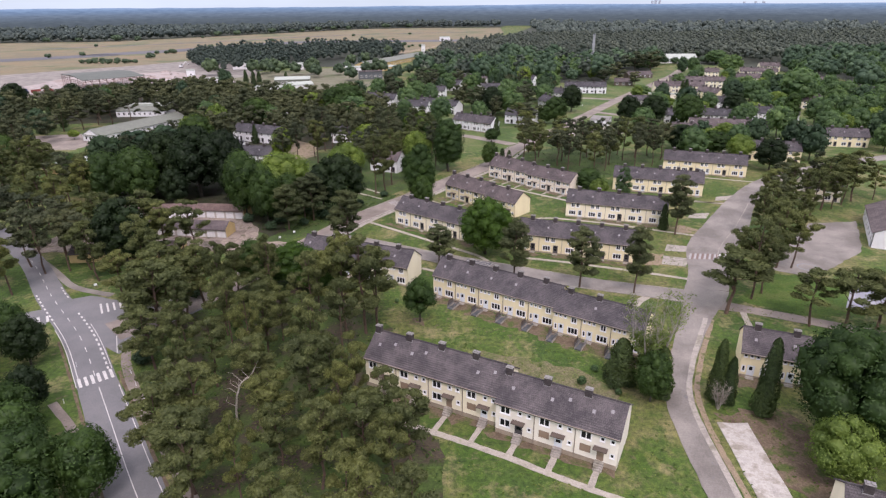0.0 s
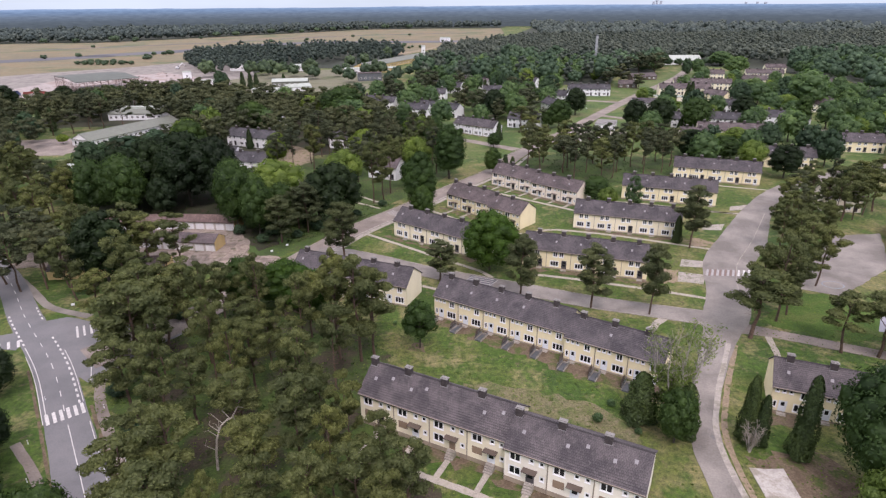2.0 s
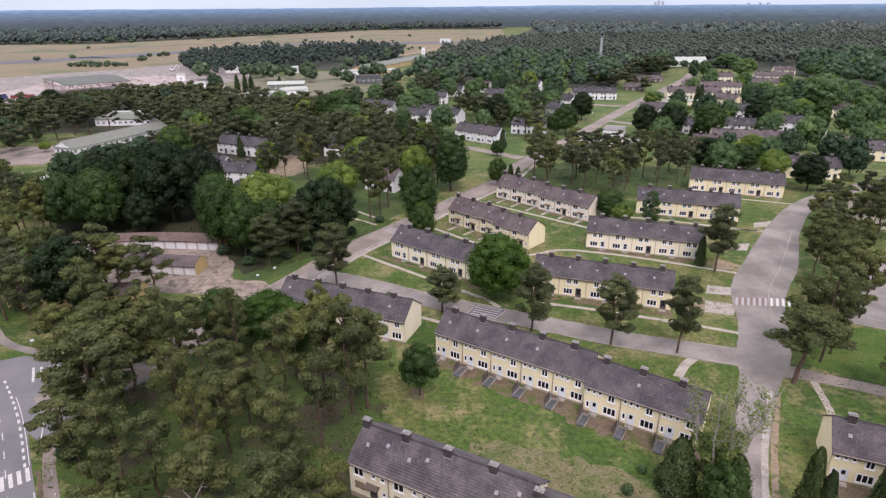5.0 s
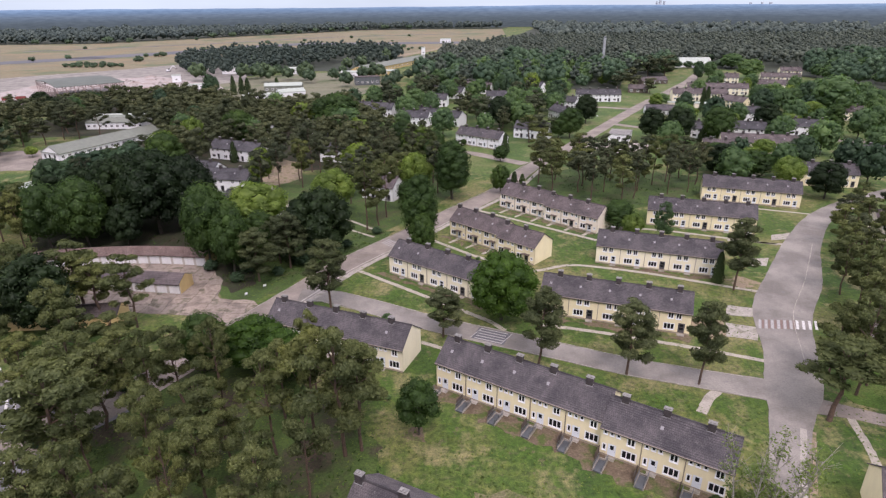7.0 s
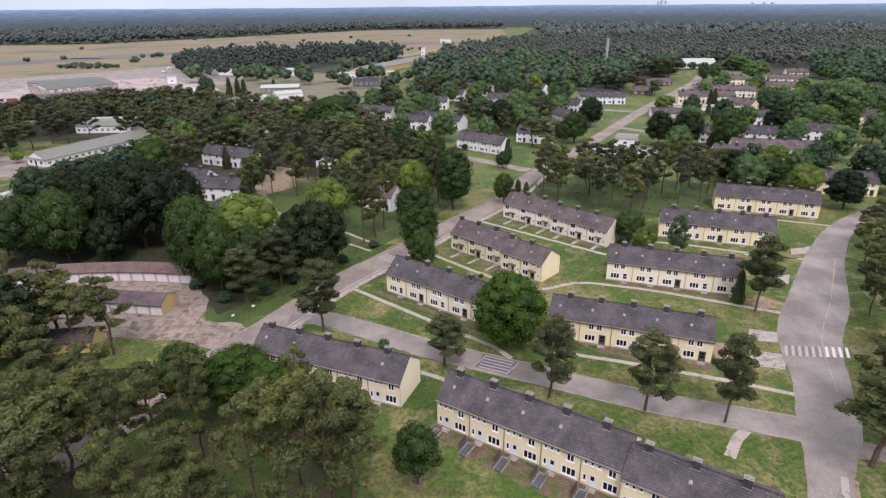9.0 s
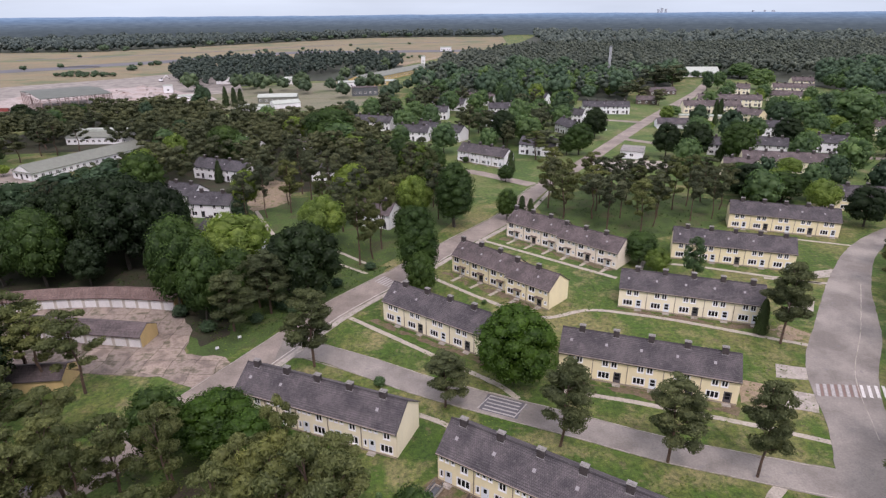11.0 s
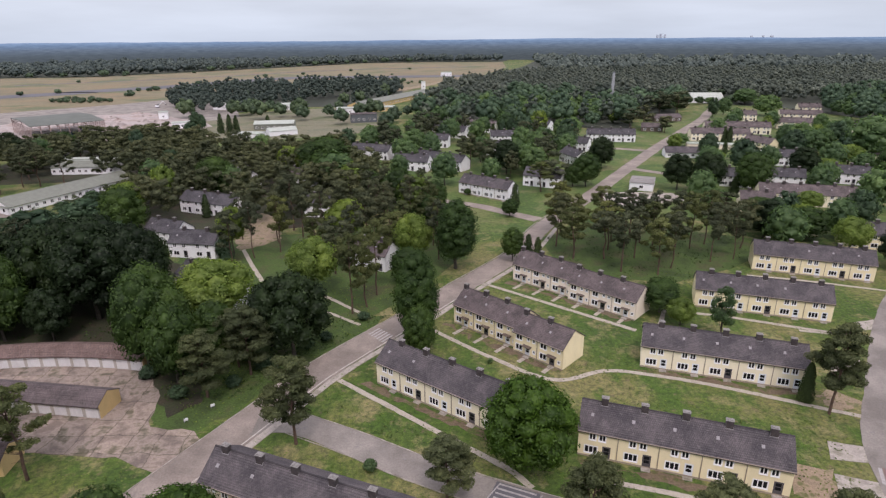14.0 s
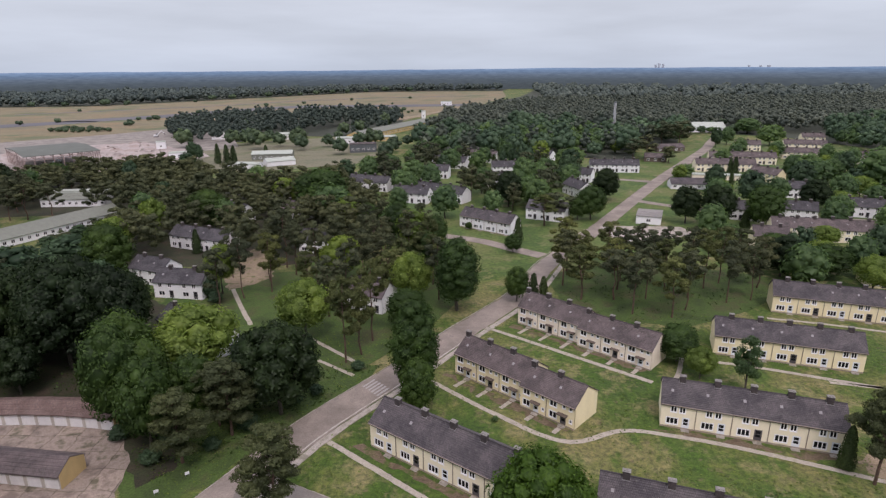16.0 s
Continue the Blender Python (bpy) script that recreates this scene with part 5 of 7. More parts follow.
_long = hall(-164, 276.4, 66, 54, 12, 3.1, 5.8, WHITE, ROOF_GREEN, "long white hall with hipped grey-green sheet roof", bay=3.0)
part("hip_end", Shape().prism([(-0.6, 2.95), (0.0, 3.2), (0.0, 2.95)], -0.3, 12.3), ROOF_GREEN, _long)
for a, b, z0, z1 in ((2.6, 3.6, 0.9, 2.3), (6.0, 7.1, 0.1, 2.3), (9.0, 10.0, 0.9, 2.3)):
    part("end_window", Shape().box(-0.05, a, z0, 0.02, b, z1), GLASS, _long, "dark window in the white end wall")
_behind = hall(-192, 346, 3, 30, 12, 3.6, 5.2, WHITE, ROOF_GREEN, "white hall with grey-green roof and pale clerestory", bay=3.0)
part("clerestory", Shape().box(2, 7, 4.2, 28, 11.5, 6.4), ROOF_PALE, _behind, "pale flat-topped clerestory")
hall(-146, 217, 62, 22, 8, 3.2, 4.6, OCHRE, ROOF_PALE, "low shed with blue-grey sheet roof", "shed", True, "shed")
hall(-200, 500, 22, 14, 8, 4, 4.4, WHITE, ROOF_PALE, "small white flat-roofed building", "office")
hall(-233, 551, 20, 7, 6, 6, 6.3, WHITE, ROOF_PALE, "small white two-storey block", "office")
hall(-136, 487, 8, 28, 12, 4.4, 6.0, ROOF_GREEN, ROOF_PALE, "green hall with pale sheet roof")
hall(-142, 454, -6, 21, 10, 3.0, 3.6, WHITE, ROOF_PALE, "low white shed with pale roof", "shed", False, "shed")
hall(-117, 459, 30, 19, 10, 3.4, 5.0, WHITE, ROOF_PALE, "low white shed with pale roof", "shed", False, "shed")
hall(-92, 575, 9, 18, 10, 5.2, 5.8, WHITE, ROOF_PALE, "white flat-roofed building with dark windows", "office")
hall(-73, 600, 67, 146, 16, 4.5, 7.5, OCHRE, ROOF_GREEN, "very long shed with grey-green roof", "hall", True, "hall", 6)
hall(-68, 592, 14, 26, 12, 3.6, 4.4, OCHRE, ROOF_PALE, "low shed with pale roof", "shed", True, "shed")
hall(-72, 522, 12, 20, 10, 6.5, 6.9, METAL, ROOF_C, "dark grey flat-roofed office block", "office")
hall(-29, 827, 0, 5, 5, 9, 9.5, WHITE, ROOF_PALE, "white control tower on the airfield", "tower")
hall(-6, 1080, 0, 18, 8, 6, 6.6, WHITE, ROOF_PALE, "white building on the airfield edge", "office")
hall(-212, 614, 16, 14, 8, 6, 6.4, WHITE, ROOF_PALE, "pale open-sided shed behind trees", "shed", False, "shed")
hall(-150, 610, 10, 16, 8, 5, 6.2, WHITE, ROOF_PALE, "small white shed behind trees", "shed", False, "shed")
hall(224, 646, -3, 44, 18, 4.2, 8.8, WHITE, ROOF_PALE, "hall with pale green roof by the wood")
hall(205, 640, 6, 22, 12, 5, 6, WHITE, ROOF_PALE, "white shed by the wood", "shed", False, "shed")
hall(134, 470, -16, 14, 9, 3, 5.4, FENCEW, ROOF_C, "dark brown bungalow with low roof", "bungalow", True, "bungalow")
hall(158, 514, 10, 22, 9, 3, 5.4, FENCEW, ROOF_C, "dark brown bungalow with low roof", "bungalow", True, "bungalow")
hall(140, 405, -14, 26, 6, 2.8, 3.1, PINKISH, ROOF_PALE, "low cream garage row", "garage", False, "garages")
hall(118, 378, -8, 24, 9, 2.8, 5.2, WHITE, ROOF_B, "low house with dark roof", "bungalow", True, "bungalow")
hall(126.6, 162.7, -120, 26, 12, 4.2, 7.4, WHITE, ROOF_C, "low building with brown tiled roof beside the yard", "hall", True, "hall")
hall(78, 308.5, -22, 9.6, 12.5, 3.4, 3.7, WHITE, CAPS, "small white flat-roofed hut with a dark window", "hut", True, "hut", 9.6)


def hangar_ruin():
    """A big flat hangar stripped to its frame: sheet roof on trusses, columns, cross braces."""
    t = thing("hangar_ruin", at_house(-264, 442, 44), "half-demolished hangar, bare steel frame under grey-green sheet roof", "hangar")
    L, D, H_ = 43, 62, 11.0
    part("roof_sheet", Shape().prism_x([(-0.4, H_ - 1), (D / 2, H_ + 0.4), (D + 0.4, H_ - 1), (D + 0.4, H_ - 0.7), (D / 2, H_ + 0.7), (-0.4, H_ - 0.7)], -0.4, L + 0.4), ROOF_HANGAR, t)
    for k in range(9):
        x = k * L / 8
        for y in (0.3, D - 0.3):
            part("column", Shape().box(x - 0.2, y - 0.2, 0, x + 0.2, y + 0.2, H_ - 1), FADEDSTEEL, t)
        part("truss", Shape().box(x - 0.1, 0.5, H_ - 2.4, x + 0.1, D - 0.5, H_ - 2.1), FADEDSTEEL, t)
        if k < 8:
            for y in (0.15, D - 0.45):
                part("brace", Shape().tube((x, y, H_ - 3.6), (x + L / 8, y, H_ - 1.2), 0.1, 0.1, 4), FADEDSTEEL, t)
    for k in range(1, 11):
        y = k * D / 11
        for x in (0.2, L - 0.2):
            part("column", Shape().box(x - 0.2, y - 0.2, 0, x + 0.2, y + 0.2, H_ - 2.5), FADEDSTEEL, t)
    for z in (H_ - 2.4, H_ - 3.8):
        for a, b, c, d in ((0, 0.0, L, 0.1), (0, D - 0.1, L, D), (-0.02, 0.5, 0.0, D - 0.5), (L, 0.5, L + 0.02, D - 0.5)):
            part("girt", Shape().box(a, b, z, c, d, z + 0.25), FADEDSTEEL, t)


hangar_ruin()


def rubble_heap(x, y, r, h, seed, mat_=RUBBLE):
    """A mound of broken masonry: an uneven cone with loose lumps on it."""
    rnd = random.Random(seed)
    t = thing("rubble_heap", at_house(x, y, rnd.uniform(0, 90)), "heap of broken pale masonry on the cleared site", "rubble", "rubble heaps")
    s, n = Shape(), 12
    rings = [(r, 0.0), (r * 0.72, h * 0.45), (r * 0.36, h * 0.85)]
    for rr, z in rings:
        for k in range(n):
            q = rr * rnd.uniform(0.8, 1.2)
            s.v.append((q * math.cos(k * 2 * math.pi / n), q * math.sin(k * 2 * math.pi / n), z * rnd.uniform(0.8, 1.15)))
    s.v.append((0, 0, h))
    for a in range(2):
        s.f += [(a * n + k, a * n + (k + 1) % n, a * n + n + (k + 1) % n, a * n + n + k) for k in range(n)]
    s.f += [(2 * n + k, 2 * n + (k + 1) % n, 3 * n) for k in range(n)]
    part("mound", s, mat_, t)
    for k in range(7):
        a, q, w = rnd.uniform(0, 6.28), rnd.uniform(0.2, 1.1) * r, rnd.uniform(0.5, 1.4)
        z = max(0.0, h * (1 - q / r))
        part("lump", Shape().box(math.cos(a) * q - w / 2, math.sin(a) * q - w / 2, z - 0.3, math.cos(a) * q + w / 2, math.sin(a) * q + w * 0.4, z + w * 0.6), rnd.choice((CONCRETE, STEELRED, RUBBLE)), t)


for k, (x, y, r, h) in enumerate(((-235, 505, 7, 2.4), (-222, 520, 5, 1.8), (-250, 520, 8, 2.6), (-262, 545, 6, 2.2), (-240, 540, 5, 2.0), (-228, 540, 4, 1.5), (-280, 560, 7, 2.5), (-275, 448, 6, 2.2), (-300, 446, 6, 2.4), (-325, 452, 7, 2.5), (-270, 590, 6, 2.2), (-255, 575, 5, 1.6))):
    rubble_heap(x, y, r, h, k + 1)


def skip(x, y, ang, paint_, label):
    """An open steel container with ribs."""
    t = thing("skip_container", at_house(x, y, ang), label, "container", "scrap containers")
    part("floor", Shape().box(0, 0, 0.15, 6, 2.4, 0.3), paint_, t)
    for a in ((0, 0, 6, 0.1), (0, 2.3, 6, 2.4), (0, 0.1, 0.1, 2.3), (5.9, 0.1, 6, 2.3)):
        part("side", Shape().box(a[0], a[1], 0.3, a[2], a[3], 2.3), paint_, t)
    for k in range(7):
        part("rib", Shape().box(0.2 + k * 0.9, -0.08, 0.15, 0.32 + k * 0.9, 0.0, 2.35), paint_, t)


for x, y, a, m_, lab in ((-318, 448, 20, BLUEPAINT, "dark blue steel scrap container"), (-310, 452, 60, REDPAINT, "red steel scrap container"), (-304, 456, 10, REDPAINT, "red steel scrap container"), (-322, 456, 80, BLUEPAINT, "dark blue steel scrap container"), (-258, 470, 35, BLUEPAINT, "dark blue steel scrap container")):
    skip(x, y, a, m_, lab)
hall(-275, 409, 40, 18, 9, 3.0, 5.6, OCHRE, ROOF_C, "low barrack with brown roof before the cleared site", "barrack")


def digger(x, y, ang):
    t = thing("excavator", at_house(x, y, ang), "pale demolition excavator with raised arm", "excavator")
    part("track", Shape().box(-2, -1.6, 0, 2, -0.9, 0.9), BRICK, t)
    part("track", Shape().box(-2, 0.9, 0, 2, 1.6, 0.9), BRICK, t)
    part("body", Shape().box(-2, -1.4, 0.9, 1.2, 1.4, 2.4), SIGNW, t)
    part("cab", Shape().box(0.2, -1.4, 2.4, 1.4, -0.2, 3.4), GLASS, t)
    part("boom", Shape().tube((1.2, 0.3, 2.2), (5, 0.3, 6), 0.3, 0.25, 5), SIGNW, t)
    part("arm", Shape().tube((5, 0.3, 6), (7.5, 0.3, 3.2), 0.24, 0.2, 5), SIGNW, t)
    part("bucket", Shape().box(7.0, -0.4, 2.4, 8.0, 1.0, 3.3), BRICK, t)


digger(-262, 462, 60)
digger(-275, 640, 20)


def mast(x, y):
    t = thing("mast", at_house(x, y, 0), "tall grey water tower mast above the trees", "mast")
    part("shaft", Shape().box(-0.9, -0.9, 0, 0.9, 0.9, 33), MASTGREY, t)
    part("gallery", Shape().box(-2.2, -1.2, 17, 2.2, 1.2, 18.6), MASTGREY, t)
    part("gallery", Shape().box(-1.4, -0.8, 24, 1.4, 0.8, 24.8), MASTGREY, t)
    part("head", Shape().box(-0.9, -0.9, 33, 0.9, 0.9, 34), METAL, t)


mast(137.6, 562)
skyline(587, 1757, ((-9, 6, 62), (0, 7, 65), (11, 6, 63)))
skyline(800, 1690, ((0, 6, 58), (30, 5, 58.5), (52, 8, 58)))


def sign(x, y, ang, w=0.7, h=0.5, z=0.4):
    t = thing("sign", at_house(x, y, ang), "small white sign board on posts", "sign", "small signs")
    part("board", Shape().box(-w / 2, -0.03, z, w / 2, 0.03, z + h), SIGNW, t)
    for k in (-1, 1):
        part("post", Shape().box(k * w * 0.4 - 0.03, 0.03, 0, k * w * 0.4 + 0.03, 0.09, z + h), METAL, t)


for x, y, ang in ((-45, 149, 40), (-42, 153.2, 40), (-80.5, 119.5, 30), (88, 372, -20)):
    sign(x, y, ang)


def bollard(m):
    t = thing("marker_post", m, "short white roadside marker post", "marker post", "marker posts along the road")
    part("post", Shape().prism([(-0.06, 0), (0.06, 0), (0.06, 0.75), (-0.06, 0.85)], -0.05, 0.05), SIGNW, t)
    part("band", Shape().box(-0.065, -0.055, 0.55, 0.065, 0.055, 0.66), BRICK, t)
    return t


_b0 = bollard(pose(-34.6, 58.4, 0, 0, 0, 40))
for x, y in ((-38.2, 63.2), (-41.8, 67.8), (-45.4, 72.2), (-49, 76.6), (-52.4, 80.8), (-55, 84.4), (-57, 68.2), (-51.4, 62.4), (-66, 86.6), (-62, 76)):
    copy_thing(_b0, pose(x, y, 0, 0, 0, 40))


# ---------------------------------------------------------------- trees
ICO_V = None


def ico():
    global ICO_V
    if ICO_V is None:
        bm = bmesh.new()
        bmesh.ops.create_icosphere(bm, subdivisions=1, radius=1.0)
        ICO_V = (np.array([v.co[:] for v in bm.verts]), np.array([[v.index for v in f.verts] for f in bm.faces]))
        bm.free()
    return ICO_V


def unit_vectors(rnd, n):
    v = rnd.normal(size=(n, 3))
    return v / np.linalg.norm(v, axis=1)[:, None]


def cards(rnd, pos, nrm, size, slim=1.0):
    """Leaf sprays: one small three-cornered blade at each place, turned about its normal."""
    n = len(pos)
    a = np.cross(nrm, unit_vectors(rnd, n))
    a /= np.linalg.norm(a, axis=1)[:, None] + 1e-9
    b = np.cross(nrm, a)
    la, lb = size * rnd.uniform(0.6, 1.15, n) / slim ** 0.5, size * rnd.uniform(0.4, 0.8, n) * slim ** 0.5
    sk = rnd.uniform(-0.4, 0.7, n)
    p = np.stack([pos - a * la[:, None], pos + b * lb[:, None] + a * (la * sk)[:, None], pos + a * (la * 0.6)[:, None] - b * lb[:, None] + nrm * (0.2 * la)[:, None]], 1)
    return p.reshape(-1, 3)


class Crown:
    """Gathers the triangles of one crown."""

    def __init__(self, seed):
        self.rnd = np.random.RandomState(seed)
        self.v, self.t, self.n = [], [], 0

    def add_cards(self, pos, nrm, size, slim=1.0):
        v = cards(self.rnd, pos, nrm, size, slim)
        self.t.append(np.arange(len(v)).reshape(-1, 3) + self.n)
        self.v.append(v)
        self.n += len(v)

    def add_core(self, c, r):
        v, f = ico()
        jig = 1 + self.rnd.uniform(-0.18, 0.18, (len(v), 1))
        self.v.append(v * jig * np.asarray(r) + np.asarray(c))
        self.t.append(f + self.n)
        self.n += len(v)

    def blob(self, c, r, leaves, size, core=0.62, up=0.35, slim=1.0, loose=0.5):
        """A clump of leaf sprays round a centre; r: three half-axes."""
        d = unit_vectors(self.rnd, leaves)
        d[:, 2] = np.where(self.rnd.rand(leaves) < 0.65, np.abs(d[:, 2]), d[:, 2])
        pos = np.asarray(c) + d * np.asarray(r) * self.rnd.uniform(0.25, 1.0, (leaves, 1)) ** 0.6 * 1.15
        nrm = d + unit_vectors(self.rnd, leaves) * loose + np.array([0, 0, up])
        nrm /= np.linalg.norm(nrm, axis=1)[:, None]
        self.add_cards(pos, nrm, size, slim)
        if core:
            self.add_core(c, np.asarray(r) * core)

    def dome(self, lobes, leaves, size, core=0.8, bumps=9, loose=0.55, flat=0.86, slim=1.0):
        """A crown of overlapping round lobes (centre, radius), each knobbly, leaved on its outer side only."""
        cs = np.array([q[0] for q in lobes])
        rs = np.array([q[1] for q in lobes])
        mid = cs.mean(0)
        share = rs ** 2 / (rs ** 2).sum()
        for k in range(len(lobes)):
            n = int(leaves * share[k] * 1.9) + 4
            d = unit_vectors(self.rnd, n)
            out = cs[k] - mid
            out = out / (np.linalg.norm(out) + 1e-6)
            d = d[(d @ out > -0.35) | (d[:, 2] > 0.5)]
            knob = unit_vectors(self.rnd, bumps)
            near_ = (d @ knob.T).max(1)
            rad = rs[k] * (0.88 + 0.2 * np.clip((near_ - 0.72) / 0.28, 0, 1)) * self.rnd.uniform(0.86, 1.14, len(d))
            pos = cs[k] + d * rad[:, None] * np.array([1, 1, flat])
            gap = np.linalg.norm((pos[:, None, :] - cs[None]) / np.array([1, 1, flat]), axis=2) / rs[None]
            gap[:, k] = 9
            keep = gap.min(1) > 0.82
            pos, d = pos[keep], d[keep]
            if len(pos):
                nrm = d + unit_vectors(self.rnd, len(d)) * loose + np.array([0, 0, 0.25])
                self.add_cards(pos, nrm / np.linalg.norm(nrm, axis=1)[:, None], size, slim)
            if core:
                self.add_core(cs[k], np.array([1, 1, flat]) * rs[k] * core)

    def arrays(self):
        return np.concatenate(self.v), np.concatenate(self.t)


def mesh_from(name, v, t, mat):
    me = bpy.data.meshes.new(name)
    loops = t.ravel().astype(np.int32)
    me.vertices.add(len(v))
    me.vertices.foreach_set("co", v.astype(np.float32).ravel())
    me.loops.add(len(loops))
    me.loops.foreach_set("vertex_index", loops)
    me.polygons.add(len(t))
    me.polygons.foreach_set("loop_start", (np.arange(len(t)) * 3).astype(np.int32))
    me.polygons.foreach_set("use_smooth", np.ones(len(t), bool))
    me.materials.append(mat)
    me.update(calc_edges=True)
    me.validate()
    return me


def crooked(s, base, top, r0, r1, rnd, n=4, bend=0.25, sides=7):
    """A tapering, slightly bent stem; returns the points along it."""
    pts = [Vector(base)]
    for k in range(1, n + 1):
        p = Vector(base).lerp(Vector(top), k / n)
        if k < n:
            p += Vector((rnd.uniform(-bend, bend), rnd.uniform(-bend, bend), 0))
        pts.append(p)
    for k in range(n):
        s.tube(pts[k], pts[k + 1], r0 + (r1 - r0) * k / n, r0 + (r1 - r0) * (k + 1) / n, sides)
    return pts


def broadleaf(seed, h=15.0, w=12.0, lobes=26, leaves=3000, size=0.34, low=0.08, lobe=0.21, top=0.18, open_=0.0, core=0.8):
    """A round-crowned tree of many overlapping lobes, on a trunk with limbs."""
    rnd, c = random.Random(seed), Crown(seed)
    trunk = Shape()
    z0 = h * low
    mid, rz, turn = (z0 + h) / 2, (h - z0) / 2, rnd.uniform(0, 6.28)
    crooked(trunk, (0, 0, -0.1), (rnd.uniform(-0.4, 0.4), rnd.uniform(-0.4, 0.4), h * 0.6), 0.021 * h, 0.1, rnd)
    side = [rnd.uniform(0.84, 1.1) for _ in range(7)]
    made = []
    for k in range(lobes):
        z = 1 - 1.78 * (k + 0.5) / lobes + rnd.uniform(-0.06, 0.06)
        z = max(-0.85, min(1.0, z))
        ang = turn + k * 2.39996 + rnd.uniform(-0.3, 0.3)
        flat = math.sqrt(max(0.0, 1 - z * z))
        r = lobe * w * rnd.uniform(0.72, 1.18) * (1.0 - top * max(0.0, z))
        f = side[int(ang / 6.2832 * 7) % 7] * rnd.uniform(0.88, 1.05)
        wide = (1 - 0.2 * z) if z > 0 else 1 + 0.12 * z
        p = ((w / 2 - r) * flat * wide * f * math.cos(ang), (w / 2 - r) * flat * wide * f * math.sin(ang), mid + (rz - r * 0.86) * z * (0.94 + 0.08 * rnd.random()))
        if rnd.random() < open_ and k > 3:
            continue
        made.append((p, r))
        if k % 4 == 0:
            a = Vector((0, 0, h * rnd.uniform(0.18, 0.42)))
            trunk.tube(a, a.lerp(Vector(p), 0.9), 0.011 * h * 0.7, 0.04, 5)
    if not open_:
        made.append(((0, 0, mid), min(w * 0.3, rz * 0.75)))
    c.dome(made, leaves, size, core)
    return c.arrays(), trunk


def pine(seed, h=16.0, w=8.5, limbs=15, leaves=104, size=0.22, bare=0.40, core=0.72, fat=0.96, cone=0.5):
    """A Scots pine: bare leaning stem, crooked limbs that carry flattened needle cushions in loose storeys."""
    rnd, c = random.Random(seed), Crown(seed)
    trunk = Shape()
    lean = Vector((rnd.uniform(-1.0, 1.0), rnd.uniform(-1.0, 1.0), 0))
    pts = crooked(trunk, (0, 0, -0.1), (lean.x, lean.y, h * 0.93), 0.24, 0.05, rnd, 5, 0.3)
    def stem_at(t):
        j = max(0, min(len(pts) - 2, int(t * (len(pts) - 1))))
        return pts[j].lerp(pts[j + 1], t * (len(pts) - 1) - j)
    heavy, squat = rnd.uniform(0, 6.28), rnd.uniform(0.86, 1.1)
    scale, made = w / 8.5 * fat, []
    for k in range(limbs):
        f = (k + rnd.uniform(0.1, 0.9)) / limbs
        if f < 0.3 and rnd.random() < 0.3:
            continue
        t = bare + (0.97 - bare) * f ** 0.9
        ang = k * 2.4 + rnd.uniform(-0.5, 0.5)
        wide = (0.72 + 0.9 * f if f < 0.3 else 1.0 - cone * ((f - 0.3) / 0.7) ** 1.3 - (0.95 - cone) * ((f - 0.3) / 0.7) ** 4) * squat
        reach = max(0.2, (w / 2 - 0.7) * wide * (1.0 + 0.2 * math.cos(ang - heavy)) * rnd.uniform(0.7, 1.05))
        stem = stem_at(t - 0.08)
        rise = rnd.uniform(-0.4, 0.5) + 0.9 * f
        tip = Vector((stem.x + math.cos(ang) * reach, stem.y + math.sin(ang) * reach, min(t * h + rise, h - 0.3)))
        knee = stem.lerp(tip, 0.5) + Vector((0, 0, rnd.uniform(-0.35, 0.05)))
        trunk.tube(stem, knee, 0.075, 0.05, 3)
        trunk.tube(knee, tip, 0.05, 0.02, 3)
        r = rnd.uniform(0.85, 1.4) * scale * (0.75 if f > 0.85 else 1.0)
        made.append((tip, r))
        if reach > 1.5:
            made.append((knee + Vector((rnd.uniform(-0.5, 0.5), rnd.uniform(-0.5, 0.5), 0.3)), r * rnd.uniform(0.6, 0.9)))
        made.append((tip + Vector((rnd.uniform(-1, 1), rnd.uniform(-1, 1), rnd.uniform(-0.2, 0.4))) * r * 0.9, r * rnd.uniform(0.5, 0.75)))
    made.append((Vector((lean.x, lean.y, h * 0.95)), 0.8 * scale))
    c.dome([(tuple(p), q) for p, q in made], leaves * len(made), size, core, 7, 0.95, 0.62, 0.55)
    for k in range(6):
        t, ang = rnd.uniform(0.22, bare), rnd.uniform(0, 6.28)
        stem = stem_at(t)
        trunk.tube(stem, stem + Vector((math.cos(ang) * rnd.uniform(0.7, 1.8), math.sin(ang) * rnd.uniform(0.7, 1.8), rnd.uniform(-0.2, 0.4))), 0.04, 0.01, 4)
    return c.arrays(), trunk


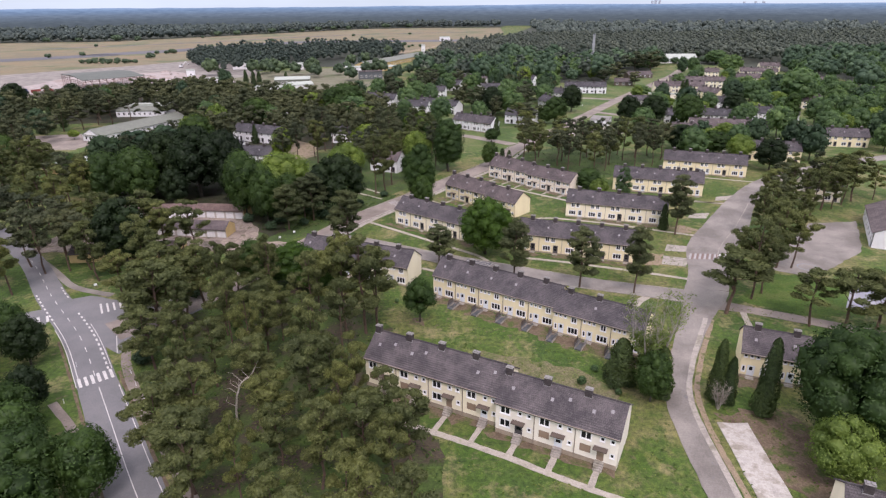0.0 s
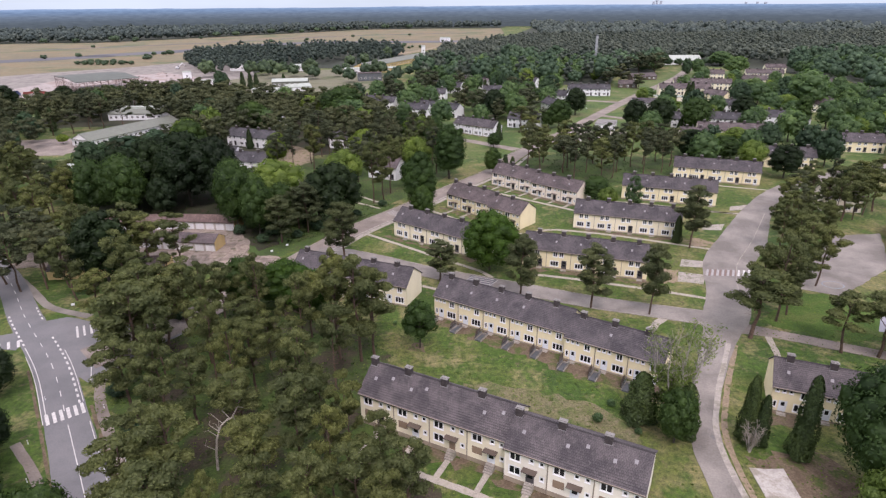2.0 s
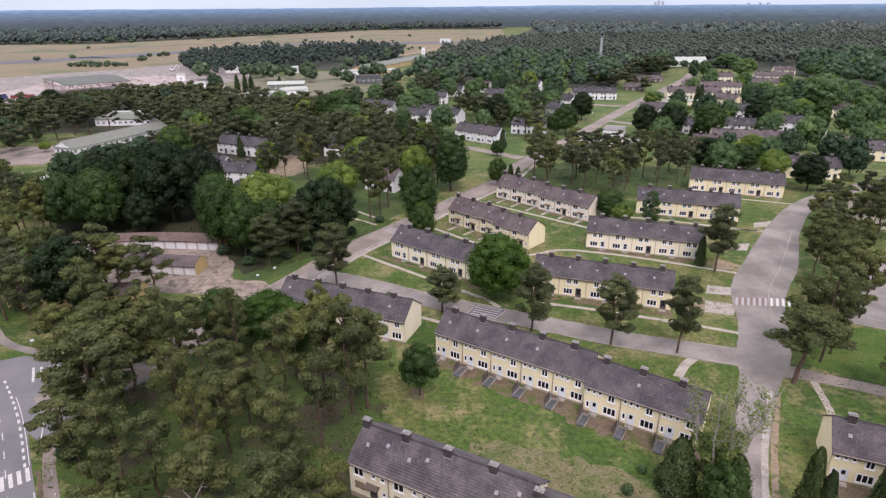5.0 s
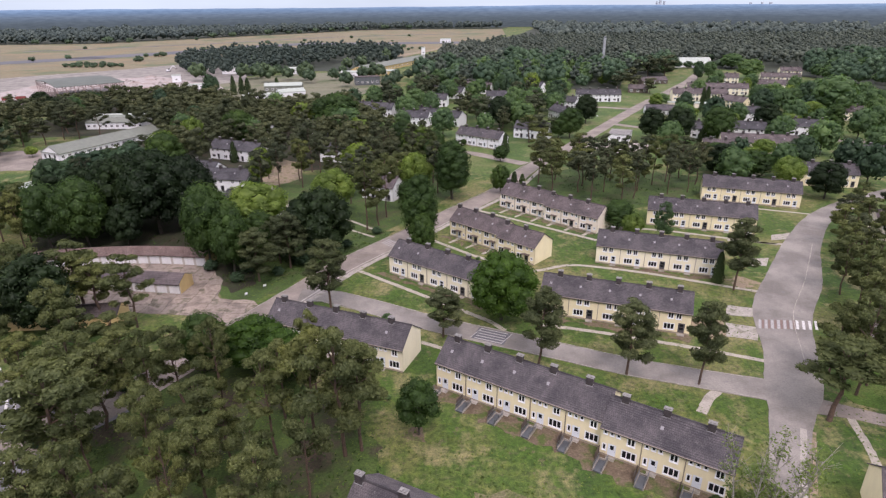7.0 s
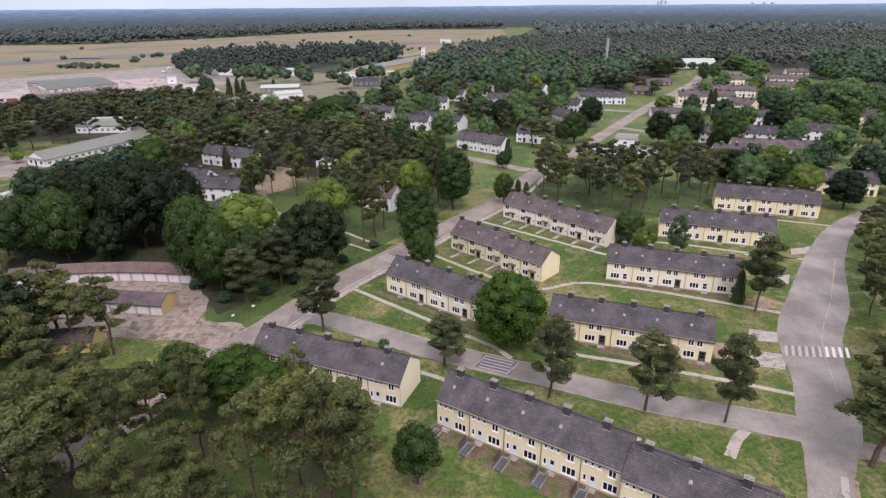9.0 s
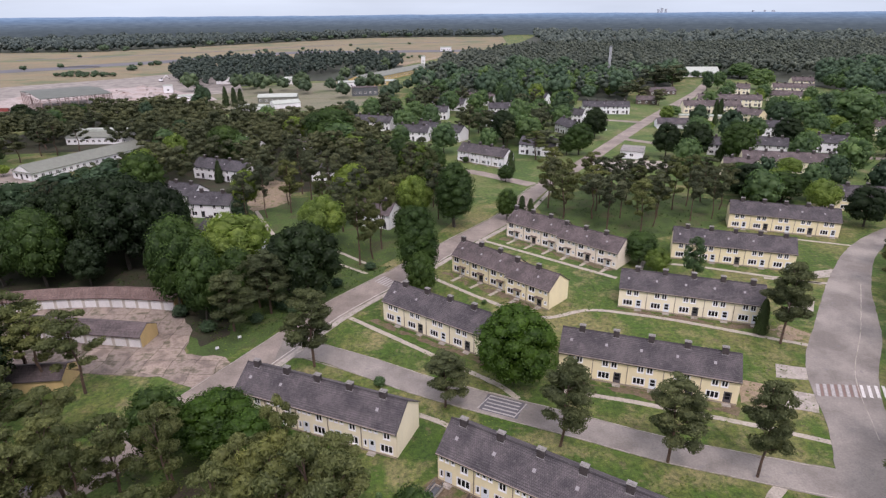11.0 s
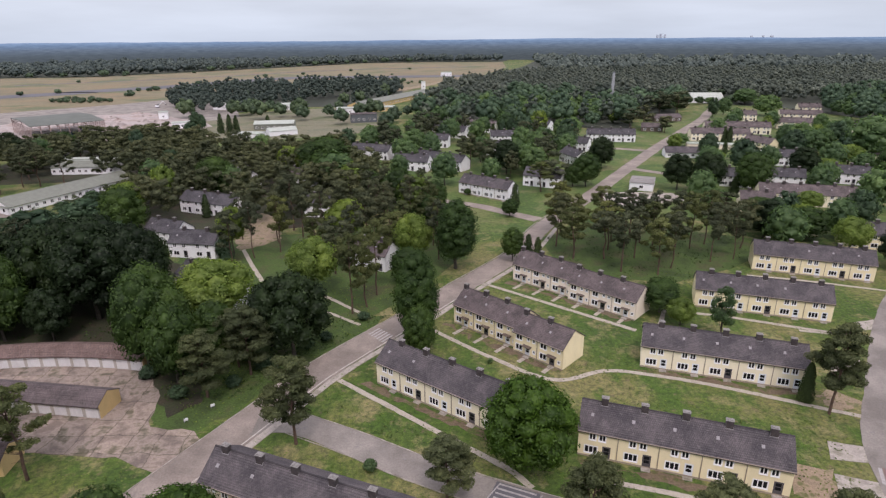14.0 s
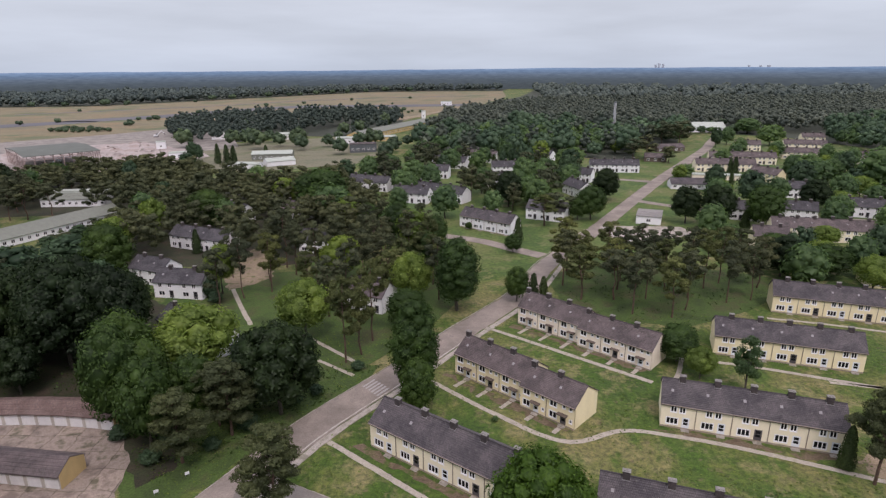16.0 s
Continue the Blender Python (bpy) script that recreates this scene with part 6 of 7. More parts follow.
def column_conifer(seed, h=9.0, w=3.2, leaves=1500, size=0.30):
    """A dense pointed thuja or cypress."""
    c = Crown(seed)
    rnd = c.rnd
    t = rnd.rand(leaves) ** 1.25
    a = rnd.rand(leaves) * 2 * math.pi
    lobes = 1 + 0.14 * np.sin(a * 5 + 9 * t) + 0.10 * np.sin(a * 3 - 14 * t)
    r = (w / 2) * np.clip(1 - t, 0, 1) ** 0.42 * np.clip(t * 9 + 0.55, 0, 1) * lobes * rnd.uniform(0.86, 1.06, leaves)
    pos = np.stack([r * np.cos(a), r * np.sin(a), 0.15 + t * (h - 0.2)], 1)
    nrm = np.stack([np.cos(a), np.sin(a), np.full(leaves, 0.3)], 1) + unit_vectors(rnd, leaves) * 0.6
    nrm /= np.linalg.norm(nrm, axis=1)[:, None]
    c.add_cards(pos, nrm, size)
    for k in range(9):
        z = (k + 0.5) / 10
        c.add_core((0, 0, 0.2 + z * h), np.array([0.8, 0.8, 1.4]) * (w / 2) * math.sqrt(1 - z))
    return c.arrays(), Shape().tube((0, 0, -0.1), (0, 0, h * 0.5), 0.14, 0.06, 6)


def birch(seed, h=18.0, w=9.0, stems=8, leaves=20, size=0.17):
    """A dying tree: a sheaf of upright bare twigs, green only in places low down."""
    rnd, c = random.Random(seed), Crown(seed)
    trunk = Shape()
    for q in range(stems):
        a = q * 2.4 + rnd.uniform(-0.4, 0.4)
        spread_ = w / 2 * rnd.uniform(0.25, 0.8)
        top = Vector((math.cos(a) * spread_, math.sin(a) * spread_, h * rnd.uniform(0.75, 1.0)))
        pts = crooked(trunk, (rnd.uniform(-0.4, 0.4), rnd.uniform(-0.4, 0.4), -0.1), top, 0.13, 0.025, rnd, 5, 0.25, 5)
        for k in range(17):
            t = rnd.uniform(0.2, 0.98)
            j = min(4, int(t * 5))
            stem = pts[j].lerp(pts[j + 1], t * 5 - j)
            ang, reach = rnd.uniform(0, 6.28), rnd.uniform(0.3, 1.3)
            p = stem + Vector((math.cos(ang) * reach, math.sin(ang) * reach, rnd.uniform(1.0, 2.8)))
            trunk.tube(stem, p, 0.036, 0.010, 3)
            for _ in range(4):
                trunk.tube(stem.lerp(p, rnd.uniform(0.3, 0.8)), p + Vector((rnd.uniform(-0.6, 0.6), rnd.uniform(-0.6, 0.6), rnd.uniform(0.2, 1.0))), 0.018, 0.006, 3)
            thick = 3.2 if t < 0.55 else 1.0
            c.blob(stem.lerp(p, 0.7), (0.55, 0.55, 0.9), int(leaves * thick), size * (1.25 if t < 0.55 else 1.0), 0, 0.2)
    return c.arrays(), trunk


KINDS = {}


def kind(name, maker, leaf, wood, seeds, **size):
    made = []
    for s in seeds:
        (v, t), trunk = maker(s, **size)
        made.append((mesh_from("crown", v, t, leaf), trunk.mesh("trunk", wood), float(v[:, 2].max()), float(max(np.ptp(v[:, 0]), np.ptp(v[:, 1]))), (v, t)))
    KINDS[name] = made


kind("maple", broadleaf, LEAF_MAPLE, BARK, (11, 12), h=15, w=13, lobes=46, leaves=9000, size=0.27, low=0.04, lobe=0.16)
kind("broad", broadleaf, LEAF, BARK, (21, 22, 23, 24), h=15, w=12, lobes=30, leaves=4600, size=0.34)
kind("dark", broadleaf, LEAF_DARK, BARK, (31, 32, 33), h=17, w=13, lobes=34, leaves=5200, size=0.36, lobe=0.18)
kind("light", broadleaf, LEAF_LIGHT, BARK, (41, 42, 43), h=14, w=13, lobes=28, leaves=4600, size=0.33, low=0.2, lobe=0.18, open_=0.12)
kind("bigdark", broadleaf, LEAF_RICH, BARK, (34, 35), h=18, w=19, lobes=56, leaves=11000, size=0.30, low=0.05, lobe=0.15)
kind("small", broadleaf, LEAF_RICH, BARK, (55, 56), h=9.5, w=7.6, lobes=20, leaves=4200, size=0.22, low=0.2, lobe=0.2, open_=0.1)
kind("slim", broadleaf, LEAF_FAR, BARK, (57,), h=11, w=5.4, lobes=26, leaves=3600, size=0.19, low=0.08, lobe=0.19, open_=0.25, core=0.6)
kind("tall", broadleaf, LEAF_RICH, BARK, (53, 54), h=21, w=11.5, lobes=44, leaves=8000, size=0.30, low=0.05, lobe=0.21)
kind("poplar", broadleaf, LEAF, BARK, (51, 52), h=20, w=9, lobes=36, leaves=4600, size=0.32, low=0.05, lobe=0.25)
kind("pine", pine, NEEDLE, PINEBARK, (61, 62, 63, 64, 65, 66))
kind("fullpine", pine, NEEDLE_FULL, PINEBARK, (161, 162, 163), h=16, w=8.6, limbs=25, leaves=120, size=0.20, bare=0.34, core=0.72, fat=0.98, cone=0.62)
kind("midpine", pine, NEEDLE, PINEBARK, (67, 68, 69), limbs=14, leaves=66, size=0.30, fat=1.06, core=0.74)
kind("darkpine", pine, NEEDLE_DARK, PINEBARK, (71, 72, 73, 74), h=17, w=9, bare=0.46, limbs=14, leaves=66, size=0.30, fat=1.06, core=0.74, cone=0.3)
kind("thuja", column_conifer, CONIFER, BARK, (81, 82), leaves=1500, size=0.32)
kind("near_thuja", column_conifer, CONIFER, BARK, (83, 84), leaves=6500, size=0.17)
kind("near_light", broadleaf, LEAF_LIGHT, BARK, (45,), h=11, w=10, lobes=34, leaves=7000, size=0.23, low=0.05, lobe=0.17)
kind("birch", birch, LEAF_BIRCH, BIRCHBARK, (91, 92))
kind("bare_shrub", birch, GREYTWIG, BIRCHBARK, (93,), leaves=3)
kind("low_broad", broadleaf, LEAF_FAR, BARK, (121, 122, 123), h=14, w=12.5, lobes=18, leaves=750, size=0.72, lobe=0.22)
kind("low_dark", broadleaf, GARDEN_DARK, BARK, (131, 132, 133), h=15, w=12.5, lobes=18, leaves=750, size=0.72, lobe=0.22)
kind("low_light", broadleaf, LEAF_LIGHT, BARK, (141, 142), h=11, w=10, lobes=16, leaves=700, size=0.62, lobe=0.22)
kind("low_pine", pine, NEEDLE_DARK, PINEBARK, (151, 152, 153, 154), h=15, w=10, limbs=10, leaves=24, size=0.52, bare=0.36, core=0.8, fat=1.3, cone=0.35)

TREE_LABEL = {
    "maple": ("broadleaf_tree", "dense round dark-green maple on the lawn"), "broad": ("broadleaf_tree", "full-crowned green broadleaf tree"),
    "dark": ("broadleaf_tree", "dense dark-green broadleaf tree in a thicket"), "light": ("broadleaf_tree", "broad-crowned tree with bright yellow-green leaves"),
    "bigdark": ("broadleaf_tree", "huge dense dark-green broadleaf tree"), "slim": ("birch_tree", "narrow drooping green birch before a terrace"), "small": ("broadleaf_tree", "small round-crowned green tree on the lawn"), "tall": ("broadleaf_tree", "tall dense green broadleaf tree beside the road"), "poplar": ("broadleaf_tree", "tall narrow green tree beside the road"), "pine": ("pine_tree", "Scots pine with bare stem and flat olive crown"),
    "fullpine": ("pine_tree", "single Scots pine with a full grey-green crown"), "midpine": ("pine_tree", "Scots pine with bare stem and flat olive crown"), "darkpine": ("pine_tree", "tall dark pine with bare reddish stem"), "thuja": ("conifer", "dense pointed dark-green thuja"), "near_thuja": ("conifer", "dense pointed dark-green thuja"), "near_light": ("broadleaf_tree", "low spreading tree with bright green leaves"), "birch": ("birch_tree", "thin birch with sparse leaves and bare twigs"), "bare_shrub": ("shrub", "grey leafless shrub"),
    "low_broad": ("garden_tree", "green garden tree among houses"), "low_dark": ("garden_tree", "dark green garden tree among houses"), "low_light": ("garden_tree", "bright green garden tree among houses"),
    "low_pine": ("pine_tree", "dark pine among houses"),
}
PLANTED = []


def plant(sort, x, y, h=None, w=None, seed=None, label=None, turn=None):
    """One tree: trunk and crown under an empty at its foot."""
    rnd = random.Random(seed if seed is not None else int(x * 31 + y * 17))
    crown, trunk, ch, cw, _ = rnd.choice(KINDS[sort])
    name, lab = TREE_LABEL[sort]
    sz = (h / ch) if h else rnd.uniform(0.85, 1.15)
    sx = (w / cw) if w else sz * rnd.uniform(0.9, 1.1)
    t = thing(name, pose(x, y, 0, 0, 0, rnd.uniform(0, 360) if turn is None else turn) @ Matrix.Diagonal((sx, sx, sz, 1)), label or lab, "tree", name.replace("_", " ") + "s")
    place("trunk", trunk, t)
    place("crown", crown, t)
    PLANTED.append((x, y))
    return t


def inside(x, y, poly):
    odd = False
    for i in range(len(poly)):
        (x0, y0), (x1, y1) = poly[i], poly[(i + 1) % len(poly)]
        if (y0 > y) != (y1 > y) and x < (x1 - x0) * (y - y0) / (y1 - y0) + x0:
            odd = not odd
    return odd


def spread(poly, gap, seed, keep_off=(), most=10 ** 6):
    """Places in the outline at least gap apart, off the given outlines and the trees that stand."""
    rnd = random.Random(seed)
    xs, ys = [p[0] for p in poly], [p[1] for p in poly]
    cell, grid, out = gap, {}, []
    def free(x, y):
        i, j = int(x // cell), int(y // cell)
        return all((x - a) ** 2 + (y - b) ** 2 >= gap * gap for di in (-1, 0, 1) for dj in (-1, 0, 1) for a, b in grid.get((i + di, j + dj), ()))
    for a, b in PLANTED:
        grid.setdefault((int(a // cell), int(b // cell)), []).append((a, b))
    tries = int((max(xs) - min(xs)) * (max(ys) - min(ys)) / (gap * gap) * 5)
    for _ in range(tries):
        x, y = rnd.uniform(min(xs), max(xs)), rnd.uniform(min(ys), max(ys))
        if inside(x, y, poly) and free(x, y) and not any(inside(x, y, k) for k in keep_off):
            grid.setdefault((int(x // cell), int(y // cell)), []).append((x, y))
            out.append((x, y))
            if len(out) >= most:
                break
    return out


# single trees, near first
for row in (
        ("maple", 11.7, 137.6, 15.6, 15.0), ("fullpine", -24.8, 143.2, 16.2, 10.5), ("fullpine", -0.4, 130.9, 10.8, 8.6), ("fullpine", 17.0, 121.2, 16.2, 8.6), ("fullpine", 32.0, 117.6, 15.0, 9.4),
        ("fullpine", 43.6, 114.6, 16.2, 8.0), ("near_thuja", 63.7, 154.3, 8.0, 3.2), ("fullpine", 65.8, 150.4, 17.6, 9.8),
        ("broad", 50.2, 190.6, 9.2, 10.4), ("light", 52.2, 183.0, 7.2, 7.0), ("slim", 58.2, 176.5, 13.0, 5.6, 3, "narrow drooping green birch before a terrace"), ("tall", -6.5, 176.5, 21.0, 11.5, 4, "tall dense green broadleaf tree beside the road"), ("broad", -5.8, 169.6, 12.4, 7.4),
        ("broad", 19.2, 225.5, 10.6, 7.6), ("thuja", 24.6, 231, 6.5, 3.6), ("thuja", 27.2, 229.5, 6.0, 3.4), ("broad", 23.2, 270.0, 7.0, 7.2), ("thuja", 26.8, 285.8, 8.7, 4.6), ("broad", 9.0, 301.5, 3.0, 3.2),
        ("light", -52.6, 184.5, 16.6, 19.5, 3, "spreading tree with bright yellow-green leaves, trunk showing"), ("light", -34.2, 203.5, 15.4, 15.0), ("light", -31.5, 243.0, 14.5, 15), ("broad", -51.5, 161.0, 17.8, 10.5),
        ("fullpine", -38.6, 164.2, 15.0, 10.4), ("fullpine", -44.2, 156.6, 13.6, 10.6), ("fullpine", -41.8, 167.0, 13.0, 9.0), ("broad", -55.5, 169, 17.5, 12), ("dark", -31.6, 170.8, 19.5, 16.5), ("dark", -37.5, 175.5, 15, 12), ("broad", -59.4, 166.0, 21.5, 11.5), ("broad", -63, 176.5, 19.5, 13), ("broad", -46.5, 168.5, 14, 10), ("pine", -22.6, 190.8, 20.5, 8.5), ("pine", -19.6, 194.6, 19.5, 8.0), ("pine", -17.9, 201.6, 20.5, 8.5), ("darkpine", -31, 216, 17, 10), ("tall", 2.5, 219.5, 20.5, 14, 6, "tall dense green broadleaf tree beside the road"), ("light", -9.5, 224, 15.5, 13), ("broad", -10, 208.8, 10.3, 12), ("low_broad", -46, 309, 18, 19), ("midpine", -17, 226, 15, 10), ("midpine", -14, 238, 15, 10), ("darkpine", -20, 245, 15, 10),
        ("birch", 35.4, 79.6, 19.5, 11.5), ("near_thuja", 31.0, 81.0, 8.8, 6.4), ("broad", 34.6, 75.6, 10.0, 6.6), ("near_thuja", 36.6, 77.4, 9.4, 5.0),
        ("small", -4.1, 102.2, 10.2, 7.6), ("pine", -14.7, 97.8, 21.0, 12.0), ("pine", -12.4, 98.8, 18.6, 9.6), ("pine", -18.6, 98.6, 20.5, 11.0), ("pine", -14.0, 108.5, 13.0, 9),
        ("pine", 60.1, 104.9, 14.2, 13.5), ("pine", 68.5, 111.4, 19, 9.5), ("pine", 66.4, 116.0, 15.5, 8.5), ("pine", 85.9, 127.4, 15.5, 9), ("pine", 80.2, 97.9, 13.4, 11), ("pine", 86.2, 97.2, 13.4, 11), ("pine", 82.3, 127.6, 17.5, 9.5),
        ("pine", 77, 120.5, 16, 9), ("pine", 72, 114, 14.5, 8.5), ("pine", 74.4, 99.5, 12.5, 9), ("pine", 92, 95, 14, 10),
        ("near_thuja", 45.4, 76.2, 11.6, 3.6), ("near_thuja", 46.8, 75.0, 9.0, 3.0), ("near_thuja", 51.2, 72.2, 14.2, 4.2), ("bigdark", 60.2, 66.0, 19.0, 19.5), ("bigdark", 69, 61.0, 17, 17), ("near_light", 54.6, 58.4, 10.6, 9.8),
        ("thuja", 66, 404, 12, 6), ("thuja", 170, 418, 11, 5), ("thuja", 168.6, 421, 10, 4.6),
        ("broad", -53, 54, 13, 11), ("broad", -58.5, 60.5, 12, 10), ("broad", -49.5, 47, 13, 11), ("broad", -64.5, 67, 11, 9.5), ("broad", -58, 50, 12, 11), ("pine", -69, 62, 13, 8), ("darkpine", -62, 222, 17, 9), ("darkpine", -57.5, 229, 18, 8.5), ("darkpine", -54, 243, 17, 8), ("darkpine", -66.5, 246, 16, 8), ("midpine", -51, 234, 18, 9), ("thuja", -88, 272, 9, 4), ("pine", -77, 141, 17.5, 13), ("pine", -71.2, 137, 15, 11), ("pine", -57.5, 101.3, 17, 12.5), ("pine", -57.2, 105.3, 16.5, 11.5), ("pine", -53.0, 104.0, 14.5, 9), ("pine", -51.5, 110.5, 14, 9), ("darkpine", -91.8, 128.5, 16.5, 10), ("darkpine", -86.9, 129.1, 15, 9), ("darkpine", -97, 127, 15, 10), ("darkpine", -103, 131, 16, 10), ("darkpine", -99, 139, 16, 11), ("darkpine", -108, 142, 16, 11), ("darkpine", -110, 126, 15, 10), ("darkpine", -119, 133, 16, 11), ("darkpine", -93, 134, 13, 10), ("darkpine", -117, 147.6, 17, 11), ("dark", -79, 131.5, 18, 14.5), ("pine", -54.3, 94.4, 18, 13.5), ("pine", -50.5, 84.5, 13.5, 9), ("pine", -57.5, 96.5, 14, 9), ("pine", -63.2, 135.3, 16.5, 11), ("broad", -42.8, 119.8, 12, 10), ("maple", -34.0, 120.8, 10.5, 13), ("maple", -28.0, 117.6, 9.5, 11), ("pine", -37.4, 60.6, 15, 9), ("pine", -34.4, 64.6, 15.5, 9), ("pine", -32.6, 56.4, 15, 9), ("pine", -30.4, 51.2, 14.5, 8.5), ("pine", -38.6, 67.0, 14, 8.5), ("broad", -45.4, 55.6, 12, 8.5)):
    plant(*row)
# garden trees that stand out in the village
for row in (
        ("dark", 98, 308, 16, 13), ("dark", 109, 304, 17, 16), ("low_broad", 138, 412, 8, 12), ("thuja", 154, 388, 8, 4), ("broad", 125, 299, 18, 17), ("thuja", 119, 301, 7, 5), ("dark", 161, 326, 15, 15), ("light", 173, 328, 9, 15),
        ("light", 196, 348, 12, 15), ("low_broad", 206, 420, 12, 13), ("low_broad", 197, 382, 15, 18), ("low_broad", 232, 382, 19, 22), ("poplar", 178, 300, 18, 10), ("dark", 102, 244, 13, 13), ("light", 134, 274, 8, 11), ("light", 115, 246, 11, 12),
        ("light", 119, 228, 12, 12), ("dark", 126, 217, 13, 13), ("low_pine", 187, 548, 20, 24), ("low_pine", 176, 556, 19, 22), ("low_dark", 212, 539, 16, 11), ("low_broad", 227, 553, 15, 13), ("low_broad", 280, 627, 15, 26),
        ("low_broad", 284, 634, 13, 20), ("low_broad", 258, 546, 17, 24), ("low_pine", 139, 482, 17, 18), ("low_pine", 128, 476, 15, 16), ("low_pine", 147, 462, 12, 14), ("low_light", 126, 510, 10, 11), ("dark", 77, 352, 16, 14), ("broad", 61, 315, 15, 14),
        ("broad", -53, 325, 22, 27), ("broad", -94, 300, 18, 17), ("broad", -103.4, 244.5, 19.5, 16), ("light", -64.8, 232.6, 15.5, 9.5), ("low_dark", -124, 232, 15, 20), ("light", -114.8, 268, 14.5, 15), ("low_dark", -121, 253, 12.5, 18), ("low_dark", -150, 258, 5, 12), ("low_pine", 46, 316, 12, 15), ("broad", 55.4, 315, 10, 9), ("low_broad", 216, 363, 24, 26), ("low_broad", 189, 395, 15.5, 10), ("broad", 105, 254, 11.5, 13), ("broad", 115, 243, 11, 15), ("broad", -31, 298, 12, 13), ("dark", 29, 340, 17, 15), ("pine", 40, 306, 13, 12), ("low_light", 61, 452, 17, 14), ("low_dark", 42, 446, 14, 6), ("low_dark", 36, 440, 13, 6), ("thuja", 30, 436, 11, 5), ("thuja", 22, 405, 11, 5), ("thuja", 47, 458, 12, 5),
        ("low_dark", 240, 633, 7.5, 11), ("low_broad", 250, 635, 6.5, 10), ("low_dark", 230, 634, 8, 11), ("low_dark", 222, 628, 14, 16), ("low_pine", 211, 624, 15, 18), ("low_pine", 200, 618, 15, 18), ("thuja", -209, 312, 12, 5), ("thuja", -205, 316, 13, 5), ("thuja", -213, 309, 11, 5), ("darkpine", -190, 308, 13, 13), ("darkpine", -189, 321, 14, 12), ("darkpine", -198, 304, 12, 12), ("light", -181, 284, 5, 6), ("darkpine", -182, 322, 16, 13), ("darkpine", -172, 324, 16, 12), ("darkpine", -196, 336, 17, 13), ("darkpine", -205, 352, 17, 13), ("dark", -214, 362, 16, 14), ("darkpine", -186, 362, 15, 12), ("dark", -270, 375, 17, 19),
        ("dark", -241, 389, 15, 15), ("broad", -216, 397, 14, 16), ("darkpine", -201, 396, 16, 10), ("low_dark", -178, 490, 14, 11), ("low_dark", -172, 486, 12, 7), ("thuja", -150, 478, 13, 6), ("thuja", -155, 475, 14, 6), ("thuja", -146, 480, 12, 6), ("thuja", -131, 505, 9, 5)):
    plant(*row)
plant("bare_shrub", 45.0, 73.6, 4.8, 3.4, 5, "grey leafless shrub beside a thuja")

ROADS_CLEAR = [[(q[0] + dx, q[1] + dy) for dx, dy in ((-5, -5), (5, -5), (5, 5), (-5, 5))] for q in smooth_line(R1, 6.0)]
ROADS_CLEAR += [[(q[0] + dx, q[1] + dy) for dx, dy in ((-5, -5), (5, -5), (5, 5), (-5, 5))] for q in smooth_line(R2, 6.0)]
HOUSE_CLEAR = []
for ob in [o for o in scene.objects if o.type == "EMPTY" and o.get("category") in ("house", "hall", "garages", "shed", "office", "bungalow", "hut")]:
    lo, hi = Vector((1e9,) * 3), Vector((-1e9,) * 3)
    for ch in ob.children:
        if ch.type == "MESH":
            for cn in ch.bound_box:
                p = ch.matrix_basis @ Vector(cn)
                lo, hi = Vector(map(min, lo, p)), Vector(map(max, hi, p))
    front = 4.0 if ob.location.y < 225 or ob.get("category") != "house" else 11.0 if ob.location.x > 100 else 7.0
    HOUSE_CLEAR.append([tuple((ob.matrix_basis @ Vector((x, y, 0)))[:2]) for x, y in ((lo.x - 1.5, lo.y - front), (hi.x + 1.5, lo.y - front), (hi.x + 1.5, hi.y + 2), (lo.x - 1.5, hi.y + 2))])
# open views over lawns and yards
OPEN = [[(-190, 470), (-80, 470), (-63, 378), (-122, 378)], [(146, 432), (192, 420), (172, 378), (132, 390)], [(116, 287), (162, 276), (152, 256), (110, 266)], [(116, 318), (154, 306), (140, 288), (110, 298)], [(158, 262), (190, 254), (176, 236), (150, 244)], [(-86, 230), (-67, 228), (-50, 190), (-62, 190)], [(-103, 280), (-74, 268), (-64, 234), (-88, 234)], [(-186, 268), (-140, 326), (-106, 246), (-142, 204)], [(150, 428), (222, 462), (206, 405), (150, 394)], [(-205, 335), (-165, 348), (-160, 318), (-185, 318)], [(-54, 383), (-24, 371), (-18, 330), (-42, 330)], [(-28, 352), (12, 338), (14, 318), (-18, 322)], [(-198, 342), (-168, 352), (-138, 290), (-160, 282)]]
for x, y, reach, half in ((12, 444, 70, 7), (33, 466, 75, 7), (70, 470, 75, 7), (8, 346, 50, 7), (49, 310, 40, 6), (65, 358, 40, 7), (80, 396, 45, 6), (26, 387, 45, 6), (40, 425, 55, 6), (-12, 348, 45, 6), (-32, 377, 55, 7), (0, 412, 55, 6), (105, 428, 60, 10), (122, 311, 32, 7), (148, 309, 40, 7), (185, 311, 40, 10), (178, 390, 45, 7), (165, 428, 50, 14), (200, 455, 50, 12),
                          (242, 472, 50, 12), (265, 517, 60, 10), (275, 451, 55, 10), (140, 281, 32, 13), (175, 352, 40, 9), (225, 353, 45, 10), (228, 516, 50, 8)):
    u = Vector((x, y - 60)).normalized()
    n_ = Vector((-u.y, u.x)) * half
    p, q = Vector((x, y)), Vector((x, y)) - u * reach
    OPEN.append([tuple(p + n_), tuple(p - n_), tuple(q - n_ * 0.8), tuple(q + n_ * 0.8)])
HOUSE_CLEAR += OPEN
CLEAR = ROADS_CLEAR + HOUSE_CLEAR

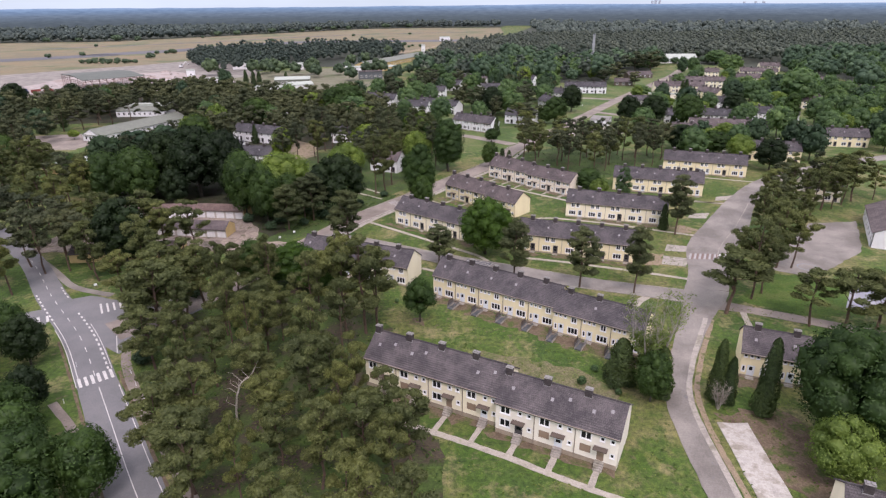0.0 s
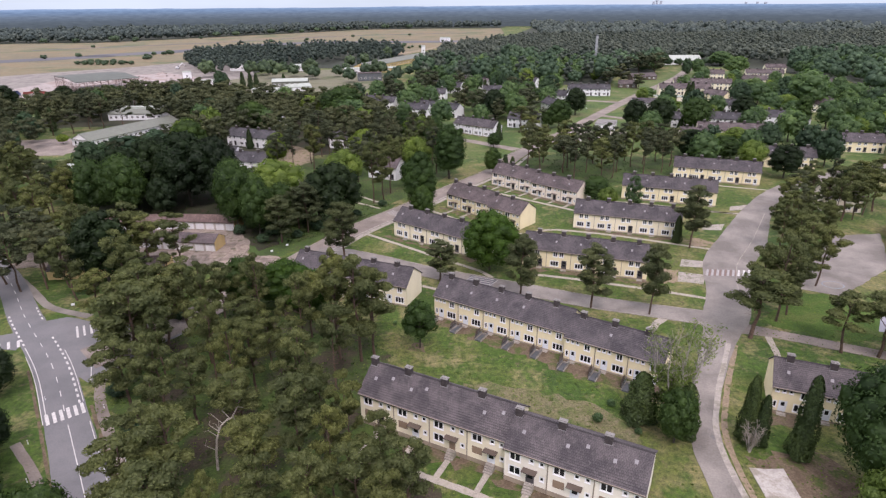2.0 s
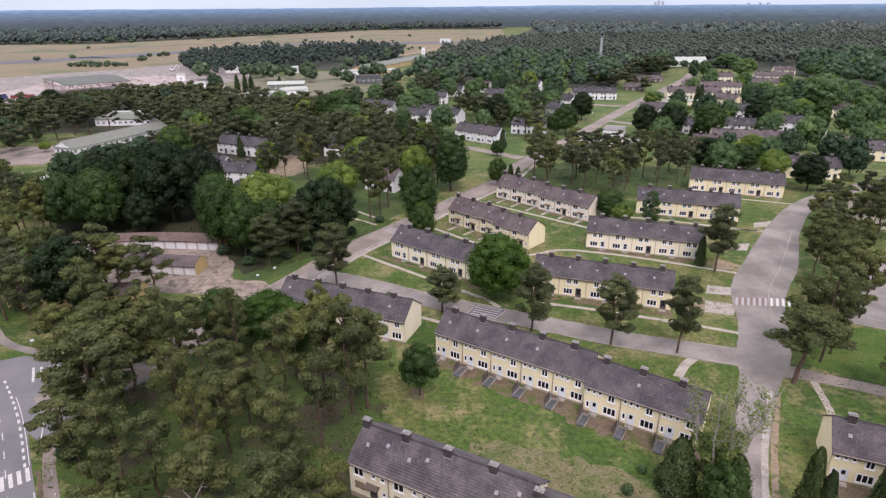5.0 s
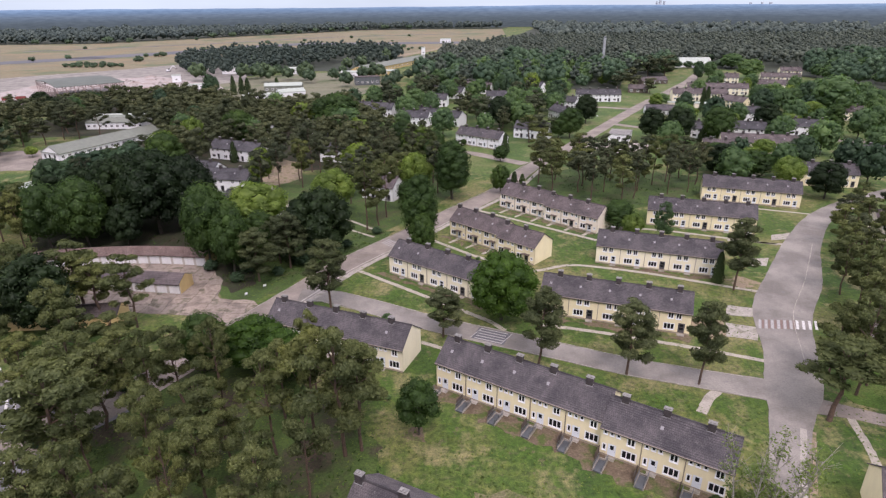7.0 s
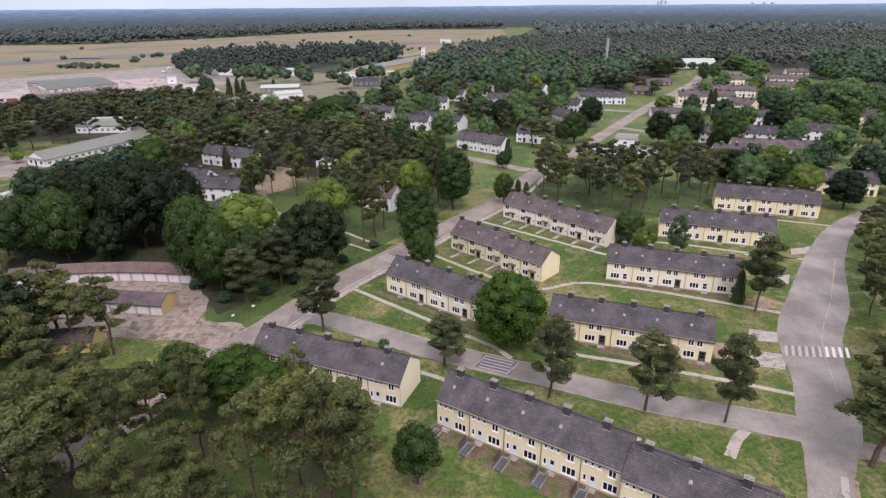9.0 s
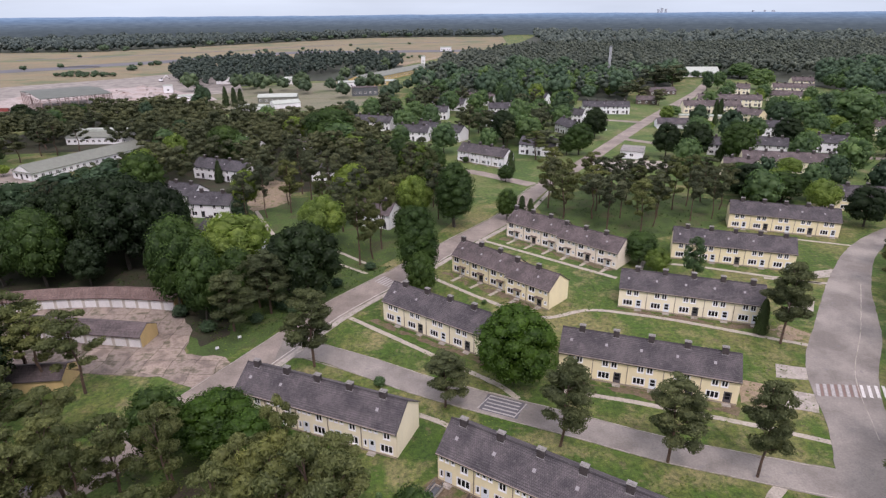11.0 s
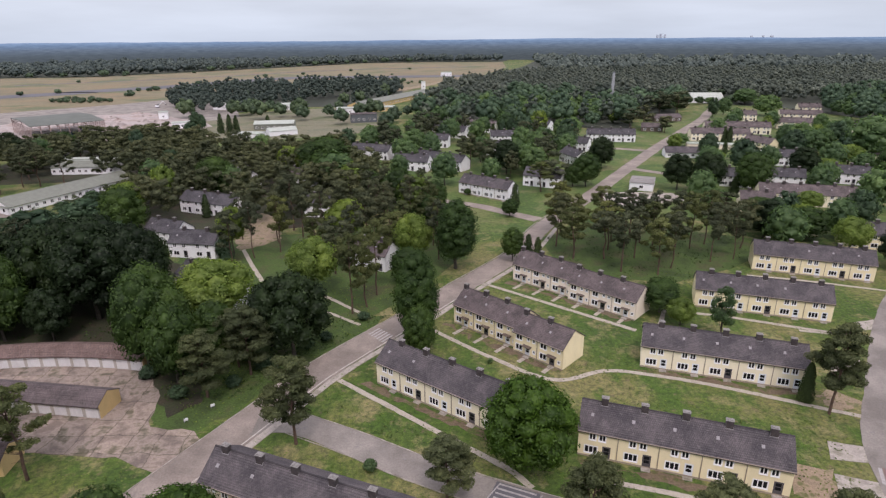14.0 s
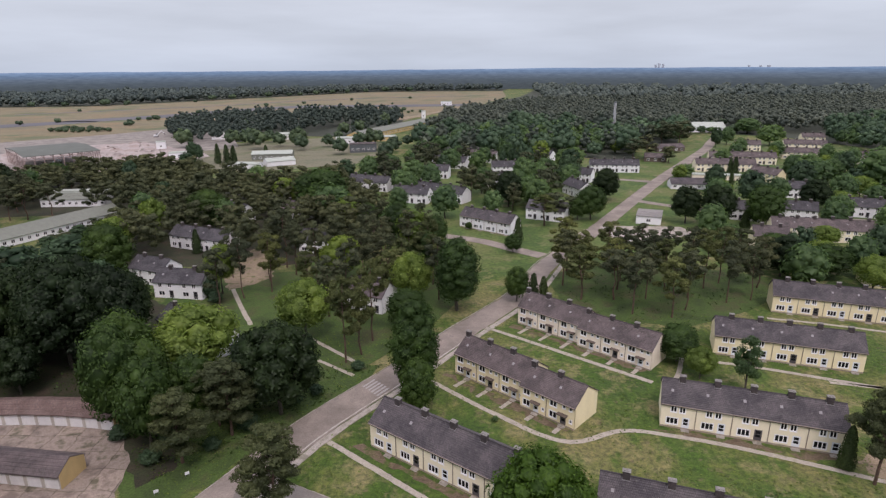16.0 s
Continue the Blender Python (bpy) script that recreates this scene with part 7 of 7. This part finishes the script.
# pines between the road and the first houses
for x, y in spread([(-55, 95), (-57, 108), (-46, 120), (-38, 126), (-28, 118), (-16, 108), (-13, 92), (-15, 82), (-14, 76), (-6, 66), (0, 58), (3, 46), (2, 38), (-19, 42), (-30, 56), (-37, 64), (-46, 78)], 5.9, 5, CLEAR):
    r_ = random.Random(int(x * 9 + y * 5))
    plant("pine", x, y, r_.uniform(12, 18), r_.uniform(5.6, 8.6))
for x, y in spread([(-70, 112), (-62, 106), (-55, 118), (-58, 122), (-67, 120)], 5.2, 6, ROADS_CLEAR):
    r_ = random.Random(int(x * 9 + y * 5))
    plant("pine", x, y, r_.uniform(12, 15.5), r_.uniform(7.5, 10))
# left of the main road
for x, y in spread([(-64, 72), (-52, 58), (-44, 46), (-60, 40), (-90, 70), (-92, 92), (-80, 94), (-72, 84)], 6.0, 8, ROADS_CLEAR):
    plant(random.Random(int(x * 9 + y * 5)).choice(("broad", "broad", "dark", "pine")), x, y, random.Random(int(x + y)).uniform(8, 13))
for x, y in spread([(-66, 122), (-64, 137), (-80, 134), (-100, 150), (-118, 162), (-135, 172), (-150, 150), (-122, 128), (-100, 112), (-88, 122)], 7.0, 11, ROADS_CLEAR + [[(-82, 145), (-60, 145), (-52, 136), (-74, 124)]]):
    plant("midpine", x, y)
for x, y in spread([(-112, 172), (-106, 178), (-130, 200), (-150, 215), (-170, 240), (-200, 235), (-180, 200), (-150, 180)], 7.5, 12, CLEAR):
    plant(random.Random(int(x * 9 + y * 5)).choice(("midpine", "darkpine", "broad")), x, y)
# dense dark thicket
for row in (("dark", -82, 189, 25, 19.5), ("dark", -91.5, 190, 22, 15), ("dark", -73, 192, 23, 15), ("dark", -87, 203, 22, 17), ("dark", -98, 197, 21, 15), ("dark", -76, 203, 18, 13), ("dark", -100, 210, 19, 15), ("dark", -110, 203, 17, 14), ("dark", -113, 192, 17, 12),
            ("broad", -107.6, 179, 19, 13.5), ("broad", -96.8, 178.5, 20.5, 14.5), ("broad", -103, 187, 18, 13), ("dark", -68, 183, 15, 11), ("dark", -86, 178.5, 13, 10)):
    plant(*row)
for x, y in spread([(-128, 200), (-112, 212), (-92, 217), (-98, 240), (-106, 262), (-118, 276), (-138, 270), (-136, 230)], 8.5, 13, CLEAR):
    plant("low_dark" if int(x * 3 + y) % 3 else "darkpine", x, y, random.Random(int(x * y)).uniform(11, 16))
# low growth between the thicket and the long white hall
for x, y in spread([(-158, 262), (-142, 292), (-108, 246), (-136, 208), (-146, 232)], 7.0, 25, HOUSE_CLEAR[:-len(OPEN)]):
    plant(("low_pine", "low_dark", "low_dark")[int(x * 5 + y) % 3], x, y, random.Random(int(x * y)).uniform(3.5, 6.0), random.Random(int(x + y)).uniform(7, 10))
for k in range(6):
    plant("low_dark" if k % 2 else "low_pine", -143.5 + 2.9 * k, 285 + 6.2 * k, 5 + k % 3, 8)
# pine wood behind it, and round the white houses
for x, y in spread([(-108, 255), (-60, 252), (-44, 262), (-26, 262), (-10, 255), (2, 230), (-2, 222), (-24, 226), (-40, 222), (-50, 232), (-66, 226), (-80, 222), (-95, 252)], 7.6, 14, CLEAR + [[(-75, 262), (-68, 276), (-52, 246), (-60, 208), (-66, 236)]]):
    plant(random.Random(int(x * 9 + y * 5)).choice(("darkpine", "darkpine", "midpine")), x, y)
for x, y in spread([(-36, 300), (-10, 293), (-3, 268), (-10, 250), (-28, 262)], 8.0, 26, HOUSE_CLEAR[:-len(OPEN)]):
    plant(("midpine", "darkpine", "darkpine", "broad")[int(x * 5 + y * 3) % 4], x, y, random.Random(int(x * y)).uniform(12, 16))
# pines in a row behind the rose terrace
for x, y in spread([(31, 246), (40, 252), (54, 258), (73, 246), (92, 244), (95, 232), (82, 222), (70, 216), (60, 210), (46, 214), (34, 224)], 7.0, 15, CLEAR, 60):
    plant("midpine" if int(x * 7 + y * 3) % 5 < 2 else "darkpine", x, y, random.Random(int(x * y)).uniform(14.5, 18.5), random.Random(int(x + y)).uniform(8.5, 11.5))
# right of the bent road
for x, y in spread([(79, 137), (84, 146), (97, 164), (108, 180), (120, 194), (130, 190), (112, 166), (99, 152), (89, 141), (84, 136)], 5.6, 27, HOUSE_CLEAR):
    plant("darkpine" if int(x * 3 + y) % 3 == 0 else "midpine", x, y, random.Random(int(x * y)).uniform(11, 14.5), random.Random(int(x + y)).uniform(6.5, 9.0))
for row in (("pine", 118.5, 170.5, 17, 11), ("pine", 128, 175.5, 15, 9), ("midpine", 122.5, 171.5, 12, 7), ("pine", 133.5, 179, 17, 10), ("dark", 139, 196, 11, 12)):
    plant(*row)
for x, y in spread([(78, 126), (92, 144), (108, 166), (122, 184), (142, 192), (150, 178), (128, 168), (112, 162), (100, 150)], 6.5, 16, [[(q[0] + a, q[1] + b) for a, b in ((-8, -8), (8, -8), (8, 8), (-8, 8))] for q in smooth_line(R4, 6)] + [[(80, 127), (88.5, 122), (110, 137.5), (123, 160), (108, 158.5), (91, 140)]] + HOUSE_CLEAR, 16):
    plant("midpine", x, y, random.Random(int(x * y)).uniform(11, 15))
for x, y in spread([(90, 88), (110, 84), (125, 96), (140, 120), (150, 110), (140, 80), (100, 70)], 8, 17, HOUSE_CLEAR, 14):
    plant("midpine", x, y, random.Random(int(x * y)).uniform(12, 16))

for x, y, k in ((-60, 335, "low_broad"), (-75, 345, "low_light"), (-48, 318, "low_broad"), (-88, 300, "low_broad"), (-112, 292, "low_light"), (-122, 306, "low_broad"), (-38, 300, "low_light"), (-20, 290, "low_broad"), (-130, 340, "low_dark"), (-165, 380, "low_dark"), (-95, 370, "low_broad"), (-150, 415, "low_dark"), (-205, 360, "low_broad"), (-12, 275, "low_light"), (-6, 248, "broad")):
    plant(k, x, y, random.Random(int(x * y)).uniform(13, 17.5), random.Random(int(x + y)).uniform(11, 15))

# gardens among the far houses
rnd_ = random.Random(77)
for poly, gap, mix_, most in (
        ([(90, 262), (150, 262), (190, 240), (230, 262), (260, 330), (270, 400), (250, 470), (215, 500), (170, 440), (140, 420), (125, 395), (128, 350), (110, 320), (100, 292)], 13.2, ("low_broad", "low_broad", "low_dark", "low_light", "low_broad"), 84),
        ([(-28, 330), (8, 312), (34, 322), (52, 350), (80, 398), (84, 440), (40, 470), (-10, 470), (-50, 420), (-70, 380)], 9.6, ("low_pine", "low_broad", "low_dark", "low_broad"), 90),
        ([(100, 230), (150, 225), (160, 245), (110, 258)], 10, ("low_broad", "low_dark"), 12)):
    for x, y in spread(poly, gap, 21, CLEAR, most):
        plant(rnd_.choice(mix_), x, y)


# ---------------------------------------------------------------- woods
def woods(name, sorts, places, label, seed=1, low=0.85, high=1.2, bare=True):
    """Many trees joined into one mesh."""
    rnd = np.random.RandomState(seed)
    V, T, n = [], [], 0
    for x, y in places:
        _, trunk, _, _, (v, t) = KINDS[sorts[rnd.randint(len(sorts))]][rnd.randint(2)]
        a, s = rnd.uniform(0, 6.28), rnd.uniform(low, high) * (1.0 + 0.3 * noise.noise(Vector((x * 0.022, y * 0.022, seed))))
        rot = np.array([[math.cos(a), -math.sin(a), 0], [math.sin(a), math.cos(a), 0], [0, 0, 1]]) * s
        V.append(v @ rot.T + (x, y, 0))
        T.append(t + n)
        n += len(v)
    me = mesh_from(name, np.concatenate(V), np.concatenate(T), KINDS[sorts[0]][0][0].materials[0])
    return tagged(place(name, me), label, "woods", "", "stuff")


def tiny(seed, h, w, lobes=7, leaves=60, size=0.9, low=0.1, lobe=0.25, top=0.3, core=0.9):
    """A tree as it shows from half a kilometre: a few uneven lobes with loose leaf sprays."""
    return broadleaf(seed, h, w, lobes, leaves, size, low, lobe, top, 0.0, core)


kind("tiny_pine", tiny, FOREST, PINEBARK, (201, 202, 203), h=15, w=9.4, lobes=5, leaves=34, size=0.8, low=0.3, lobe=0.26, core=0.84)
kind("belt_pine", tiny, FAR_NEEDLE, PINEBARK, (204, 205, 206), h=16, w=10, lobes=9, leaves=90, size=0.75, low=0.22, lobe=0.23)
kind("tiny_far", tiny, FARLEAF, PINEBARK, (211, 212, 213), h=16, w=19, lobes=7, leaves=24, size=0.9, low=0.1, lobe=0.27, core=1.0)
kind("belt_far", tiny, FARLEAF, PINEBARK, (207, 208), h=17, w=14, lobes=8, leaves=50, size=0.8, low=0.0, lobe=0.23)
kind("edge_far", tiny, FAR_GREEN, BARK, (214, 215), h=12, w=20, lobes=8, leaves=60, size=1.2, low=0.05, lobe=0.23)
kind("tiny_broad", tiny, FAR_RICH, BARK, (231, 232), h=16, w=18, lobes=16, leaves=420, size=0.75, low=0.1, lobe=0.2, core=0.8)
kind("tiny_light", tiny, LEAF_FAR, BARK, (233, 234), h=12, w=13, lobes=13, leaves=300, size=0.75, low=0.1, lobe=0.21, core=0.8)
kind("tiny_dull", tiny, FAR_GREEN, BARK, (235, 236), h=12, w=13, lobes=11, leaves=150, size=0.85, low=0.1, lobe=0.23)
kind("tiny_bush", tiny, FAR_GREEN, BARK, (241, 242), h=6, w=10, lobes=8, leaves=70, size=0.85, low=0.0, lobe=0.24)


def near_plain(places):
    """Those short of the hazy distance."""
    return [p for p in places if p[0] ** 2 + (p[1] - 35) ** 2 < 1720 ** 2]


woods("pine_wood", ["low_pine"], spread([(-237, 320), (-232, 385), (-212, 412), (-174, 425), (-118, 392), (-67, 386), (-41, 372), (-28, 330), (-28, 266), (-60, 262), (-105, 262), (-140, 284), (-175, 330), (-200, 330)], 7.3, 31, HOUSE_CLEAR), "dense dark pine wood with bare stems", 1, 0.78, 1.05)
side = spread([(-260, 220), (-200, 240), (-176, 262), (-205, 300), (-240, 330), (-300, 320), (-330, 250)], 9.5, 32, HOUSE_CLEAR)
woods("mixed_wood", ["low_dark"], side[0::2], "dark broadleaf trees beside the hall", 2, 0.8, 1.25)
woods("mixed_wood_pines", ["low_pine"], side[1::2], "dark pines beside the hall", 20, 0.8, 1.2)
woods("airfield_belt", ["belt_pine"], spread([(-290, 690), (-286, 800), (-220, 850), (-165, 830), (-74, 880), (-50, 800), (-52, 690), (-90, 630), (-150, 640), (-186, 590), (-226, 580)], 9.8, 33, HOUSE_CLEAR + [[(-160, 590), (-120, 590), (-60, 740), (-100, 760)]]), "dark tree belt at the airfield's edge", 3, 0.65, 1.3)
woods("hall_trees", ["tiny_dull"], spread([(-180, 560), (-130, 540), (-60, 470), (-20, 480), (-30, 560), (-100, 620), (-150, 600)], 22, 34, CLEAR, 13), "scattered trees round the sheds", 4)
behind = spread([(-20, 500), (60, 500), (130, 480), (150, 540), (190, 560), (215, 620), (120, 650), (30, 640), (-10, 600), (-28, 540)], 11.5, 35, CLEAR)
woods("village_wood", ["tiny_broad"], behind[0::2], "dark green wood behind the village", 5, 0.8, 1.4)
woods("village_wood_pines", ["belt_pine"], behind[1::4], "dark pines in the wood behind the village", 16, 0.9, 1.35)
woods("village_wood_pale", ["tiny_light"], behind[3::4], "lighter green trees in the wood behind the village", 17, 0.8, 1.3)
east = spread([(240, 250), (330, 330), (420, 480), (520, 700), (440, 700), (340, 600), (300, 540), (320, 480), (290, 400), (285, 350), (250, 330), (225, 262)], 12.5, 36, CLEAR)
woods("east_wood", ["tiny_broad"], east[0::2], "green trees on the village's far side", 6, 0.8, 1.35)
woods("east_wood_pale", ["tiny_light"], east[1::2], "lighter green trees on the village's far side", 18, 0.75, 1.25)
forest = spread([(-18, 640), (30, 660), (120, 660), (225, 660), (300, 620), (400, 640), (520, 720), (640, 860), (760, 1080), (300, 1080), (180, 1100), (80, 980), (0, 800)], 7.2, 37, CLEAR)
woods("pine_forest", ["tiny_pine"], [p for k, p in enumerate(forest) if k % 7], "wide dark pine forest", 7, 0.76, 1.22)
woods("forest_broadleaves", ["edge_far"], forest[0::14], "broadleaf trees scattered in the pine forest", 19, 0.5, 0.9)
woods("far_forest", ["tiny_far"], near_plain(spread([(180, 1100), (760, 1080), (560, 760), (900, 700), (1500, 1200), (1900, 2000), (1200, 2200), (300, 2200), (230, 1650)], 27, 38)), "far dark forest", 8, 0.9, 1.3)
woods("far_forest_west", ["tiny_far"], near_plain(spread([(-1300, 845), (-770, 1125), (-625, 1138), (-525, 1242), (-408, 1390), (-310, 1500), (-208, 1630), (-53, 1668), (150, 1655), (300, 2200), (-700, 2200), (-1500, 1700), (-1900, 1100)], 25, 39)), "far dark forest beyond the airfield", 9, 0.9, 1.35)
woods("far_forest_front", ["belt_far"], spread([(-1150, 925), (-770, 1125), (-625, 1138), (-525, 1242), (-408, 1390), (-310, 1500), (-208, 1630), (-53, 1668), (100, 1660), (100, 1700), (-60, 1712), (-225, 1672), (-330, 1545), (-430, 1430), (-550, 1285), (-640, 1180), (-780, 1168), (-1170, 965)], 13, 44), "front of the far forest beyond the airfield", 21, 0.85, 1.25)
woods("airfield_bushes", ["tiny_bush"], spread([(-424, 700), (-416, 728), (-384, 718), (-366, 708), (-348, 694), (-380, 684), (-402, 692)], 7.5, 41, (), 40) + [(-473, 806), (-366, 761), (-362, 764), (-385, 806), (-386, 830), (-372, 828), (-372, 845), (-366, 838), (-502, 780), (-557, 992), (-568, 1150), (-476, 1230), (-640, 850), (-350, 930), (-300, 1090), (-200, 930), (-120, 950), (-90, 1120), (-250, 1150), (-60, 960), (-180, 1250), (-70, 1300)], "scattered green bushes on dry grass", 11, 0.55, 1.15)
woods("airfield_scrub", ["tiny_bush"], spread([(-180, 850), (-60, 890), (-20, 930), (-60, 960), (-160, 930), (-240, 900)], 14, 42, (), 60), "green scrub at the runway", 12, 0.6, 1.1)


woods("village_grove", ["tiny_light"], spread([(30, 560), (90, 520), (130, 500), (145, 560), (180, 590), (110, 610), (40, 600)], 13, 43, CLEAR), "bright green broadleaf grove behind the village", 13, 1.0, 1.5)
woods("belt_broadleaves", ["tiny_dull"], [(-214, 560), (-176, 566), (-168, 588), (-96, 640), (-84, 652), (-62, 700), (-60, 560), (-150, 545), (-205, 690), (-120, 560)], "round green broadleaf trees before dark pines", 14, 1.0, 1.6)
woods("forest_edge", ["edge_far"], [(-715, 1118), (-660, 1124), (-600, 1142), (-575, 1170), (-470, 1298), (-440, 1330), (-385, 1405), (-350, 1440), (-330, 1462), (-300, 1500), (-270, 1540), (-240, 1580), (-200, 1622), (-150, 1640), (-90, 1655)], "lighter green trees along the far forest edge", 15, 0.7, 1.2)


def tufts():
    """Rough grass: short blades in clumps all over the lawns."""
    rnd = np.random.RandomState(9)
    n = 44000
    pts = np.stack([rnd.uniform(-60, 105, n), rnd.uniform(44, 215, n)], 1)
    dens = np.array([noise.noise(Vector((x * 0.08, y * 0.08, 3))) for x, y in pts])
    pts = pts[dens > rnd.uniform(-0.5, 0.35, n)]
    lines = [smooth_line(r, 2.0) for r in (R1, R2, R3, R4)]
    keep = np.ones(len(pts), bool)
    for ln in lines:
        for q in ln:
            keep &= ((pts - q[:2]) ** 2).sum(1) > (q[2] / 2 + 0.8) ** 2
    for poly in HOUSE_CLEAR + [[(43.2, 70.2), (47.9, 70), (46.2, 36), (41.8, 36)], [(80, 127), (88.5, 122), (110, 137.5), (123, 160), (108, 158.5), (91, 140)], [(-110, 160), (-60, 166), (-43, 147), (-38, 141.5), (-44, 136.5), (-110, 140)], [(86, 107), (125, 92), (134, 108), (94, 117)]]:
        xs, ys = [p[0] for p in poly], [p[1] for p in poly]
        box = np.where((pts[:, 0] > min(xs)) & (pts[:, 0] < max(xs)) & (pts[:, 1] > min(ys)) & (pts[:, 1] < max(ys)))[0]
        for i in box:
            if inside(pts[i, 0], pts[i, 1], poly):
                keep[i] = False
    pts = pts[keep]
    n = len(pts)
    d = unit_vectors(rnd, n)
    d[:, 2] = np.abs(d[:, 2]) + 2.2
    d /= np.linalg.norm(d, axis=1)[:, None]
    c = Crown(10)
    c.add_cards(np.column_stack([pts, rnd.uniform(0.04, 0.16, n)]), d, 0.26)
    v, t = c.arrays()
    tagged(place("grass_tufts", mesh_from("grass_tufts", v, t, TUFT)), "tufts of rough grass and weeds on the lawns", "grass", "", "stuff")


tufts()


def undergrowth():
    """Ferns, saplings and tall weeds on the shaded floor of the groves."""
    rnd = np.random.RandomState(19)
    c = Crown(20)
    for poly, n in (([(-58, 92), (-36, 58), (-22, 44), (2, 44), (0, 66), (-10, 80), (-9, 100), (-22, 112), (-40, 130), (-56, 112)], 5200),
                    ([(-54, 158), (-46, 151), (-34, 161), (-20, 179), (-14, 190), (-30, 190), (-50, 190), (-62, 178)], 2600),
                    ([(-118, 173), (-60, 172), (-56, 182), (-62, 215), (-95, 235), (-130, 220)], 3200),
                    ([(30, 246), (54, 260), (94, 246), (98, 232), (80, 218), (60, 208), (44, 212), (32, 224)], 2200)):
        xs, ys = [p[0] for p in poly], [p[1] for p in poly]
        keep = []
        for x, y in zip(rnd.uniform(min(xs), max(xs), n), rnd.uniform(min(ys), max(ys), n)):
            lumpy = noise.noise(Vector((x * 0.15, y * 0.15, 7)))
            if lumpy > -0.1 and inside(x, y, poly) and not any(inside(x, y, k) for k in HOUSE_CLEAR) and not any((x - q[0]) ** 2 + (y - q[1]) ** 2 < (4.5 if q[2] < 3 else 20) for q in ROAD_POINTS):
                keep.append((x, y, 0.1 + max(0.0, lumpy) * rnd.uniform(0.2, 1.6)))
        d = unit_vectors(rnd, len(keep))
        d[:, 2] = np.abs(d[:, 2]) + 0.6
        c.add_cards(np.array(keep), d / np.linalg.norm(d, axis=1)[:, None], 0.36)
    v, t = c.arrays()
    tagged(place("undergrowth", mesh_from("undergrowth", v, t, LEAF)), "ferns, saplings and weeds under the trees", "undergrowth", "", "stuff")


def dead_tree(x, y):
    """A bare, bent, silver-grey stem with broken limbs."""
    rnd = random.Random(3)
    t = thing("dead_tree", pose(x, y, 0, 0, 0, 40), "bare bent dead tree with pale stem among pines", "tree")
    s, pts = Shape(), [Vector((0, 0, -0.1)), Vector((0.2, 0.1, 2.5)), Vector((0.6, 0.0, 5.0)), Vector((1.5, 0.2, 6.8)), Vector((2.7, 0.3, 7.4)), Vector((3.6, 0.3, 6.9))]
    for k in range(5):
        s.tube(pts[k], pts[k + 1], 0.2 - 0.03 * k, 0.17 - 0.03 * k, 7)
    part("trunk", s, BIRCHBARK, t)
    for k in range(11):
        j = rnd.randint(1, 4)
        a = pts[j].lerp(pts[min(j + 1, 5)], rnd.random())
        b = a + Vector((rnd.uniform(-1.2, 1.6), rnd.uniform(-1.3, 1.3), rnd.uniform(0.2, 1.6)))
        limb = Shape().tube(a, b, 0.06, 0.03, 5).tube(b, b + Vector((rnd.uniform(-0.6, 0.9), rnd.uniform(-0.6, 0.6), rnd.uniform(-0.3, 0.8))), 0.03, 0.012, 4)
        part("limb", limb, BIRCHBARK, t)


dead_tree(-31.5, 70.5)
ROAD_POINTS = [q for r_ in (R1, R2, R3, VERGE) for q in smooth_line(r_, 2.0)]
undergrowth()
def shrub(x, y, h, w, sort, label):
    crown, stem, ch, cw, _ = KINDS[sort][int(x * 7 + y * 3) % len(KINDS[sort])]
    t = thing("shrub", pose(x, y, -0.12 * h, 0, 0, (x * 37 + y * 11) % 360) @ Matrix.Diagonal((w / cw, w / cw, 1.12 * h / ch, 1)), label, "shrub", "shrubs")
    place("stem", stem, t)
    place("foliage", crown, t)


for x, y, h in ((24.5, 80.5, 1.6), (27.6, 84.2, 1.4), (21, 76, 0.9), (30, 77.5, 1.2), (-12, 137, 2.0), (8.5, 168, 1.2), (-9.5, 111, 1.0)):
    shrub(x, y, h, h * 1.2, "low_broad", "small green shrub in the rough lawn")
for x, y, h, w in ((-49.5, 156.5, 2.6, 4.2), (-47.8, 161.5, 4.4, 5.5), (-40.6, 160.2, 2.4, 3.6), (-36.4, 166.2, 3.4, 4.6), (-34.0, 164.6, 1.8, 3.0), (-29.8, 174.5, 3.2, 4.4), (-26.4, 177.6, 2.4, 3.4), (-42.6, 171.5, 4.6, 6.0), (-50.5, 172.6, 4.2, 6.0), (-36.5, 184.0, 3.6, 5.0),
                         (-58.0, 163.0, 3.0, 4.2), (-52.2, 166.6, 3.8, 5.0), (-46.0, 178.0, 3.0, 5.0), (-31.0, 184.5, 2.6, 4.4), (-67.0, 230.4, 6.5, 6.0), (-64.5, 226.0, 3.5, 5.0), (-19.5, 187.6, 2.2, 3.4), (-39.0, 192.0, 3.0, 5.0),
                         (-60.6, 100.0, 2.2, 3.4), (-54.5, 88.0, 2.6, 4.0), (-48.0, 79.0, 2.2, 3.6), (-55.0, 114.0, 2.4, 4.0), (-45.5, 122.5, 3.0, 4.6), (-39.5, 127.0, 2.6, 4.4)):
    shrub(x, y, h, w, "low_dark", "dark green shrub under the trees")
